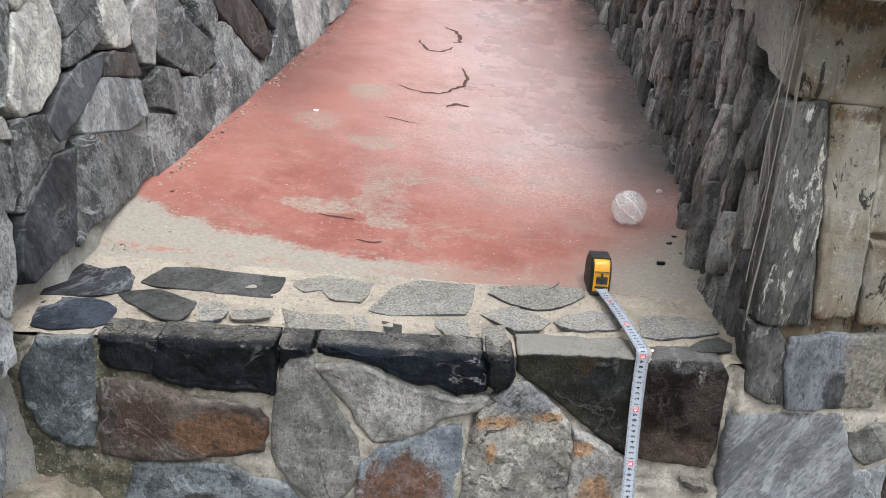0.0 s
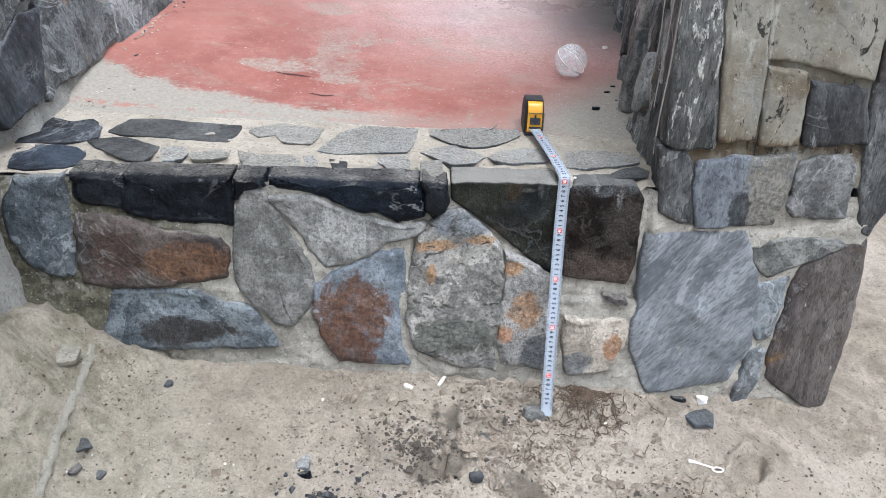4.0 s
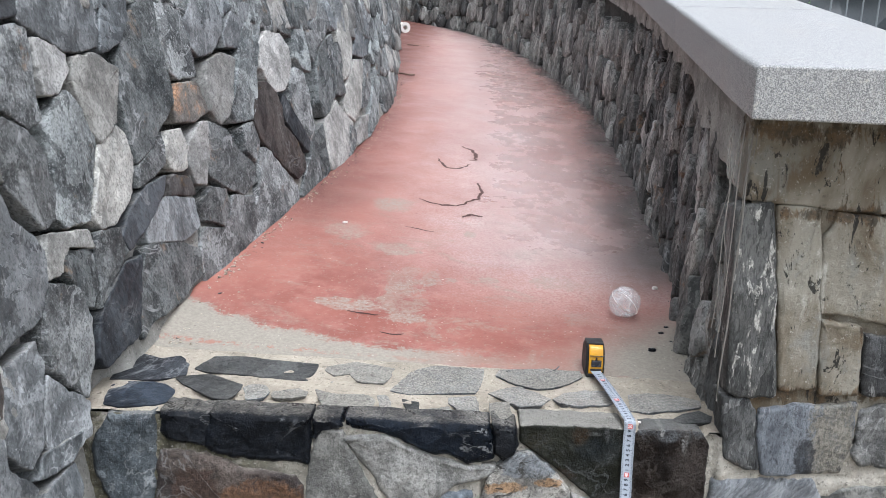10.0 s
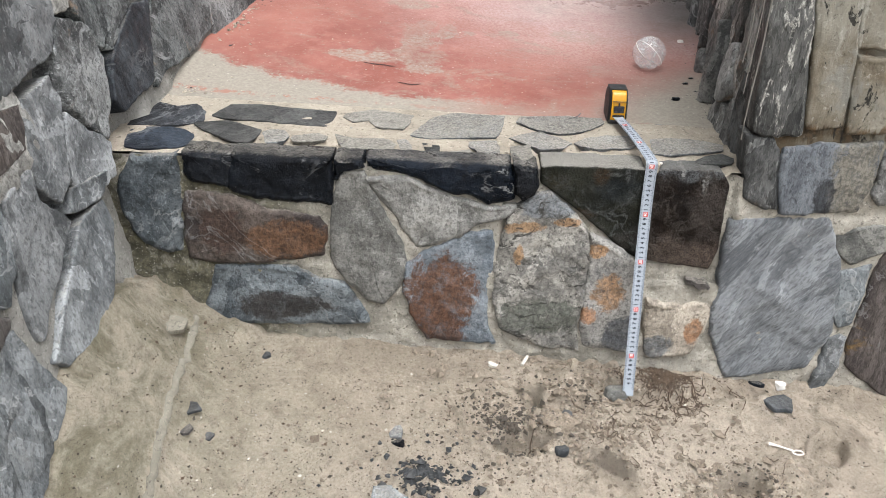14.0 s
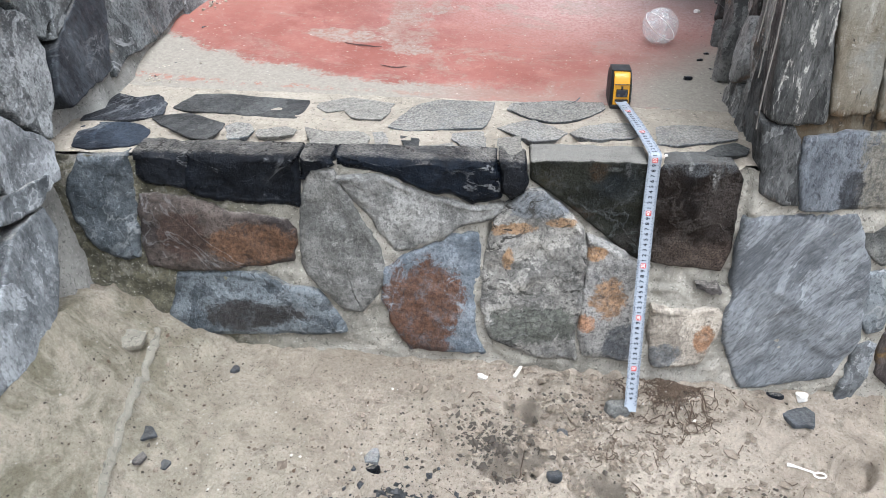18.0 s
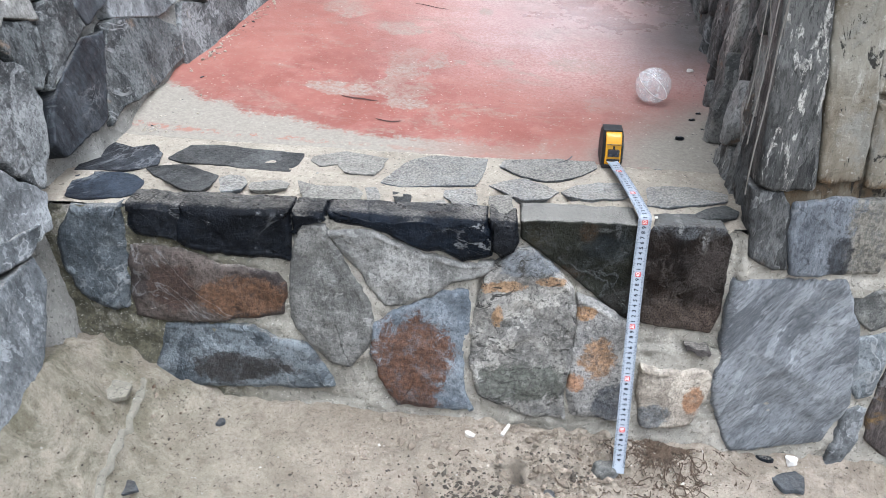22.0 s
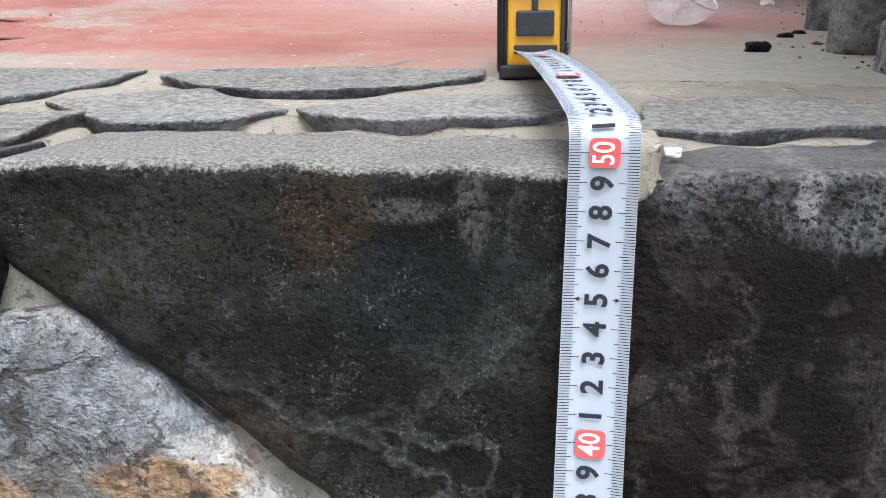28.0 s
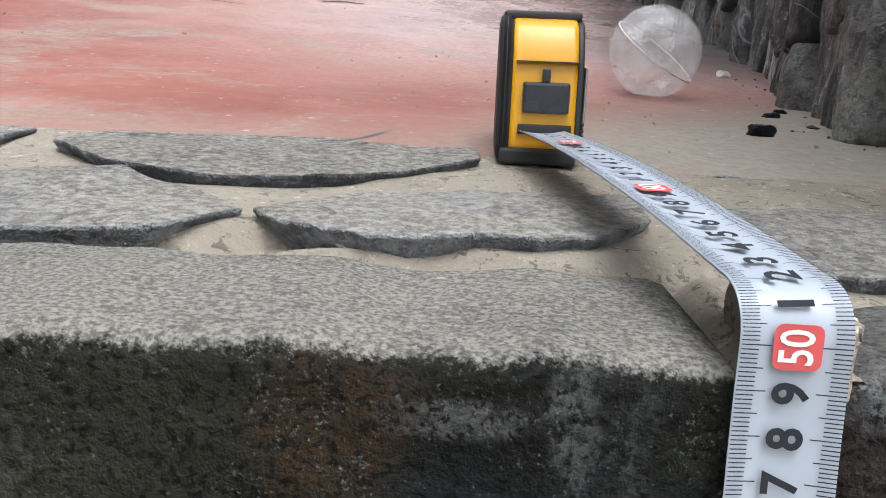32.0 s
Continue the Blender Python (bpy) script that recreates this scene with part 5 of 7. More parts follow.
tread_stone(M_TREAD, (0.106, 0.295), (0.159, 0.301), (0.153, 0.274), (0.101, 0.268), lift=-0.0046)

left_stone(M_DKSLATE, (-0.184, 1.297), (0.057, 1.315), (0.129, 1.31), (0.03, 1.266), (-0.091, 1.253), (-0.207, 1.25))
left_stone(M_BLUE, (0.039, 1.261), (0.074, 1.338), (0.442, 1.371), (0.356, 1.219), (0.312, 1.209), (0.2, 1.204), (0.119, 1.232), (0.062, 1.25))
left_stone(M_BLUE, (0.462, 1.373), (0.628, 1.388), (0.577, 1.286), (0.479, 1.228), (0.367, 1.202), (0.365, 1.219))
left_stone(M_WALL, (-0.206, 1.223), (-0.1, 1.237), (0.022, 1.252), (0.071, 1.247), (0.059, 1.175), (0.033, 1.121), (0.031, 1.072), (-0.024, 1.059), (-0.088, 1.09), (-0.134, 1.108), (-0.153, 1.138), (-0.224, 1.159))
left_stone(M_GREY, (0.08, 1.231), (0.139, 1.226), (0.197, 1.198), (0.188, 1.163), (0.116, 1.118), (0.064, 1.118), (0.066, 1.175))
left_stone(M_GREY, (0.227, 1.193), (0.322, 1.203), (0.372, 1.187), (0.44, 1.167), (0.359, 1.043), (0.243, 1.007), (0.221, 1.04), (0.2, 1.139))
left_stone(M_WALL, (0.09, 1.102), (0.151, 1.123), (0.197, 1.091), (0.221, 1.04), (0.22, 1.003), (0.115, 0.857), (-0.003, 0.865), (-0.027, 0.883), (0.03, 0.999), (0.043, 1.054))
left_stone(M_GREY, (0.227, 1), (0.355, 1.036), (0.389, 1.014), (0.403, 0.957), (0.346, 0.882), (0.22, 0.831), (0.147, 0.832), (0.131, 0.86))
left_stone(M_WALL, (-0.159, 1.078), (-0.101, 1.083), (-0.037, 1.055), (-0.005, 1.025), (-0.001, 0.947), (-0.034, 0.879), (-0.076, 0.876), (-0.122, 0.923), (-0.154, 0.969), (-0.151, 1.009))
left_stone(M_GREY, (-0.262, 1.114), (-0.159, 1.094), (-0.167, 1.066), (-0.16, 1.01), (-0.16, 0.975), (-0.195, 0.995), (-0.238, 1.01), (-0.293, 1.053))
left_stone(M_WALL, (0.497, 1.228), (0.62, 1.317), (0.722, 1.382), (0.722, 1.263), (0.722, 1.172), (0.715, 1.08), (0.634, 1.031), (0.525, 0.973), (0.423, 0.944), (0.414, 1.025), (0.426, 1.12), (0.453, 1.187))
left_stone(M_WALL, (0.747, 1.384), (0.885, 1.396), (0.877, 1.285), (0.886, 1.189), (0.875, 1.148), (0.769, 1.141), (0.733, 1.165), (0.723, 1.248))
left_stone(M_BLUE, (0.879, 1.301), (0.985, 1.389), (1.165, 1.403), (1.108, 1.278), (1.022, 1.215), (0.941, 1.205), (0.893, 1.229))
left_stone(M_BLUE, (1.121, 1.278), (1.261, 1.384), (1.377, 1.387), (1.295, 1.285), (1.222, 1.236), (1.113, 1.234))
left_stone(M_GREY, (0.97, 1.189), (1.082, 1.216), (1.179, 1.199), (1.092, 1.083), (1.037, 1.023), (0.964, 1.001), (0.919, 1.047), (0.934, 1.122))
left_stone(M_TAN, (0.745, 1.126), (0.866, 1.132), (0.895, 1.065), (0.897, 1.039), (0.807, 1.02), (0.707, 1.022), (0.707, 1.065))
left_stone(M_WALL, (1.238, 1.264), (1.384, 1.374), (1.454, 1.349), (1.406, 1.25), (1.314, 1.153), (1.283, 1.057), (1.203, 1.004), (1.089, 1.002), (1.072, 1.048), (1.143, 1.136))
left_stone(M_WALL, (0.409, 0.934), (0.521, 0.966), (0.605, 1.003), (0.617, 0.956), (0.591, 0.921), (0.471, 0.895), (0.39, 0.885))
left_stone(M_GREY, (0.625, 1.001), (0.715, 1.005), (0.737, 0.953), (0.705, 0.892), (0.625, 0.894), (0.601, 0.935))
left_stone(M_GREY, (0.748, 0.968), (0.82, 1.011), (0.876, 1.015), (0.837, 0.91), (0.782, 0.841), (0.733, 0.848), (0.716, 0.907))
left_stone(M_WALL, (0.891, 1.015), (0.993, 0.982), (1.06, 0.913), (1.142, 0.858), (1.133, 0.803), (1.003, 0.775), (0.901, 0.816), (0.819, 0.862), (0.848, 0.942))
left_stone(M_WALL, (1.1, 0.983), (1.198, 0.995), (1.23, 0.926), (1.169, 0.865), (1.102, 0.909))
left_stone(M_DKBROWN, (0.623, 0.89), (0.693, 0.87), (0.701, 0.82), (0.574, 0.84), (0.575, 0.87))
left_stone(M_BLUE, (0.534, 0.843), (0.697, 0.813), (0.682, 0.734), (0.572, 0.716), (0.371, 0.752), (0.381, 0.793), (0.458, 0.822))
left_stone(M_WALL, (0.795, 0.831), (0.897, 0.808), (0.896, 0.764), (0.832, 0.706), (0.735, 0.741), (0.727, 0.792))
left_stone(M_WALL, (0.923, 0.783), (1.086, 0.762), (1.062, 0.681), (0.962, 0.611), (0.838, 0.582), (0.728, 0.574), (0.65, 0.584), (0.658, 0.658), (0.72, 0.727), (0.837, 0.701))
left_stone(M_DKSLATE, (0.426, 0.884), (0.571, 0.893), (0.518, 0.849), (0.381, 0.793), (0.264, 0.76), (0.233, 0.802), (0.312, 0.847))
left_stone(M_BLUE, (-0.307, 1.055), (-0.228, 0.997), (-0.197, 0.975), (-0.171, 0.939), (-0.168, 0.91), (-0.113, 0.867), (-0.096, 0.831), (-0.125, 0.773), (-0.165, 0.73), (-0.275, 0.719), (-0.352, 0.704), (-0.48, 0.715))
left_stone(M_GREY, (-0.076, 0.865), (-0.018, 0.859), (0.085, 0.844), (0.098, 0.799), (-0.025, 0.829), (-0.057, 0.783), (-0.108, 0.784), (-0.092, 0.83))
left_stone(M_WALL, (-0.023, 0.824), (0.085, 0.801), (0.074, 0.731), (0.028, 0.688), (-0.002, 0.703), (-0.028, 0.764), (-0.046, 0.785))
left_stone(M_WALL, (0.131, 0.829), (0.226, 0.816), (0.243, 0.76), (0.195, 0.744), (0.116, 0.707), (0.049, 0.682), (0.081, 0.741), (0.094, 0.794))
left_stone(M_WALL, (-0.115, 0.779), (-0.063, 0.765), (-0.017, 0.741), (0.007, 0.676), (-0.03, 0.592), (-0.086, 0.544), (-0.122, 0.569), (-0.182, 0.64), (-0.152, 0.726))
left_stone(M_DKSLATE, (0.095, 0.693), (0.191, 0.739), (0.307, 0.738), (0.241, 0.631), (0.188, 0.58), (0.097, 0.574), (0.018, 0.564), (-0.004, 0.595), (0.039, 0.667))
left_stone(M_WALL, (0.322, 0.735), (0.369, 0.75), (0.57, 0.714), (0.656, 0.673), (0.633, 0.598), (0.446, 0.578), (0.289, 0.582), (0.21, 0.561), (0.243, 0.645))
left_stone(M_BLUE, (-0.311, 0.684), (-0.212, 0.695), (-0.203, 0.656), (-0.274, 0.525), (-0.319, 0.507), (-0.361, 0.557), (-0.356, 0.615))
left_stone(M_DKBROWN, (-0.477, 0.694), (-0.393, 0.686), (-0.323, 0.683), (-0.358, 0.618), (-0.387, 0.609), (-0.435, 0.608), (-0.513, 0.623))
left_stone(M_BLUE, (-0.203, 0.632), (-0.163, 0.597), (-0.095, 0.538), (-0.123, 0.481), (-0.176, 0.477), (-0.243, 0.499), (-0.267, 0.532))
left_stone(M_WALL, (1.471, 1.448), (1.716, 1.469), (1.76, 1.367), (1.724, 1.29), (1.592, 1.312), (1.489, 1.322), (1.429, 1.367))
left_stone(M_GREY, (1.401, 1.26), (1.488, 1.302), (1.611, 1.296), (1.673, 1.256), (1.664, 1.193), (1.624, 1.129), (1.529, 1.089), (1.458, 1.091), (1.403, 1.132), (1.375, 1.172))
left_stone(M_DKBROWN, (1.292, 1.115), (1.397, 1.122), (1.452, 1.081), (1.481, 1.039), (1.466, 0.968), (1.568, 0.897), (1.611, 0.816), (1.562, 0.789), (1.485, 0.766), (1.381, 0.831), (1.284, 0.892), (1.24, 0.944), (1.222, 1.012))
left_stone(M_DKSLATE, (1.528, 1.079), (1.582, 1.013), (1.694, 0.892), (1.644, 0.846), (1.552, 0.919), (1.49, 0.997))
left_stone(M_WALL, (1.699, 1.171), (1.794, 1.149), (1.802, 1.059), (1.777, 0.947), (1.711, 0.889), (1.631, 0.946), (1.572, 1.046), (1.624, 1.129))
left_stone(M_WALL, (1.81, 1.348), (1.883, 1.34), (1.884, 1.216), (1.872, 1.155), (1.775, 1.171), (1.727, 1.215), (1.749, 1.28))
left_stone(M_GREY, (1.843, 1.48), (2.208, 1.512), (2.087, 1.385), (1.891, 1.352), (1.812, 1.38))
left_stone(M_WALL, (2.143, 1.447), (2.247, 1.455), (2.228, 1.368), (2.146, 1.304), (2.044, 1.266), (1.925, 1.194), (1.914, 1.262), (1.925, 1.342), (2.083, 1.38))
left_stone(M_WALL, (2.137, 1.292), (2.252, 1.32), (2.266, 1.246), (2.23, 1.171), (2.105, 1.049), (2.011, 0.992), (1.908, 0.974), (1.89, 1.033), (1.945, 1.171), (2.028, 1.242))
left_stone(M_GREY, (2.437, 1.43), (2.589, 1.479), (2.631, 1.388), (2.556, 1.278), (2.395, 1.144), (2.314, 1.119), (2.334, 1.222), (2.337, 1.323))
left_stone(M_WALL, (2.308, 1.521), (2.448, 1.533), (2.338, 1.374), (2.244, 1.332), (2.196, 1.367))
left_stone(M_WALL, (2.31, 1.285), (2.335, 1.247), (2.28, 1.12), (2.287, 1.068), (2.21, 1.045), (2.129, 1.06), (2.248, 1.196))
left_stone(M_GREY, (1.915, 0.961), (2.023, 0.986), (2.117, 1.031), (2.183, 0.983), (2.283, 0.926), (2.255, 0.863), (2.095, 0.763), (1.919, 0.746), (1.877, 0.763), (1.895, 0.844))
left_stone(M_WALL, (1.702, 0.885), (1.89, 0.946), (1.874, 0.846), (1.855, 0.753), (1.744, 0.709), (1.628, 0.691), (1.526, 0.684), (1.481, 0.702), (1.591, 0.785), (1.681, 0.842))
left_stone(M_WALL, (1.217, 0.904), (1.282, 0.888), (1.373, 0.818), (1.47, 0.742), (1.457, 0.674), (1.321, 0.644), (1.167, 0.613), (0.974, 0.611), (1.049, 0.684), (1.131, 0.784))
left_stone(M_GREY, (2.331, 1.093), (2.54, 1.211), (2.752, 1.212), (2.657, 1.114), (2.475, 0.982), (2.348, 0.927), (2.258, 0.966), (2.243, 1.019))
left_stone(M_WALL, (2.8, 1.212), (2.969, 1.198), (2.832, 1.082), (2.639, 0.988), (2.494, 0.981), (2.688, 1.113))
left_stone(M_BLUE, (2.707, 1.364), (3.022, 1.392), (3.127, 1.366), (2.934, 1.242), (2.752, 1.226), (2.54, 1.237))
left_stone(M_WALL, (2.82, 1.565), (3.039, 1.584), (2.841, 1.404), (2.692, 1.377), (2.662, 1.417))
left_stone(M_WALL, (3.108, 1.589), (3.348, 1.61), (3.236, 1.432), (2.987, 1.39), (2.868, 1.399))
left_stone(M_GREY, (2.455, 0.942), (2.638, 0.946), (2.492, 0.844), (2.333, 0.817), (2.344, 0.883))
left_stone(M_WALL, (2.685, 0.957), (3.138, 1.192), (3.239, 1.167), (2.916, 0.93), (2.764, 0.88), (2.531, 0.841))
left_stone(M_WALL, (3.255, 1.418), (3.58, 1.499), (3.452, 1.363), (3.295, 1.231), (3.074, 1.198), (3.056, 1.259))
left_stone(M_WALL, (2.248, 0.915), (2.338, 0.888), (2.307, 0.832), (2.177, 0.779), (2.103, 0.762))
left_stone(M_BLUE, (-0.596, 0.598), (-0.526, 0.583), (-0.47, 0.567), (-0.479, 0.524), (-0.511, 0.473), (-0.552, 0.438), (-0.617, 0.466), (-0.682, 0.486))
left_stone(M_BLUE, (-0.464, 0.569), (-0.365, 0.59), (-0.384, 0.544), (-0.339, 0.492), (-0.324, 0.473), (-0.4, 0.419), (-0.514, 0.356), (-0.52, 0.377), (-0.519, 0.417), (-0.498, 0.485))
left_stone(M_BLUE, (-0.65, 0.386), (-0.568, 0.409), (-0.553, 0.326), (-0.515, 0.258), (-0.58, 0.226), (-0.654, 0.18), (-0.723, 0.16), (-0.816, 0.261), (-0.688, 0.36))
left_stone(M_BLUE, (-0.3, 0.458), (-0.198, 0.458), (-0.192, 0.41), (-0.274, 0.31), (-0.377, 0.28), (-0.489, 0.289), (-0.51, 0.315), (-0.407, 0.391), (-0.346, 0.421))
left_stone(M_DKBROWN, (-0.691, 0.474), (-0.623, 0.458), (-0.567, 0.43), (-0.574, 0.413), (-0.625, 0.399), (-0.659, 0.403), (-0.735, 0.416))
left_stone(M_BLUE, (-0.275, 0.517), (-0.144, 0.5), (-0.181, 0.469), (-0.27, 0.471), (-0.302, 0.481))


def warp(u, v, seed):
    a = Vector((u * 4.3, v * 4.3, seed))
    return u + 0.075 * noise.noise(a), v + 0.06 * noise.noise(a + Vector((9, 4, 2)))


def rubble(surface, parent, u0, u1, low, high, width, height, material, seed, skip=None, fine=1, proud=0.03, grow=1.02):
    """Courses of uneven stones: joints wander, so no two outlines agree."""
    rnd = random.Random(seed)
    base = -0.3
    while base < 4:
        tall = rnd.uniform(*height)
        u = u0 + rnd.uniform(-0.2, 0)
        while u < u1:
            wide = rnd.uniform(*width)
            a, b = max(u, u0), min(u + wide, u1)
            mu, mv = (a + b) / 2, base + tall / 2
            u += wide
            if b - a < 0.06 or mv < low(mu) - tall * 0.3 or mv > high(mu) or (skip and skip(mu, mv)):
                continue
            g = 0.001
            k1, k2 = rnd.uniform(-0.25, 0.25) * tall, rnd.uniform(-0.25, 0.25) * tall
            ring = ((a + g, base + g), (mu, base + g + 0.12 * k1), (b - g, base + g), (b - g, mv), (b - g, base + tall - g), (mu + 0.2 * wide * rnd.uniform(-1, 1), base + tall - g + 0.12 * k2), (a + g, base + tall - g), (a + g, mv))
            ring = [warp(p, q, seed) for p, q in ring]
            stone(ring, surface, 0.004, 0.06, material[rnd.randrange(len(material))], parent, fine=fine, relief=proud * rnd.uniform(0.6, 1.5), rough=0.010, bevel=0.004, flute=1.0, seed=seed * 100 + rnd.randrange(9000), ragged=0.006, slope=0.55, grow=grow)
        base += tall


def merged(name, pieces, material, parent, label):
    """Joins far stones into one part."""
    verts, faces = [], []
    for ob in pieces:
        faces += [tuple(k + len(verts) for k in p.vertices) for p in ob.data.polygons]
        verts += [v.co.copy() for v in ob.data.vertices]
        bpy.data.meshes.remove(ob.data)
    tagged(mesh_object(name, verts, faces, material, parent, label, smooth=True), kind="stuff")


def edge_laid(u0, u1, low, high, width, height, seed, fine):
    """Narrow stones set on edge, pointed at both ends, in columns that interlock."""
    rnd, made, u, k = random.Random(seed), [], u0, 0
    while u < u1:
        wide = rnd.uniform(*width)
        mu, k = u + wide / 2, k + 1
        v = low(mu) - 0.10 + (0.5 if k % 2 else 0.0) * height[0] + rnd.uniform(-0.02, 0.02)
        while v < high(mu):
            tall = rnd.uniform(*height)
            lean, w = rnd.uniform(-0.012, 0.012), 0.62 * wide * rnd.uniform(0.8, 1.15)
            m = mu + rnd.uniform(-0.1, 0.1) * wide
            ring = ((m - lean, v), (m + 0.6 * w - lean, v + 0.10 * tall), (m + w, v + 0.38 * tall), (m + 0.9 * w + lean, v + 0.70 * tall), (m + 0.35 * w + lean, v + 0.97 * tall), (m - 0.4 * w + lean, v + tall), (m - 0.95 * w + lean, v + 0.72 * tall), (m - w, v + 0.35 * tall), (m - 0.55 * w - lean, v + 0.08 * tall))
            ring = [(a, min(b, wall_top(max(0.0, a)) - 0.07 + 0.012 * math.sin(a * 61))) for a, b in ring]
            if ring[5][1] - ring[0][1] > 0.05 and rnd.random() > 0.05:
                pale = 0.0 < mu < 0.16
                mat = M_LIME if pale and v > 0.75 else (M_EDGE, M_EDGE, M_EDGE, M_GREYDARK, M_PIER)[rnd.randrange(5)]
                made.append((stone(ring, right, rnd.uniform(-0.012, 0.02), 0.06, mat, right_core, fine=fine, relief=0.012, rough=0.006, bevel=0.006, flute=1.2, seed=seed * 100 + rnd.randrange(9000), ragged=0.003, slope=0.2, grow=1.0), mat))
            v += tall * 0.93
        u += wide
    return made


edge_laid(0.03, 2.6, lambda u: 0.47 + 0.142 * max(0, u - 0.3), lambda u: wall_top(u) - 0.11, (0.045, 0.085), (0.13, 0.24), 11, 2)
far_stones = edge_laid(2.6, 10.2, lambda u: 0.47 + 0.142 * max(0, u - 0.3), lambda u: min(wall_top(u) - 0.06, 0.92 + 0.142 * u), (0.08, 0.14), (0.15, 0.27), 12, 0)
for mat in (M_EDGE, M_GREYDARK, M_PIER):
    merged("far_stones", [ob for ob, m in far_stones if m == mat], mat, right_core, "narrow grey stones set on edge further up")
band = mesh_object("mortar_band", *sheet(steps(0.0, 9.5, 380), steps(0.0, 1.0, 8), lambda u, f: right(u, wall_top(u) - (0.11 + 0.07 * max(0.0, 1 - u)) * (1 - f) + 0.005 + 0.03 * noise.noise(Vector((u * 9, 1, 1))) * (1 - f), 0.022 + 0.012 * noise.noise(Vector((u * 14, f * 3, 4))) + 0.012 * f)), M_BAND, smooth=True)
tagged(band, "pale lime mortar band under the granite coping", "mortar", kind="structure")
rubble(left, left_core, 3.1, 8.6, lambda u: ramp_z(-0.9, u), lambda u: ramp_z(-0.9, u) + 0.85, (0.13, 0.28), (0.14, 0.26), (M_WALL, M_WALL, M_GREY), 13, fine=0, proud=0.02)
rubble(left, left_core, -1.7, 3.1, lambda u: 0.12, lambda u: 1.62, (0.13, 0.28), (0.15, 0.28), (M_WALL, M_GREY, M_BLUE, M_WALL), 14,
       skip=lambda u, v: u > -0.815 + 0.55 * v and v < 1.38, fine=1, proud=0.014)
rubble(outer, right_back, 0.02, 2.4, lambda u: -0.12, lambda u: 1.0, (0.14, 0.3), (0.14, 0.24), (M_PLASTER, M_GREY, M_DKBROWN), 15, fine=0, proud=0.02)


# dry roots that hang over the corner of the pier
roots = thing("hanging_roots", "pale dry root strands hanging down the pier's corner", "roots")
for k, (x0, x1, top, low, r) in enumerate(((0.183, 0.160, 1.10, 0.57, 0.0017), (0.154, 0.140, 1.12, 0.72, 0.0010), (0.146, 0.134, 1.10, 0.90, 0.0008), (0.166, 0.150, 1.12, 0.66, 0.0012), (0.139, 0.150, 1.11, 0.80, 0.0009), (0.172, 0.178, 1.09, 0.84, 0.0009), (0.19, 0.172, 1.11, 0.93, 0.0008))):
    strand = []
    for f in steps(0, 1, 14):
        x, z = x0 + (x1 - x0) * f + 0.010 * noise.noise(Vector((f * 3, k * 2.7, 1))), top + (low - top) * f
        strand.append(Vector((x, face_y(x, z) - 0.034 - 0.006 * math.sin(3 * f) + 0.003 * noise.noise(Vector((f * 4, k, 6))), z)))
    mesh_object("strand", *tube(strand, r, 6), M_ROOT, roots)


# ---- the tape measure ----
LOW_MARK, BEND_MARK, MOUTH_MARK = 0.0125, 0.511, 0.755
BLADE_MOUTH = Vector((-0.036, 0.243, 0.5195))


def hanging(s):
    """The blade s metres below the edge: it hugs the stone at first, then swings out towards its weighted end."""
    y = -0.29 * s * (1 - math.exp(-s / 0.15)) - 0.0055
    return Vector((-0.0005 - 0.023 * s, y, 0.5072 - 0.967 * s - 0.0035 * min(1.0, s / 0.1)))


def lying(s):
    """The blade s metres back from the edge, on its way into the case."""
    f = s / (MOUTH_MARK - BEND_MARK)
    return Vector((-0.0005, -0.0055, 0.5072)).lerp(BLADE_MOUTH, f) + Vector((0, 0, 0.004 * math.sin(math.pi * f)))


def blade_at(t):
    """Where the mark t metres lies; the two runs meet in a short curve over the edge of the step."""
    r, e = 0.013, 0.001

    def place(t):
        if abs(t - BEND_MARK) < r:
            f = (t - BEND_MARK + r) / (2 * r)
            return hanging(r) * (1 - f) ** 2 + Vector((-0.0005, -0.006, 0.5087)) * 2 * f * (1 - f) + lying(r) * f ** 2
        return hanging(BEND_MARK - t) if t < BEND_MARK else lying(t - BEND_MARK)

    way = (place(t + e) - place(t - e)).normalized()
    across = (Vector((1, 0, 0)) - way * way.x).normalized()
    return place(t), way, across, across.cross(way)


HALF = 0.0119
tape = thing("tape_measure", "yellow and black tape measure pulled out over the step", "tape measure", at=(-0.036, 0.25, 0.496))
inv = Matrix.Translation((0.036, -0.25, -0.496))


def crown(s, t):
    """The blade is cupped: s from -1 to 1 across it."""
    p, way, across, out = blade_at(t)
    flat = 1.0 if abs(t - BEND_MARK) > 0.05 else abs(t - BEND_MARK) / 0.05
    return p + across * (s * HALF) + out * (0.0016 * flat * (s * s - 0.4))


ts = steps(LOW_MARK, 0.49, 60) + steps(0.493, 0.532, 16) + steps(0.536, MOUTH_MARK, 40)
ss = steps(-1, 1, 10)
verts, faces = sheet(ss, ts, lambda s, t: inv @ crown(s, t))
verts += [inv @ (crown(s, t) - blade_at(t)[3] * 0.0004) for t in ts for s in ss]
k = len(ss) * len(ts)
faces += [tuple(i + k for i in f[::-1]) for f in faces]
blade = mesh_object("blade", verts, faces, M_BLADE, tape, "white steel tape blade printed in centimetres", smooth=True)

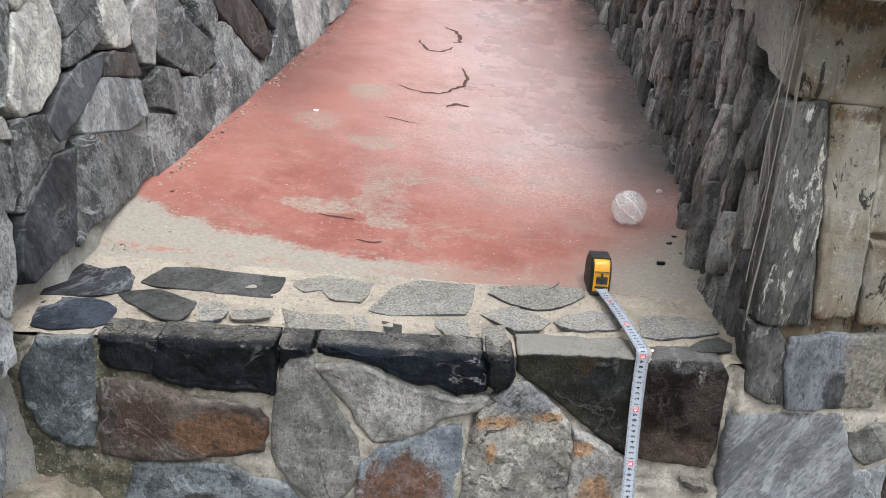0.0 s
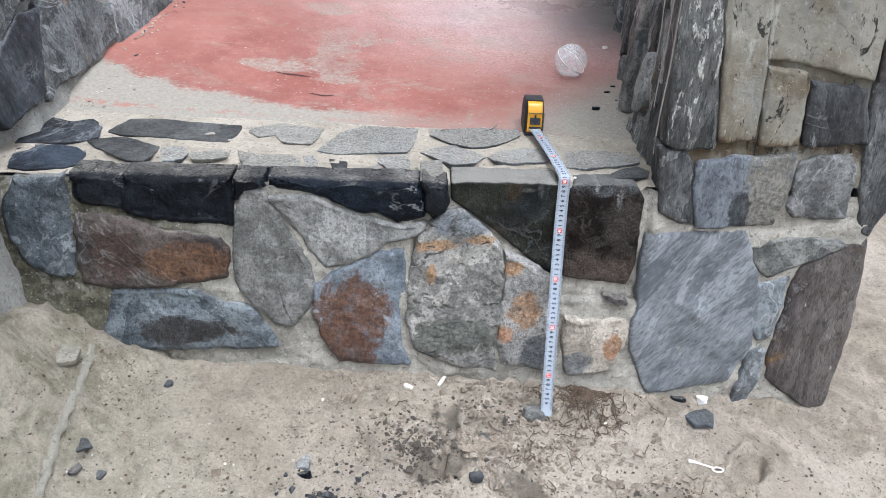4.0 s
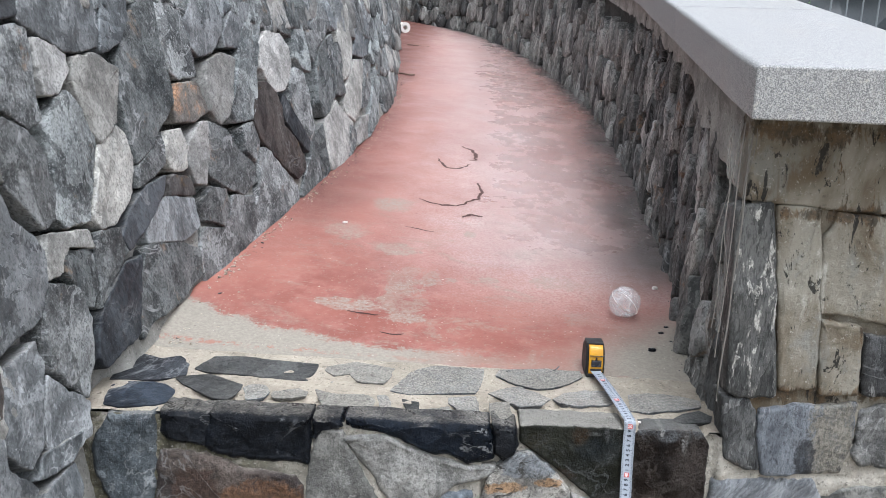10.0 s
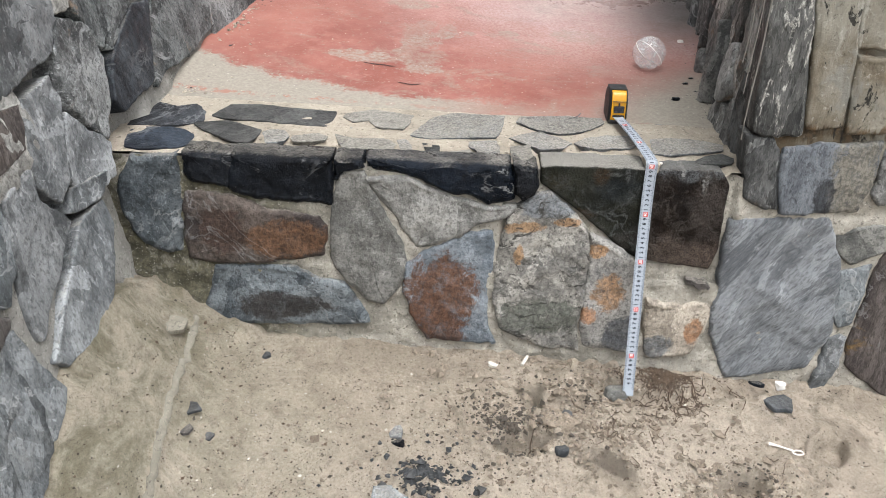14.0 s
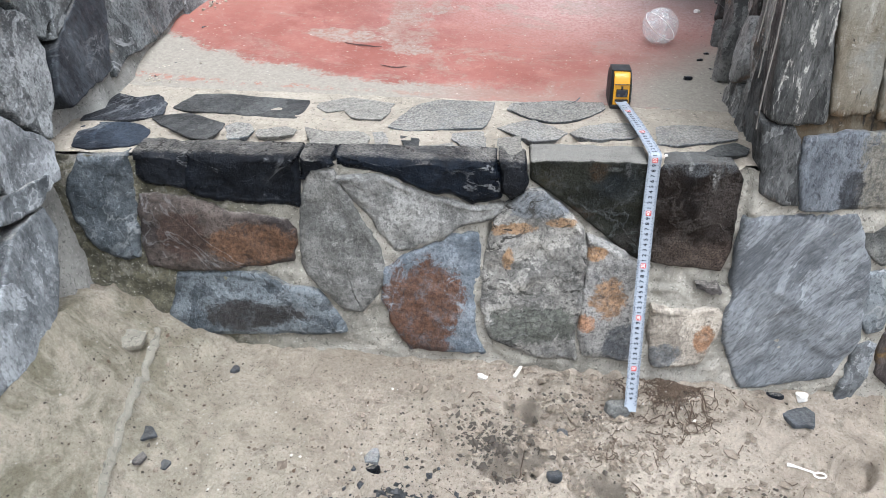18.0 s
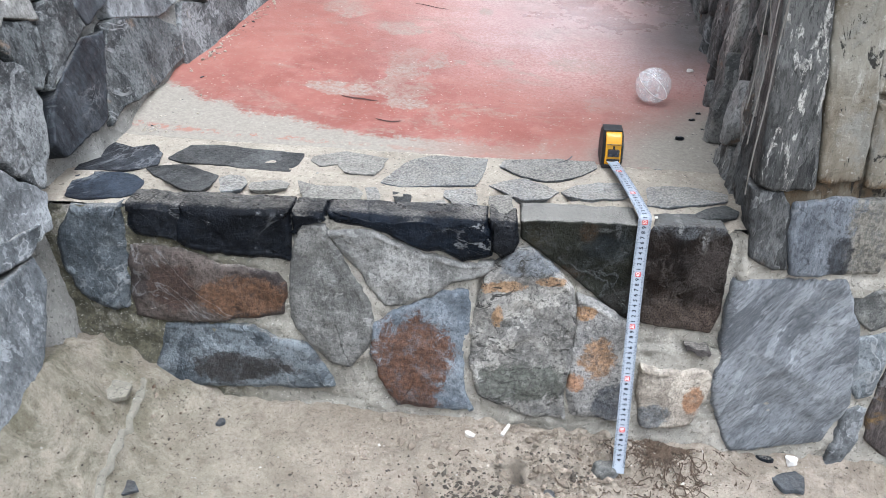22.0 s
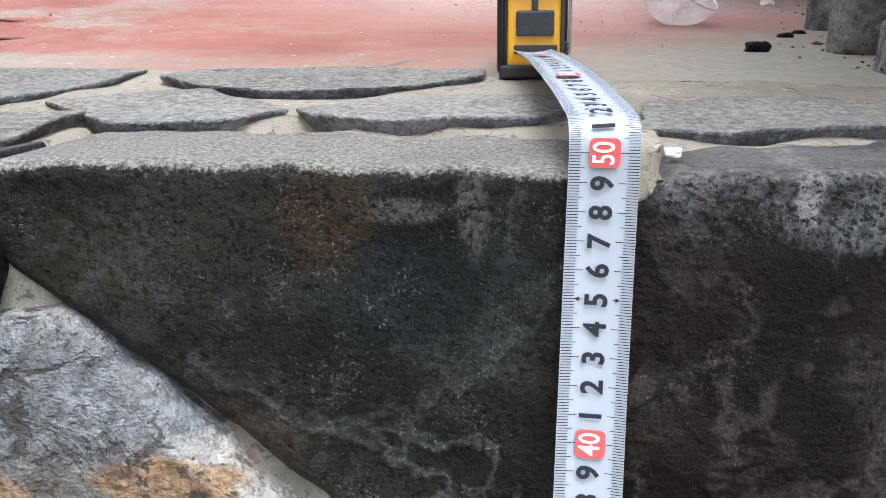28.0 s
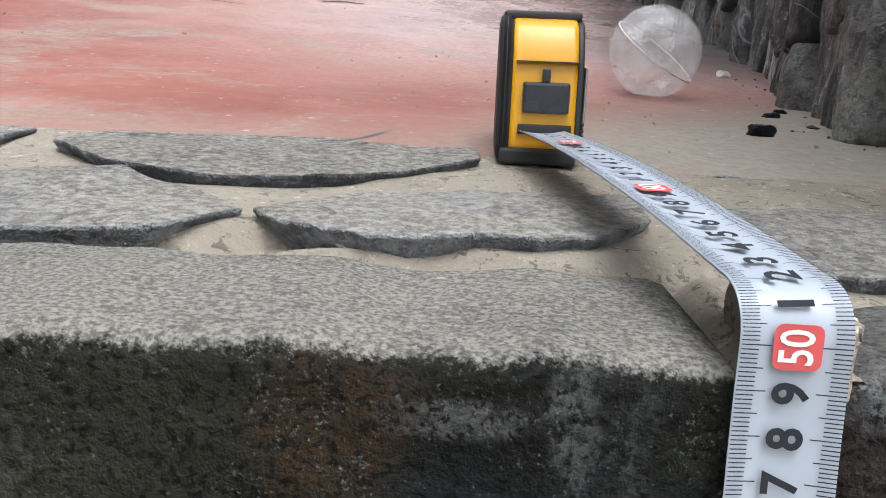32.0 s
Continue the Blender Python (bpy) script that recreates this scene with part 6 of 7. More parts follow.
verts, faces = [], []
for mm in range(26, 742):
    t = mm / 1000
    long_mark = 0.0064 if mm % 10 == 0 else 0.0052 if mm % 5 == 0 else 0.0038
    wide = 0.00013
    for side in (-1, 1):
        quad = []
        for s, d in ((HALF * 0.985, -wide), (HALF * 0.985, wide), (HALF * 0.985 - long_mark, wide), (HALF * 0.985 - long_mark, -wide)):
            quad.append(inv @ (crown(side * s / HALF, t + d) + blade_at(t)[3] * 0.0005))
        i = len(verts)
        verts += quad
        faces.append((i, i + 1, i + 2, i + 3))
tick = mesh_object("scale_marking", verts, faces, M_INK, blade, "fine black millimetre marks")
tagged(tick, kind="stuff")

digit_mesh = {}


def digit(text, material):
    if text not in digit_mesh:
        cu = bpy.data.curves.new("number", "FONT")
        cu.body, cu.align_x, cu.align_y, cu.size, cu.offset = text, "CENTER", "CENTER", 0.0106, 0.00012 if len(text) > 1 else 0.0003
        cu.resolution_u = 3
        ob = new("number", cu)
        me = bpy.data.meshes.new_from_object(ob.evaluated_get(bpy.context.evaluated_depsgraph_get()))
        bpy.data.objects.remove(ob)
        me.materials.clear()
        me.materials.append(material)
        digit_mesh[text] = me
    return digit_mesh[text]


def on_blade(t, lift):
    """A matrix whose x runs along the blade towards the case and whose z stands out of it."""
    p, way, across, out = blade_at(t)
    flat = min(1.0, abs(t - BEND_MARK) / 0.05)
    p = p + out * (lift - 0.00034 * flat)
    m = Matrix((way, -across, out)).transposed().to_4x4()
    m.translation = p
    return inv @ m


badge_mesh = bpy.data.meshes.new("red_badge")
rim = [Vector((sx * 0.0031 + 0.0019 * math.cos(radians(a)), sy * 0.0033 + 0.0019 * math.sin(radians(a)), 0)) for sx, sy, start in ((1, 1, 0), (-1, 1, 90), (-1, -1, 180), (1, -1, 270)) for a in (start, start + 30, start + 60, start + 90)]
badge_mesh.from_pydata(rim, [], [tuple(range(16))])
badge_mesh.materials.append(M_RED)
for cm in range(4, 74):
    ten = cm % 10 == 0
    ob = new("number", digit(str(cm) if ten else str(cm % 10), M_WHITE if ten else M_INK))
    ob.parent = blade
    ob.matrix_local = on_blade(cm / 100, 0.0013) @ Matrix.Diagonal((0.76 if ten else 0.96, 0.98 if ten else 1.0, 1, 1))
    if ten:
        b = new("red_badge", badge_mesh)
        b.parent = blade
        b.matrix_local = on_blade(cm / 100, 0.0011)
for mark in (0.45, 0.25, 0.65):
    for side in (-1, 1):
        p = on_blade(mark, 0.0007)
        mesh_object("arrow_mark", [p @ Vector((0, side * 0.0078, 0)), p @ Vector((0.0009, side * 0.0062, 0)), p @ Vector((-0.0009, side * 0.0062, 0))], [(0, 1, 2)], M_INK, blade)


def case_outline(grow=0.0):
    """The side of the case: flat base, mouth in front, rounded top."""
    base = ((0.0, 0.0), (0.070, 0.0), (0.075, 0.02), (0.074, 0.056), (0.060, 0.077), (0.030, 0.080), (0.011, 0.075), (0.002, 0.054), (-0.001, 0.016))
    pts = [Vector(p) for p in base]
    for f in (0.2, 0.25):
        pts = [q for a, b in zip(pts, pts[1:] + pts[:1]) for q in (a.lerp(b, f), a.lerp(b, 1 - f))]
    mid = Vector((0.036, 0.040))
    return [p + (p - mid).normalized() * grow for p in pts]


CASE_AT = Vector((0.0, -0.002, 0.0075))
CASE_TURN = Matrix.Rotation(radians(-1.0), 4, "Z")


def prism(x0, x1, outline, bevel=0.003):
    bm = bmesh.new()
    a = [bm.verts.new((x0, p.x, p.y)) for p in outline]
    b = [bm.verts.new((x1, p.x, p.y)) for p in outline]
    n = len(outline)
    for i in range(n):
        bm.faces.new((a[i], a[(i + 1) % n], b[(i + 1) % n], b[i]))
    bm.faces.new(a[::-1])
    bm.faces.new(b)
    bmesh.ops.recalc_face_normals(bm, faces=bm.faces)
    if bevel:
        rim = [e for e in bm.edges if abs(e.verts[0].co.x - e.verts[1].co.x) < 1e-6]
        bmesh.ops.bevel(bm, geom=rim, offset=bevel, segments=3, profile=0.6, affect="EDGES")
    bmesh.ops.transform(bm, matrix=Matrix.Translation(CASE_AT) @ CASE_TURN @ Matrix.Diagonal((1, 1, 0.93, 1)), verts=bm.verts)
    return bm


def case_box(x0, x1, y0, y1, z0, z1, bevel):
    bm = box(bmesh.new(), x0, x1, y0, y1, z0, z1, bevel)
    bmesh.ops.transform(bm, matrix=Matrix.Translation(CASE_AT) @ CASE_TURN @ Matrix.Diagonal((1, 1, 0.93, 1)), verts=bm.verts)
    return bm


part("case", prism(-0.016, 0.0175, case_outline()), M_YELLOW, tape, "moulded yellow plastic case", True)
part("rubber_grip", prism(-0.0225, -0.0150, case_outline(0.0015), 0.0055), M_RUBBER, tape, "thick black rubber side grip", True)
part("side_plate", prism(0.017, 0.0205, case_outline(-0.001), 0.0015), M_RUBBER, tape, "black side plate", True)
part("top_bumper", case_box(-0.0205, 0.0195, 0.020, 0.060, 0.0770, 0.0815, 0.0015), M_RUBBER, tape, "black rubber bumper over the top")
part("lock_button", case_box(-0.010, 0.0135, -0.0045, 0.006, 0.027, 0.0435, 0.0016), M_LABEL, tape, "black ribbed lock button")
part("button_stem", case_box(-0.0005, 0.0035, -0.0025, 0.006, 0.0435, 0.0505, 0.0008), M_LABEL, tape)
part("mouth", case_box(-0.0115, 0.0155, -0.0025, 0.006, 0.0155, 0.021, 0.0008), M_RUBBER, tape, "dark slot that the blade runs out of")
part("seam", case_box(-0.0138, 0.0178, -0.0012, 0.03, 0.054, 0.0546, 0.0002), M_LABEL, tape)
clip = part("belt_clip", case_box(0.022, 0.0235, 0.012, 0.058, 0.014, 0.052, 0.0005), M_STEEL, tape, "bent steel belt clip")
for z in (0.010, 0.0135, 0.017, 0.0205):
    part("grip_rib", case_box(0.0195, 0.0225, 0.004, 0.016, z, z + 0.0018, 0.0006), M_RUBBER, tape)
part("foot", case_box(-0.0205, 0.0185, -0.003, 0.012, -0.001, 0.008, 0.002), M_RUBBER, tape, "black rubber foot under the mouth")


# ---- the clear plastic capsule ----
def ring_mesh(profile, n, m):
    """A surface of revolution round the local y axis: profile of (y, radius)."""
    verts, faces = [], []
    for y, r in profile:
        for i in range(n):
            a = 2 * math.pi * i / n
            verts.append(m @ Vector((r * math.cos(a), y, r * math.sin(a))))
    for j in range(len(profile) - 1):
        for i in range(n):
            k = (i + 1) % n
            faces.append((j * n + i, j * n + k, (j + 1) * n + k, (j + 1) * n + i))
    return verts, faces


ball = thing("capsule_ball", "clear plastic capsule ball lying on the ramp", "plastic capsule", at=(0.107, 0.665, ramp_z(0.107, 0.665) + 0.045))
seam_turn = Matrix.Rotation(radians(-28), 4, "Z") @ Matrix.Rotation(radians(38), 4, "Y") @ Matrix.Rotation(radians(90), 4, "X")
for side in (-1, 1):
    shell = [(side * 0.045 * math.sin(a), 0.045 * math.cos(a)) for a in steps(0.03, math.pi / 2 - 0.01, 14)]
    shell += [(side * 0.0441 * math.sin(a), 0.0441 * math.cos(a)) for a in steps(math.pi / 2 - 0.01, 0.03, 14)]
    mesh_object("half_shell", *ring_mesh(shell + shell[:1], 48, seam_turn), M_CLEAR, ball, smooth=True)
mesh_object("seam", *ring_mesh(((-0.0008, 0.0448), (-0.0008, 0.0455), (0.0008, 0.0455), (0.0008, 0.0448), (-0.0008, 0.0448)), 48, seam_turn), M_WHITE, ball, "pale seam ring round the capsule")


# ---- stones, chips and litter on the sand and the ramp ----
def lump(name, label, category, x, y, z, sx, sy, sz, material, seed, turn=0.0, sharp=0.25, group=""):
    bm = bmesh.new()
    bmesh.ops.create_icosphere(bm, subdivisions=3, radius=1.0)
    rnd = random.Random(seed)
    off = Vector((seed * 3.1, seed * 1.3, seed * 0.7))
    for v in bm.verts:
        d = 1 + sharp * noise.noise(v.co * 1.3 + off) + 0.4 * sharp * noise.noise(v.co * 3.1 + off)
        v.co = Vector((max(-0.92, min(0.9, v.co.x * d)) * sx, max(-0.9, min(0.92, v.co.y * d)) * sy, max(-0.8, min(0.78, v.co.z * d)) * sz))
    me = bpy.data.meshes.new(name)
    bm.to_mesh(me)
    bm.free()
    me.polygons.foreach_set("use_smooth", [True] * len(me.polygons))
    me.materials.append(material)
    ob = new(name, me)
    ob.matrix_world = pose(x, y, z, rnd.uniform(-8, 8), rnd.uniform(-8, 8), turn)
    return tagged(ob, label, category, group)


def on_sand(name, label, category, x, y, sx, sy, sz, material, seed, turn=0.0, sharp=0.25, group=""):
    return lump(name, label, category, x, y, sand_z(x, y) + sz * 0.25, sx, sy, sz, material, seed, turn, sharp, group)


on_sand("pebble", "dark rounded stone weighing down the end of the tape", "pebble", -0.033, -0.132, 0.028, 0.021, 0.021, M_GREYDARK, 3, 10, 0.2)
chips = "slate chips on the sand"


def chip(name, label, category, x, y, sx, sy, sz, material, seed, turn=0.0, sharp=0.5, group=""):
    """A flat splinter of slate: an uneven outline, chipped edges."""
    rnd = random.Random(seed)
    n = rnd.randint(5, 8)
    ring = [(sx * rnd.uniform(0.55, 1.05) * math.cos(6.283 * (k + rnd.uniform(-0.3, 0.3)) / n), sy * rnd.uniform(0.55, 1.05) * math.sin(6.283 * (k + rnd.uniform(-0.3, 0.3)) / n)) for k in range(n)]
    sz *= 0.6
    ob = stone(ring, lambda u, v, h: Vector((u, v, h)), sz * 0.8, sz, material, None, fine=1, relief=sz * 0.4, rough=sz * 0.25, bevel=sz * 0.25, seed=seed, ragged=0.0015, name=name, slope=0.2)
    ob.data.polygons.foreach_set("use_smooth", [False] * len(ob.data.polygons))
    ob.matrix_world = pose(x, y, sand_z(x, y) + sz * 0.1, rnd.uniform(-4, 4), rnd.uniform(-4, 4), turn)
    return tagged(ob, label, category, group)


chip("slate_chip", "flat blue-black slate chip on the sand", "slate chip", 0.341, -0.085, 0.046, 0.040, 0.008, M_CHIP, 5, 20, 0.5, chips)
chip("slate_chip", "flat dark slate chip on mossy sand", "slate chip", -0.886, -0.356, 0.032, 0.022, 0.005, M_CHIP, 6, -20, 0.6, chips)
chip("slate_chip", "small brown slate chip on the sand", "slate chip", -0.883, -0.406, 0.016, 0.026, 0.005, M_DKBROWN, 7, 10, 0.5, chips)
chip("slate_chip", "small dark slate chip on the sand", "slate chip", -0.846, -0.392, 0.016, 0.020, 0.005, M_CHIP, 8, 50, 0.5, chips)
chip("slate_chip", "pale blue flat slate chip lying on the sand", "slate chip", -0.502, -0.292, 0.020, 0.032, 0.008, M_BLUE, 9, 0, 0.4, chips)
chip("slate_chip", "dark block-shaped slate chip on the sand", "slate chip", -0.495, -0.335, 0.022, 0.011, 0.014, M_BLACK, 10, 8, 0.3, chips)
chip("slate_chip", "large blue-grey slate chip half buried in sand", "slate chip", -0.488, -0.447, 0.055, 0.036, 0.014, M_BLUE, 12, 15, 0.4, chips)
chip("slate_chip", "small dark stone against the foot of the step", "slate chip", -0.79, -0.145, 0.014, 0.011, 0.010, M_CHIP, 13, 30, 0.4, chips)
chip("slate_chip", "black slate chip beside the pier", "slate chip", 0.305, -0.03, 0.024, 0.012, 0.010, M_BLACK, 14, -10, 0.5, chips)
on_sand("pebble", "small round grey pebble on the sand", "pebble", -0.147, -0.205, 0.013, 0.012, 0.011, M_CHIP, 15, 0, 0.2)
on_sand("pebble", "small dark pebble on trampled sand", "pebble", -0.165, -0.30, 0.016, 0.013, 0.012, M_CHIP, 16, 0, 0.2)
patch = stone(((-0.034, -0.018), (0.004, -0.026), (0.03, -0.02), (0.036, 0.014), (0.008, 0.024), (-0.028, 0.02)), lambda u, v, h: Vector((u, v, h)), 0.003, 0.006, M_CONCRETE, None, fine=1, relief=0.001, rough=0.0008, bevel=0.001, seed=17, ragged=0.002, name="concrete_patch", slope=0.02)
patch.data.polygons.foreach_set("use_smooth", [False] * len(patch.data.polygons))
patch.matrix_world = pose(-0.97, -0.2, sand_z(-0.97, -0.2) + 0.001, 9, 4, 10)
tagged(patch, "pale flat piece of concrete on mossy sand", "concrete")
on_sand("shell", "white shell fragment at the foot of the pier", "shell", 0.361, -0.028, 0.015, 0.012, 0.012, M_WHITE, 18, 20, 0.5)
on_sand("shell", "curved white shell fragment on the sand", "shell", -0.304, -0.082, 0.013, 0.007, 0.005, M_SHELL, 19, -25, 0.6)

stick = box(bmesh.new(), -0.020, 0.020, -0.0035, 0.0035, -0.003, 0.003, 0.0015)
ob = mesh_object("white_stub", [v.co.copy() for v in stick.verts], [[v.index for v in f.verts] for f in stick.faces] if not stick.verts.index_update() else [], M_SHELL)
stick.free()
ob.matrix_world = pose(-0.231, -0.068, sand_z(-0.231, -0.068) + 0.006, 4, 3, 68)
tagged(ob, "short white paper stub on the sand", "litter")

pick = thing("floss_pick", "white plastic floss pick lying on the sand", "litter", at=(0.32, -0.205, sand_z(0.32, -0.205) + 0.004))


mesh_object("handle", *tube([Vector((-0.028 + 0.045 * f, 0.014 - 0.02 * f, 0.001 * math.sin(f * 3))) for f in steps(0, 1, 6)], [0.004, 0.0032, 0.002, 0.0018, 0.0018, 0.002, 0.002]), M_WHITE, pick)
mesh_object("loop", *tube([Vector((0.026 + 0.011 * math.cos(a), -0.0115 + 0.007 * math.sin(a), 0)) for a in steps(0, 2 * math.pi, 16)], 0.0017), M_WHITE, pick)

for x, y, s, m, what in ((0.139, 0.434, 0.007, M_BLACK, "black pebble on the sandy tread"), (0.248, 0.907, 0.006, M_WHITE, "small white shell bit on the ramp"), (0.026, 0.030, 0.0022, M_WHITE, "tiny white shell bit beside the tape"), (0.19, 0.56, 0.005, M_BLACK, "small black crumb on the sandy ramp"), (0.215, 0.61, 0.0045, M_BLACK, "small black crumb on the sandy ramp"), (-0.77, 1.25, 0.006, M_WHITE, "pale crumb on the red ramp"), (0.21, 0.36, 0.004, M_BLACK, "small black crumb on the tread")):
    lump("crumb", what, "pebble", x, y, ramp_z(x, y) + (0.0025 if x == 0.026 else s * 0.25), s * 1.6, s, s, m, int(x * 1000) % 97 + 30, 20, 0.5)


def scatter(name, label, category, number, place, size, material, seed, z_of, sharp=True):
    """Countless small bits, each a squashed octahedron, as one thing."""
    rnd = random.Random(seed)
    verts, faces = [], []
    for _ in range(number):
        x, y = place(rnd)
        s = rnd.uniform(*size) * (0.6 + rnd.random() ** 3 * 1.4)
        m = Matrix.Translation((x, y, z_of(x, y) + s * 0.15)) @ Euler((rnd.uniform(-0.5, 0.5), rnd.uniform(-0.5, 0.5), rnd.uniform(0, 6.3))).to_matrix().to_4x4()
        i = len(verts)
        f = [rnd.uniform(0.6, 1.2) for _ in range(6)]
        for k, v in enumerate(((1, 0, 0), (0, 0.7, 0), (-1, 0, 0), (0, -0.7, 0), (0, 0, 0.5), (0, 0, -0.5))):
            verts.append(m @ (Vector(v) * s * f[k]))
        faces += [(i, i + 1, i + 4), (i + 1, i + 2, i + 4), (i + 2, i + 3, i + 4), (i + 3, i, i + 4), (i + 1, i, i + 5), (i + 2, i + 1, i + 5), (i + 3, i + 2, i + 5), (i, i + 3, i + 5)]
    ob = mesh_object(name, verts, faces, material)
    return tagged(ob, label, category, kind="stuff")


def blob(cx, cy, r):
    def pick_place(rnd):
        a, d = rnd.uniform(0, 6.3), abs(rnd.gauss(0, r))
        x, y = cx + d * math.cos(a), cy + d * math.sin(a) * 0.7
        return x, min(y, face_y(x, 0.0) - 0.012)
    return pick_place


def anywhere(rnd):
    x = rnd.uniform(-1.0, 1.1)
    return x, rnd.uniform(-0.9, face_y(x, 0) - 0.01)


def crumbly(rnd):
    """Thick beside the left wall and in the trampled middle, thin elsewhere."""
    while True:
        x, y = anywhere(rnd)
        if noise.noise(Vector((x * 5, y * 5, 2))) + 0.5 * noise.noise(Vector((x * 17, y * 17, 5))) + (0.25 if x < -0.5 else 0.0) > rnd.uniform(-0.5, 0.6):
            return x, y


scatter("dark_grit", "dark slate grit strewn over the sand", "grit", 2600, crumbly, (0.001, 0.0036), M_WEED, 41, sand_z)
scatter("dark_grit", "dark slate rubble trampled into the sand", "grit", 420, blob(-0.43, -0.40, 0.06), (0.002, 0.010), M_CHIP, 42, sand_z)
scatter("dark_grit", "dark crumbs round a heel mark in the sand", "grit", 700, blob(-0.27, -0.24, 0.085), (0.0016, 0.007), M_WEED, 50, sand_z)
scatter("shell_grit", "pale shell grit strewn over the sand", "grit", 1500, crumbly, (0.0008, 0.0026), M_SHELL, 43, sand_z)
scatter("shell_grit", "broken shell at the end of the tape", "grit", 120, blob(0.07, -0.08, 0.06), (0.0016, 0.004), M_SHELL, 44, sand_z)
scatter("sand_clods", "clods of damp trampled sand", "sand clods", 1400, blob(-0.15, -0.22, 0.22), (0.003, 0.011), M_CLOD, 45, sand_z)
scatter("sand_clods", "clods of damp sand in a footprint", "sand clods", 600, blob(0.18, -0.34, 0.10), (0.003, 0.011), M_CLOD, 46, sand_z)
scatter("brown_grit", "brown weed crumbs at the foot of the step", "grit", 1100, blob(0.07, -0.075, 0.08), (0.0012, 0.004), M_TWIG, 47, sand_z)
scatter("brown_grit", "brown weed crumbs strewn over the sand", "grit", 2000, crumbly, (0.001, 0.004), M_TWIG, 54, sand_z)
scatter("brown_grit", "brown weed crumbs in a footprint", "grit", 220, blob(0.2, -0.33, 0.06), (0.001, 0.003), M_TWIG, 55, sand_z)
scatter("sand_clods", "small clods and crumbs of sand", "sand clods", 1200, crumbly, (0.0015, 0.005), M_CLOD, 56, sand_z)
scatter("dark_grit", "damp dark crumbs in a footprint", "grit", 420, blob(0.21, -0.33, 0.085), (0.0012, 0.006), M_WEED, 60, sand_z)
scatter("dark_grit", "damp dark crumbs below the tape", "grit", 300, blob(-0.10, -0.15, 0.08), (0.0012, 0.005), M_WEED, 61, sand_z)
scatter("ramp_grit", "sand grains strewn over the tread and ramp", "grit", 900, lambda r: (r.uniform(-1.0, 0.22), 0.06 + 0.9 * r.random() ** 2), (0.0006, 0.002), M_SANDFILL, 48, lambda x, y: ramp_z(x, y) - (0.005 if y < 0.3 else 0))
scatter("ramp_crumbs", "pale crumbs on the red ramp", "grit", 60, lambda r: (r.uniform(-0.9, 0.2), r.uniform(0.5, 4.5)), (0.002, 0.006), M_SANDFILL, 49, ramp_z)


def beside_left(rnd):
    y = 0.28 + 4.2 * rnd.random() ** 1.6
    return left_x(y, ramp_z(-0.9, y)) + 0.012 + abs(rnd.gauss(0, 0.02 if y > 0.6 else 0.035)), y


def beside_right(rnd):
    y = 0.3 + 1.6 * rnd.random() ** 1.5
    return curve_value(y, RIGHT_LINE) - 0.01 - abs(rnd.gauss(0, 0.02)), y


scatter("wall_foot_crumbs", "pale sand and mortar crumbs along the wall's foot", "grit", 700, beside_left, (0.0015, 0.006), M_SANDFILL, 57, ramp_z)
scatter("wall_foot_crumbs", "dark crumbs along the wall's foot", "grit", 160, beside_left, (0.0015, 0.005), M_CHIP, 58, ramp_z)
scatter("wall_foot_crumbs", "dark crumbs on the sand beside the pier", "grit", 60, beside_right, (0.0012, 0.004), M_CHIP, 59, ramp_z)


def twigs(name, label, number, place, length, seed):
    rnd = random.Random(seed)
    verts, faces = [], []
    for _ in range(number):
        x, y = place(rnd)
        a, n = rnd.uniform(0, 6.3), 5
        pts, step_len = [], rnd.uniform(*length) / n
        for i in range(n + 1):
            pts.append(Vector((x, y, sand_z(x, min(y, -0.01)) + 0.003 + 0.006 * rnd.random())))
            a += rnd.uniform(-0.9, 0.9)
            x, y = x + step_len * math.cos(a), min(y + step_len * math.sin(a), face_y(x, 0) - 0.012)
        v, f = tube(pts, rnd.uniform(0.0005, 0.0012), 5)
        faces += [tuple(i + len(verts) for i in q) for q in f]
        verts += v
    return tagged(mesh_object(name, verts, faces, M_TWIG), label, "twigs", kind="stuff")


twigs("twigs", "tangle of dry brown weed beside the tape's end", 240, blob(0.08, -0.085, 0.06), (0.010, 0.045), 51)
twigs("twigs", "dry twigs strewn over the sand", 70, blob(-0.02, -0.22, 0.22), (0.008, 0.04), 52)

# a buried straight edge of concrete in the sand beside the left wall
def kerb_point(f, o):
    x, y = -0.942 + 0.05 * f, -0.135 - 0.60 * f
    w = 0.85 + 0.35 * noise.noise(Vector((f * 24, o * 60, 2)))
    return Vector((x + o * w, y, sand_z(x, y) + (-0.0005 if abs(o) < 0.012 else -0.009) + 0.004 * noise.noise(Vector((f * 30, o * 40, 4)))))


verts, faces = sheet(steps(0, 1, 130), (-0.016, -0.011, -0.004, 0.004, 0.011, 0.016), kerb_point)
tagged(mesh_object("kerb_edge", verts, faces, M_CONCRETE, smooth=True), "straight edge of buried concrete in the sand", "concrete", kind="structure")


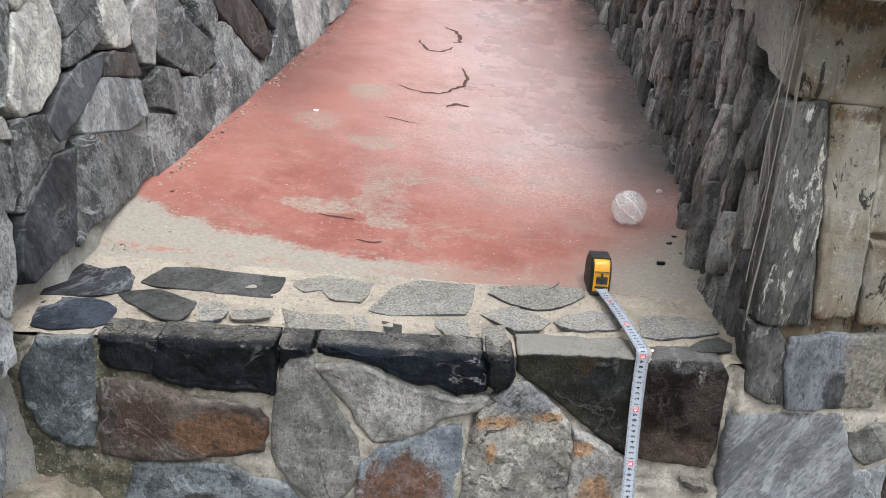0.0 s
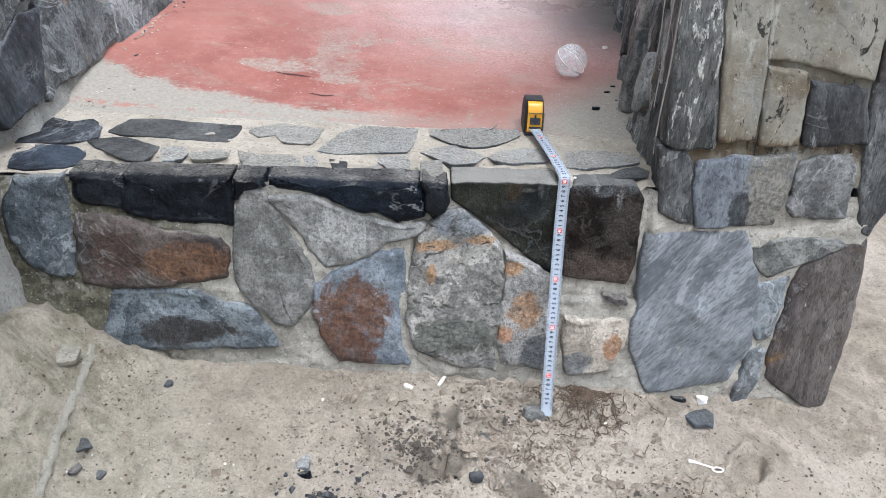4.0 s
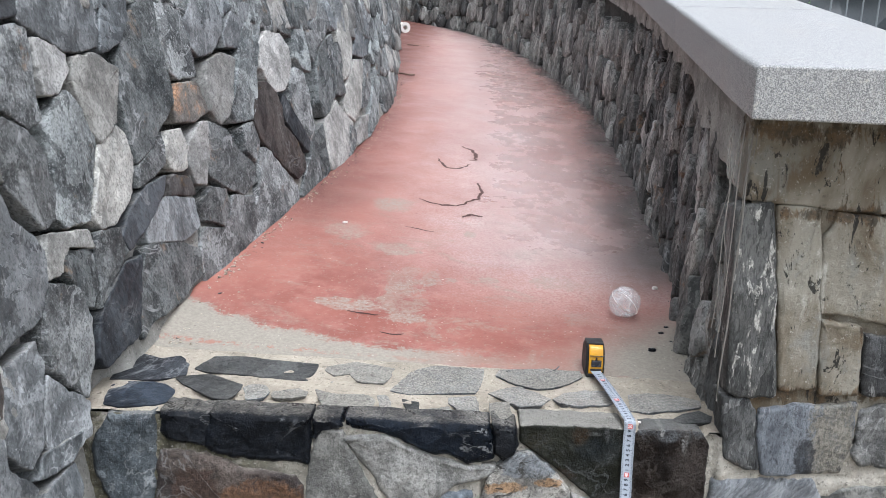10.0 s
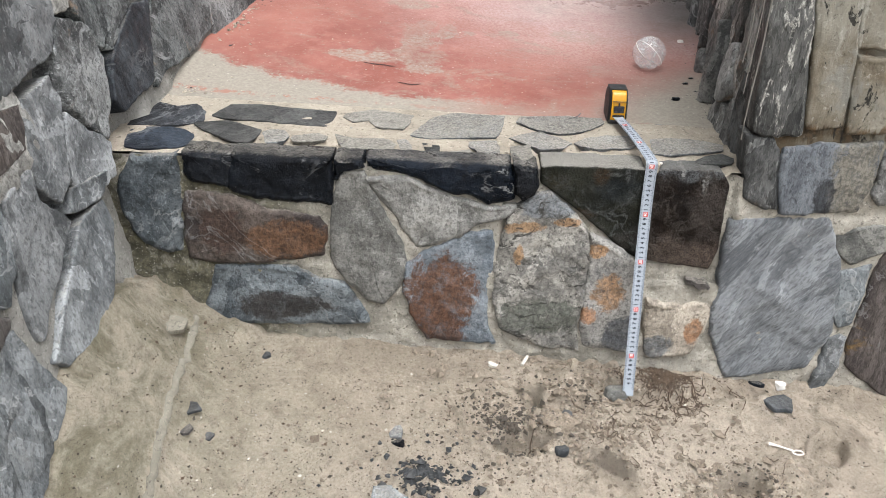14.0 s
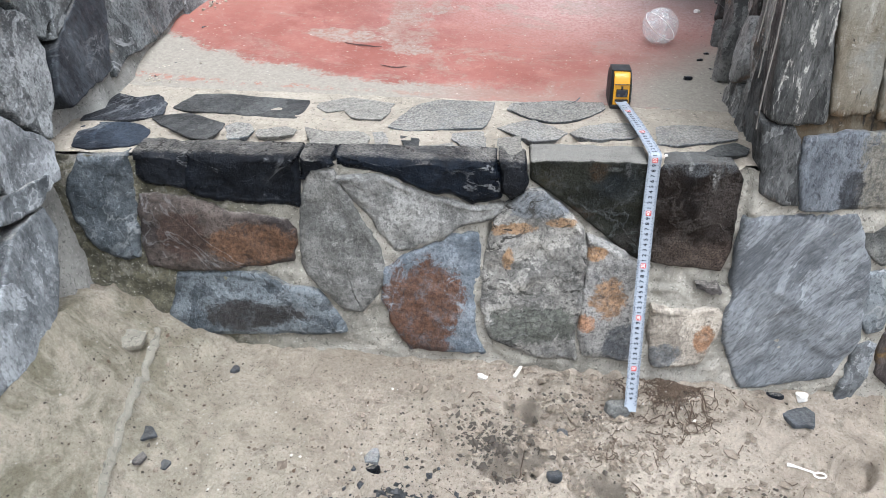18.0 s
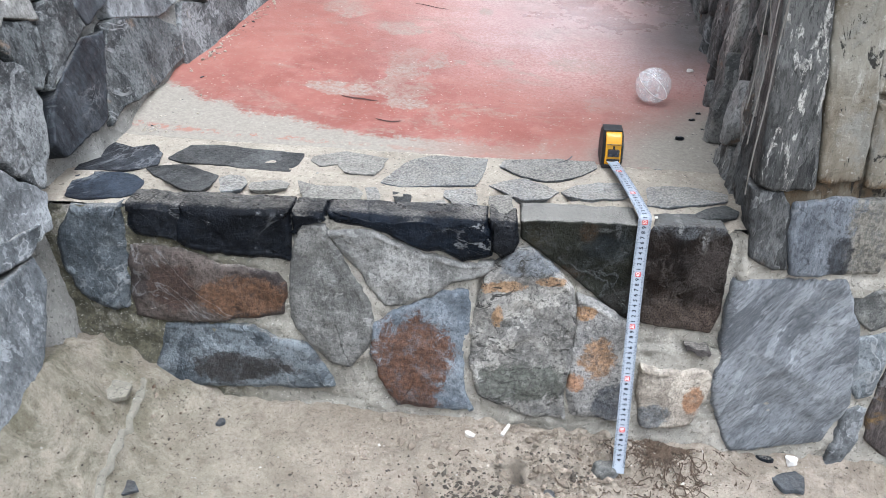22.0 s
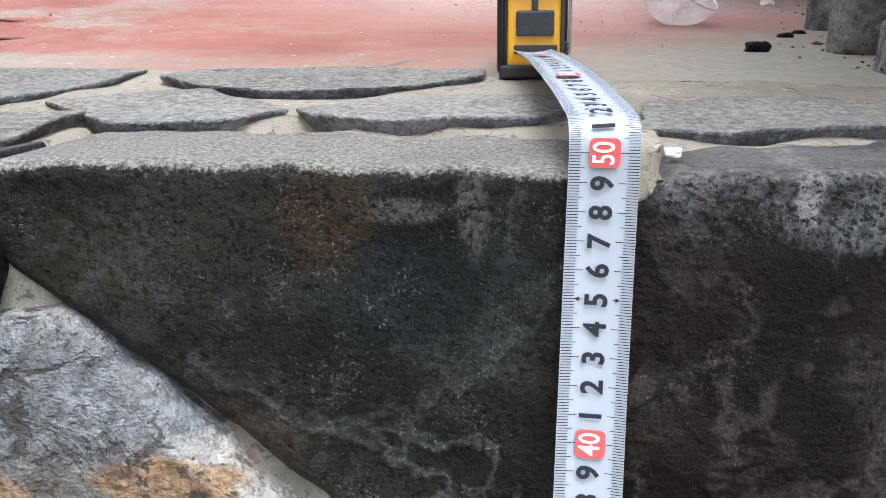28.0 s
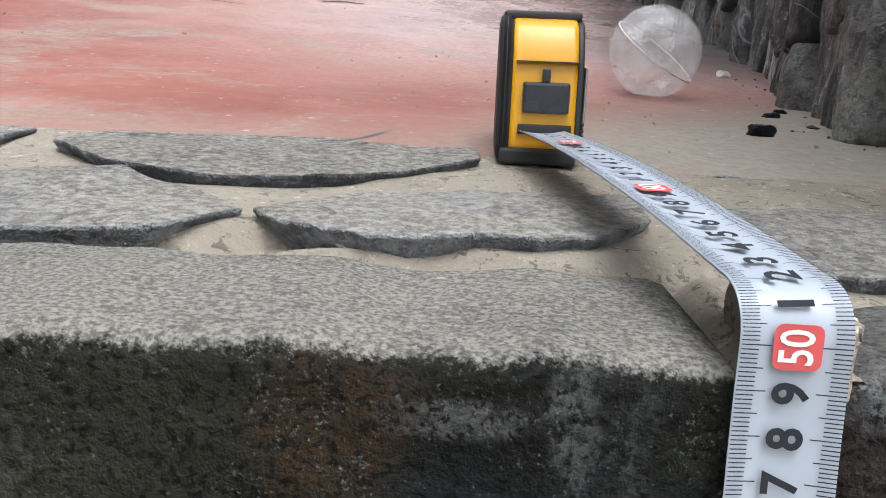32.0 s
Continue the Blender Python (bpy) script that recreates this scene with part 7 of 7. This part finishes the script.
# cracks in the ramp's paint
def crack(points, wide, parent=ramp, lift=0.0012, material=M_CRACK):
    pts = [Vector(p) for p in points]
    for _ in range(3):
        pts = [pts[0]] + [q for a, b in zip(pts, pts[1:]) for q in (a.lerp(b, 0.25), a.lerp(b, 0.75))] + [pts[-1]]
    pts = [p + Vector((noise.noise(Vector((p.x * 30, p.y * 30, 3))), noise.noise(Vector((p.x * 30, p.y * 30, 8))))) * 2.4 * wide for p in pts]
    verts, faces = [], []
    for i, p in enumerate(pts):
        way = (pts[min(i + 1, len(pts) - 1)] - pts[max(0, i - 1)]).normalized()
        w = 1.05 * wide * (0.25 + abs(math.sin(math.pi * i / (len(pts) - 1)))) * (1 + 0.8 * noise.noise(Vector((p.x * 40, p.y * 40, 1))))
        for s in (-1, 1):
            q = p + Vector((-way.y, way.x)) * w * s
            verts.append(ramp_point(q.x, q.y) + Vector((0, 0, lift)))
    faces = [(2 * i, 2 * i + 1, 2 * i + 3, 2 * i + 2) for i in range(len(pts) - 1)]
    mesh_object("crack", verts, faces, material, parent)


crack(((-0.37, 2.52), (-0.32, 2.48), (-0.30, 2.30), (-0.33, 2.27)), 0.0066)
crack(((-0.33, 2.2), (-0.36, 2.13), (-0.43, 2.10), (-0.46, 2.16), (-0.48, 2.26)), 0.0050)
crack(((-0.30, 1.90), (-0.28, 1.78), (-0.30, 1.66), (-0.35, 1.60)), 0.0055)
crack(((-0.33, 1.62), (-0.38, 1.56), (-0.45, 1.55), (-0.53, 1.61)), 0.0044)
crack(((-0.36, 1.43), (-0.33, 1.475), (-0.285, 1.45)), 0.0055)
crack(((-0.66, 0.545), (-0.62, 0.525), (-0.57, 0.53)), 0.0025)
crack(((-0.56, 0.425), (-0.53, 0.415), (-0.50, 0.42)), 0.0022)
crack(((0.10, 3.45), (0.16, 3.47), (0.21, 3.49)), 0.0077)
crack(((-0.56, 1.27), (-0.50, 1.25), (-0.45, 1.24)), 0.0022)

crack(((-0.115, 0.285), (-0.125, 0.262), (-0.15, 0.245)), 0.0014, crown_top, 0.0062, M_BAR)


# far up the ramp: a white roll against the left wall, and a few sticks
roll = mesh_object("paper_roll", *ring_mesh(((0.0, 0.024), (0.0, 0.055), (0.09, 0.055), (0.09, 0.024), (0.0, 0.024)), 28, Matrix.Identity(4)), M_WHITE, smooth=False)
roll.matrix_world = pose(-1.02, 7.3, ramp_z(-1.02, 7.3) + 0.055, 0, 0, 25)
tagged(roll, "white paper roll lying against the foot of the wall", "paper roll")
for x0, y0, x1, y1 in ((-0.93, 6.3, -0.72, 6.35), (-0.86, 4.6, -0.74, 4.5)):
    v, f = tube([Vector((x0 + (x1 - x0) * q, y0 + (y1 - y0) * q, ramp_z(x0 + (x1 - x0) * q, y0) + 0.004 + 0.002 * math.sin(q * 7))) for q in steps(0, 1, 6)], 0.005)
    tagged(mesh_object("stick", v, f, M_TWIG), "thin dry stick on the red ramp", "stick", "sticks on the ramp")
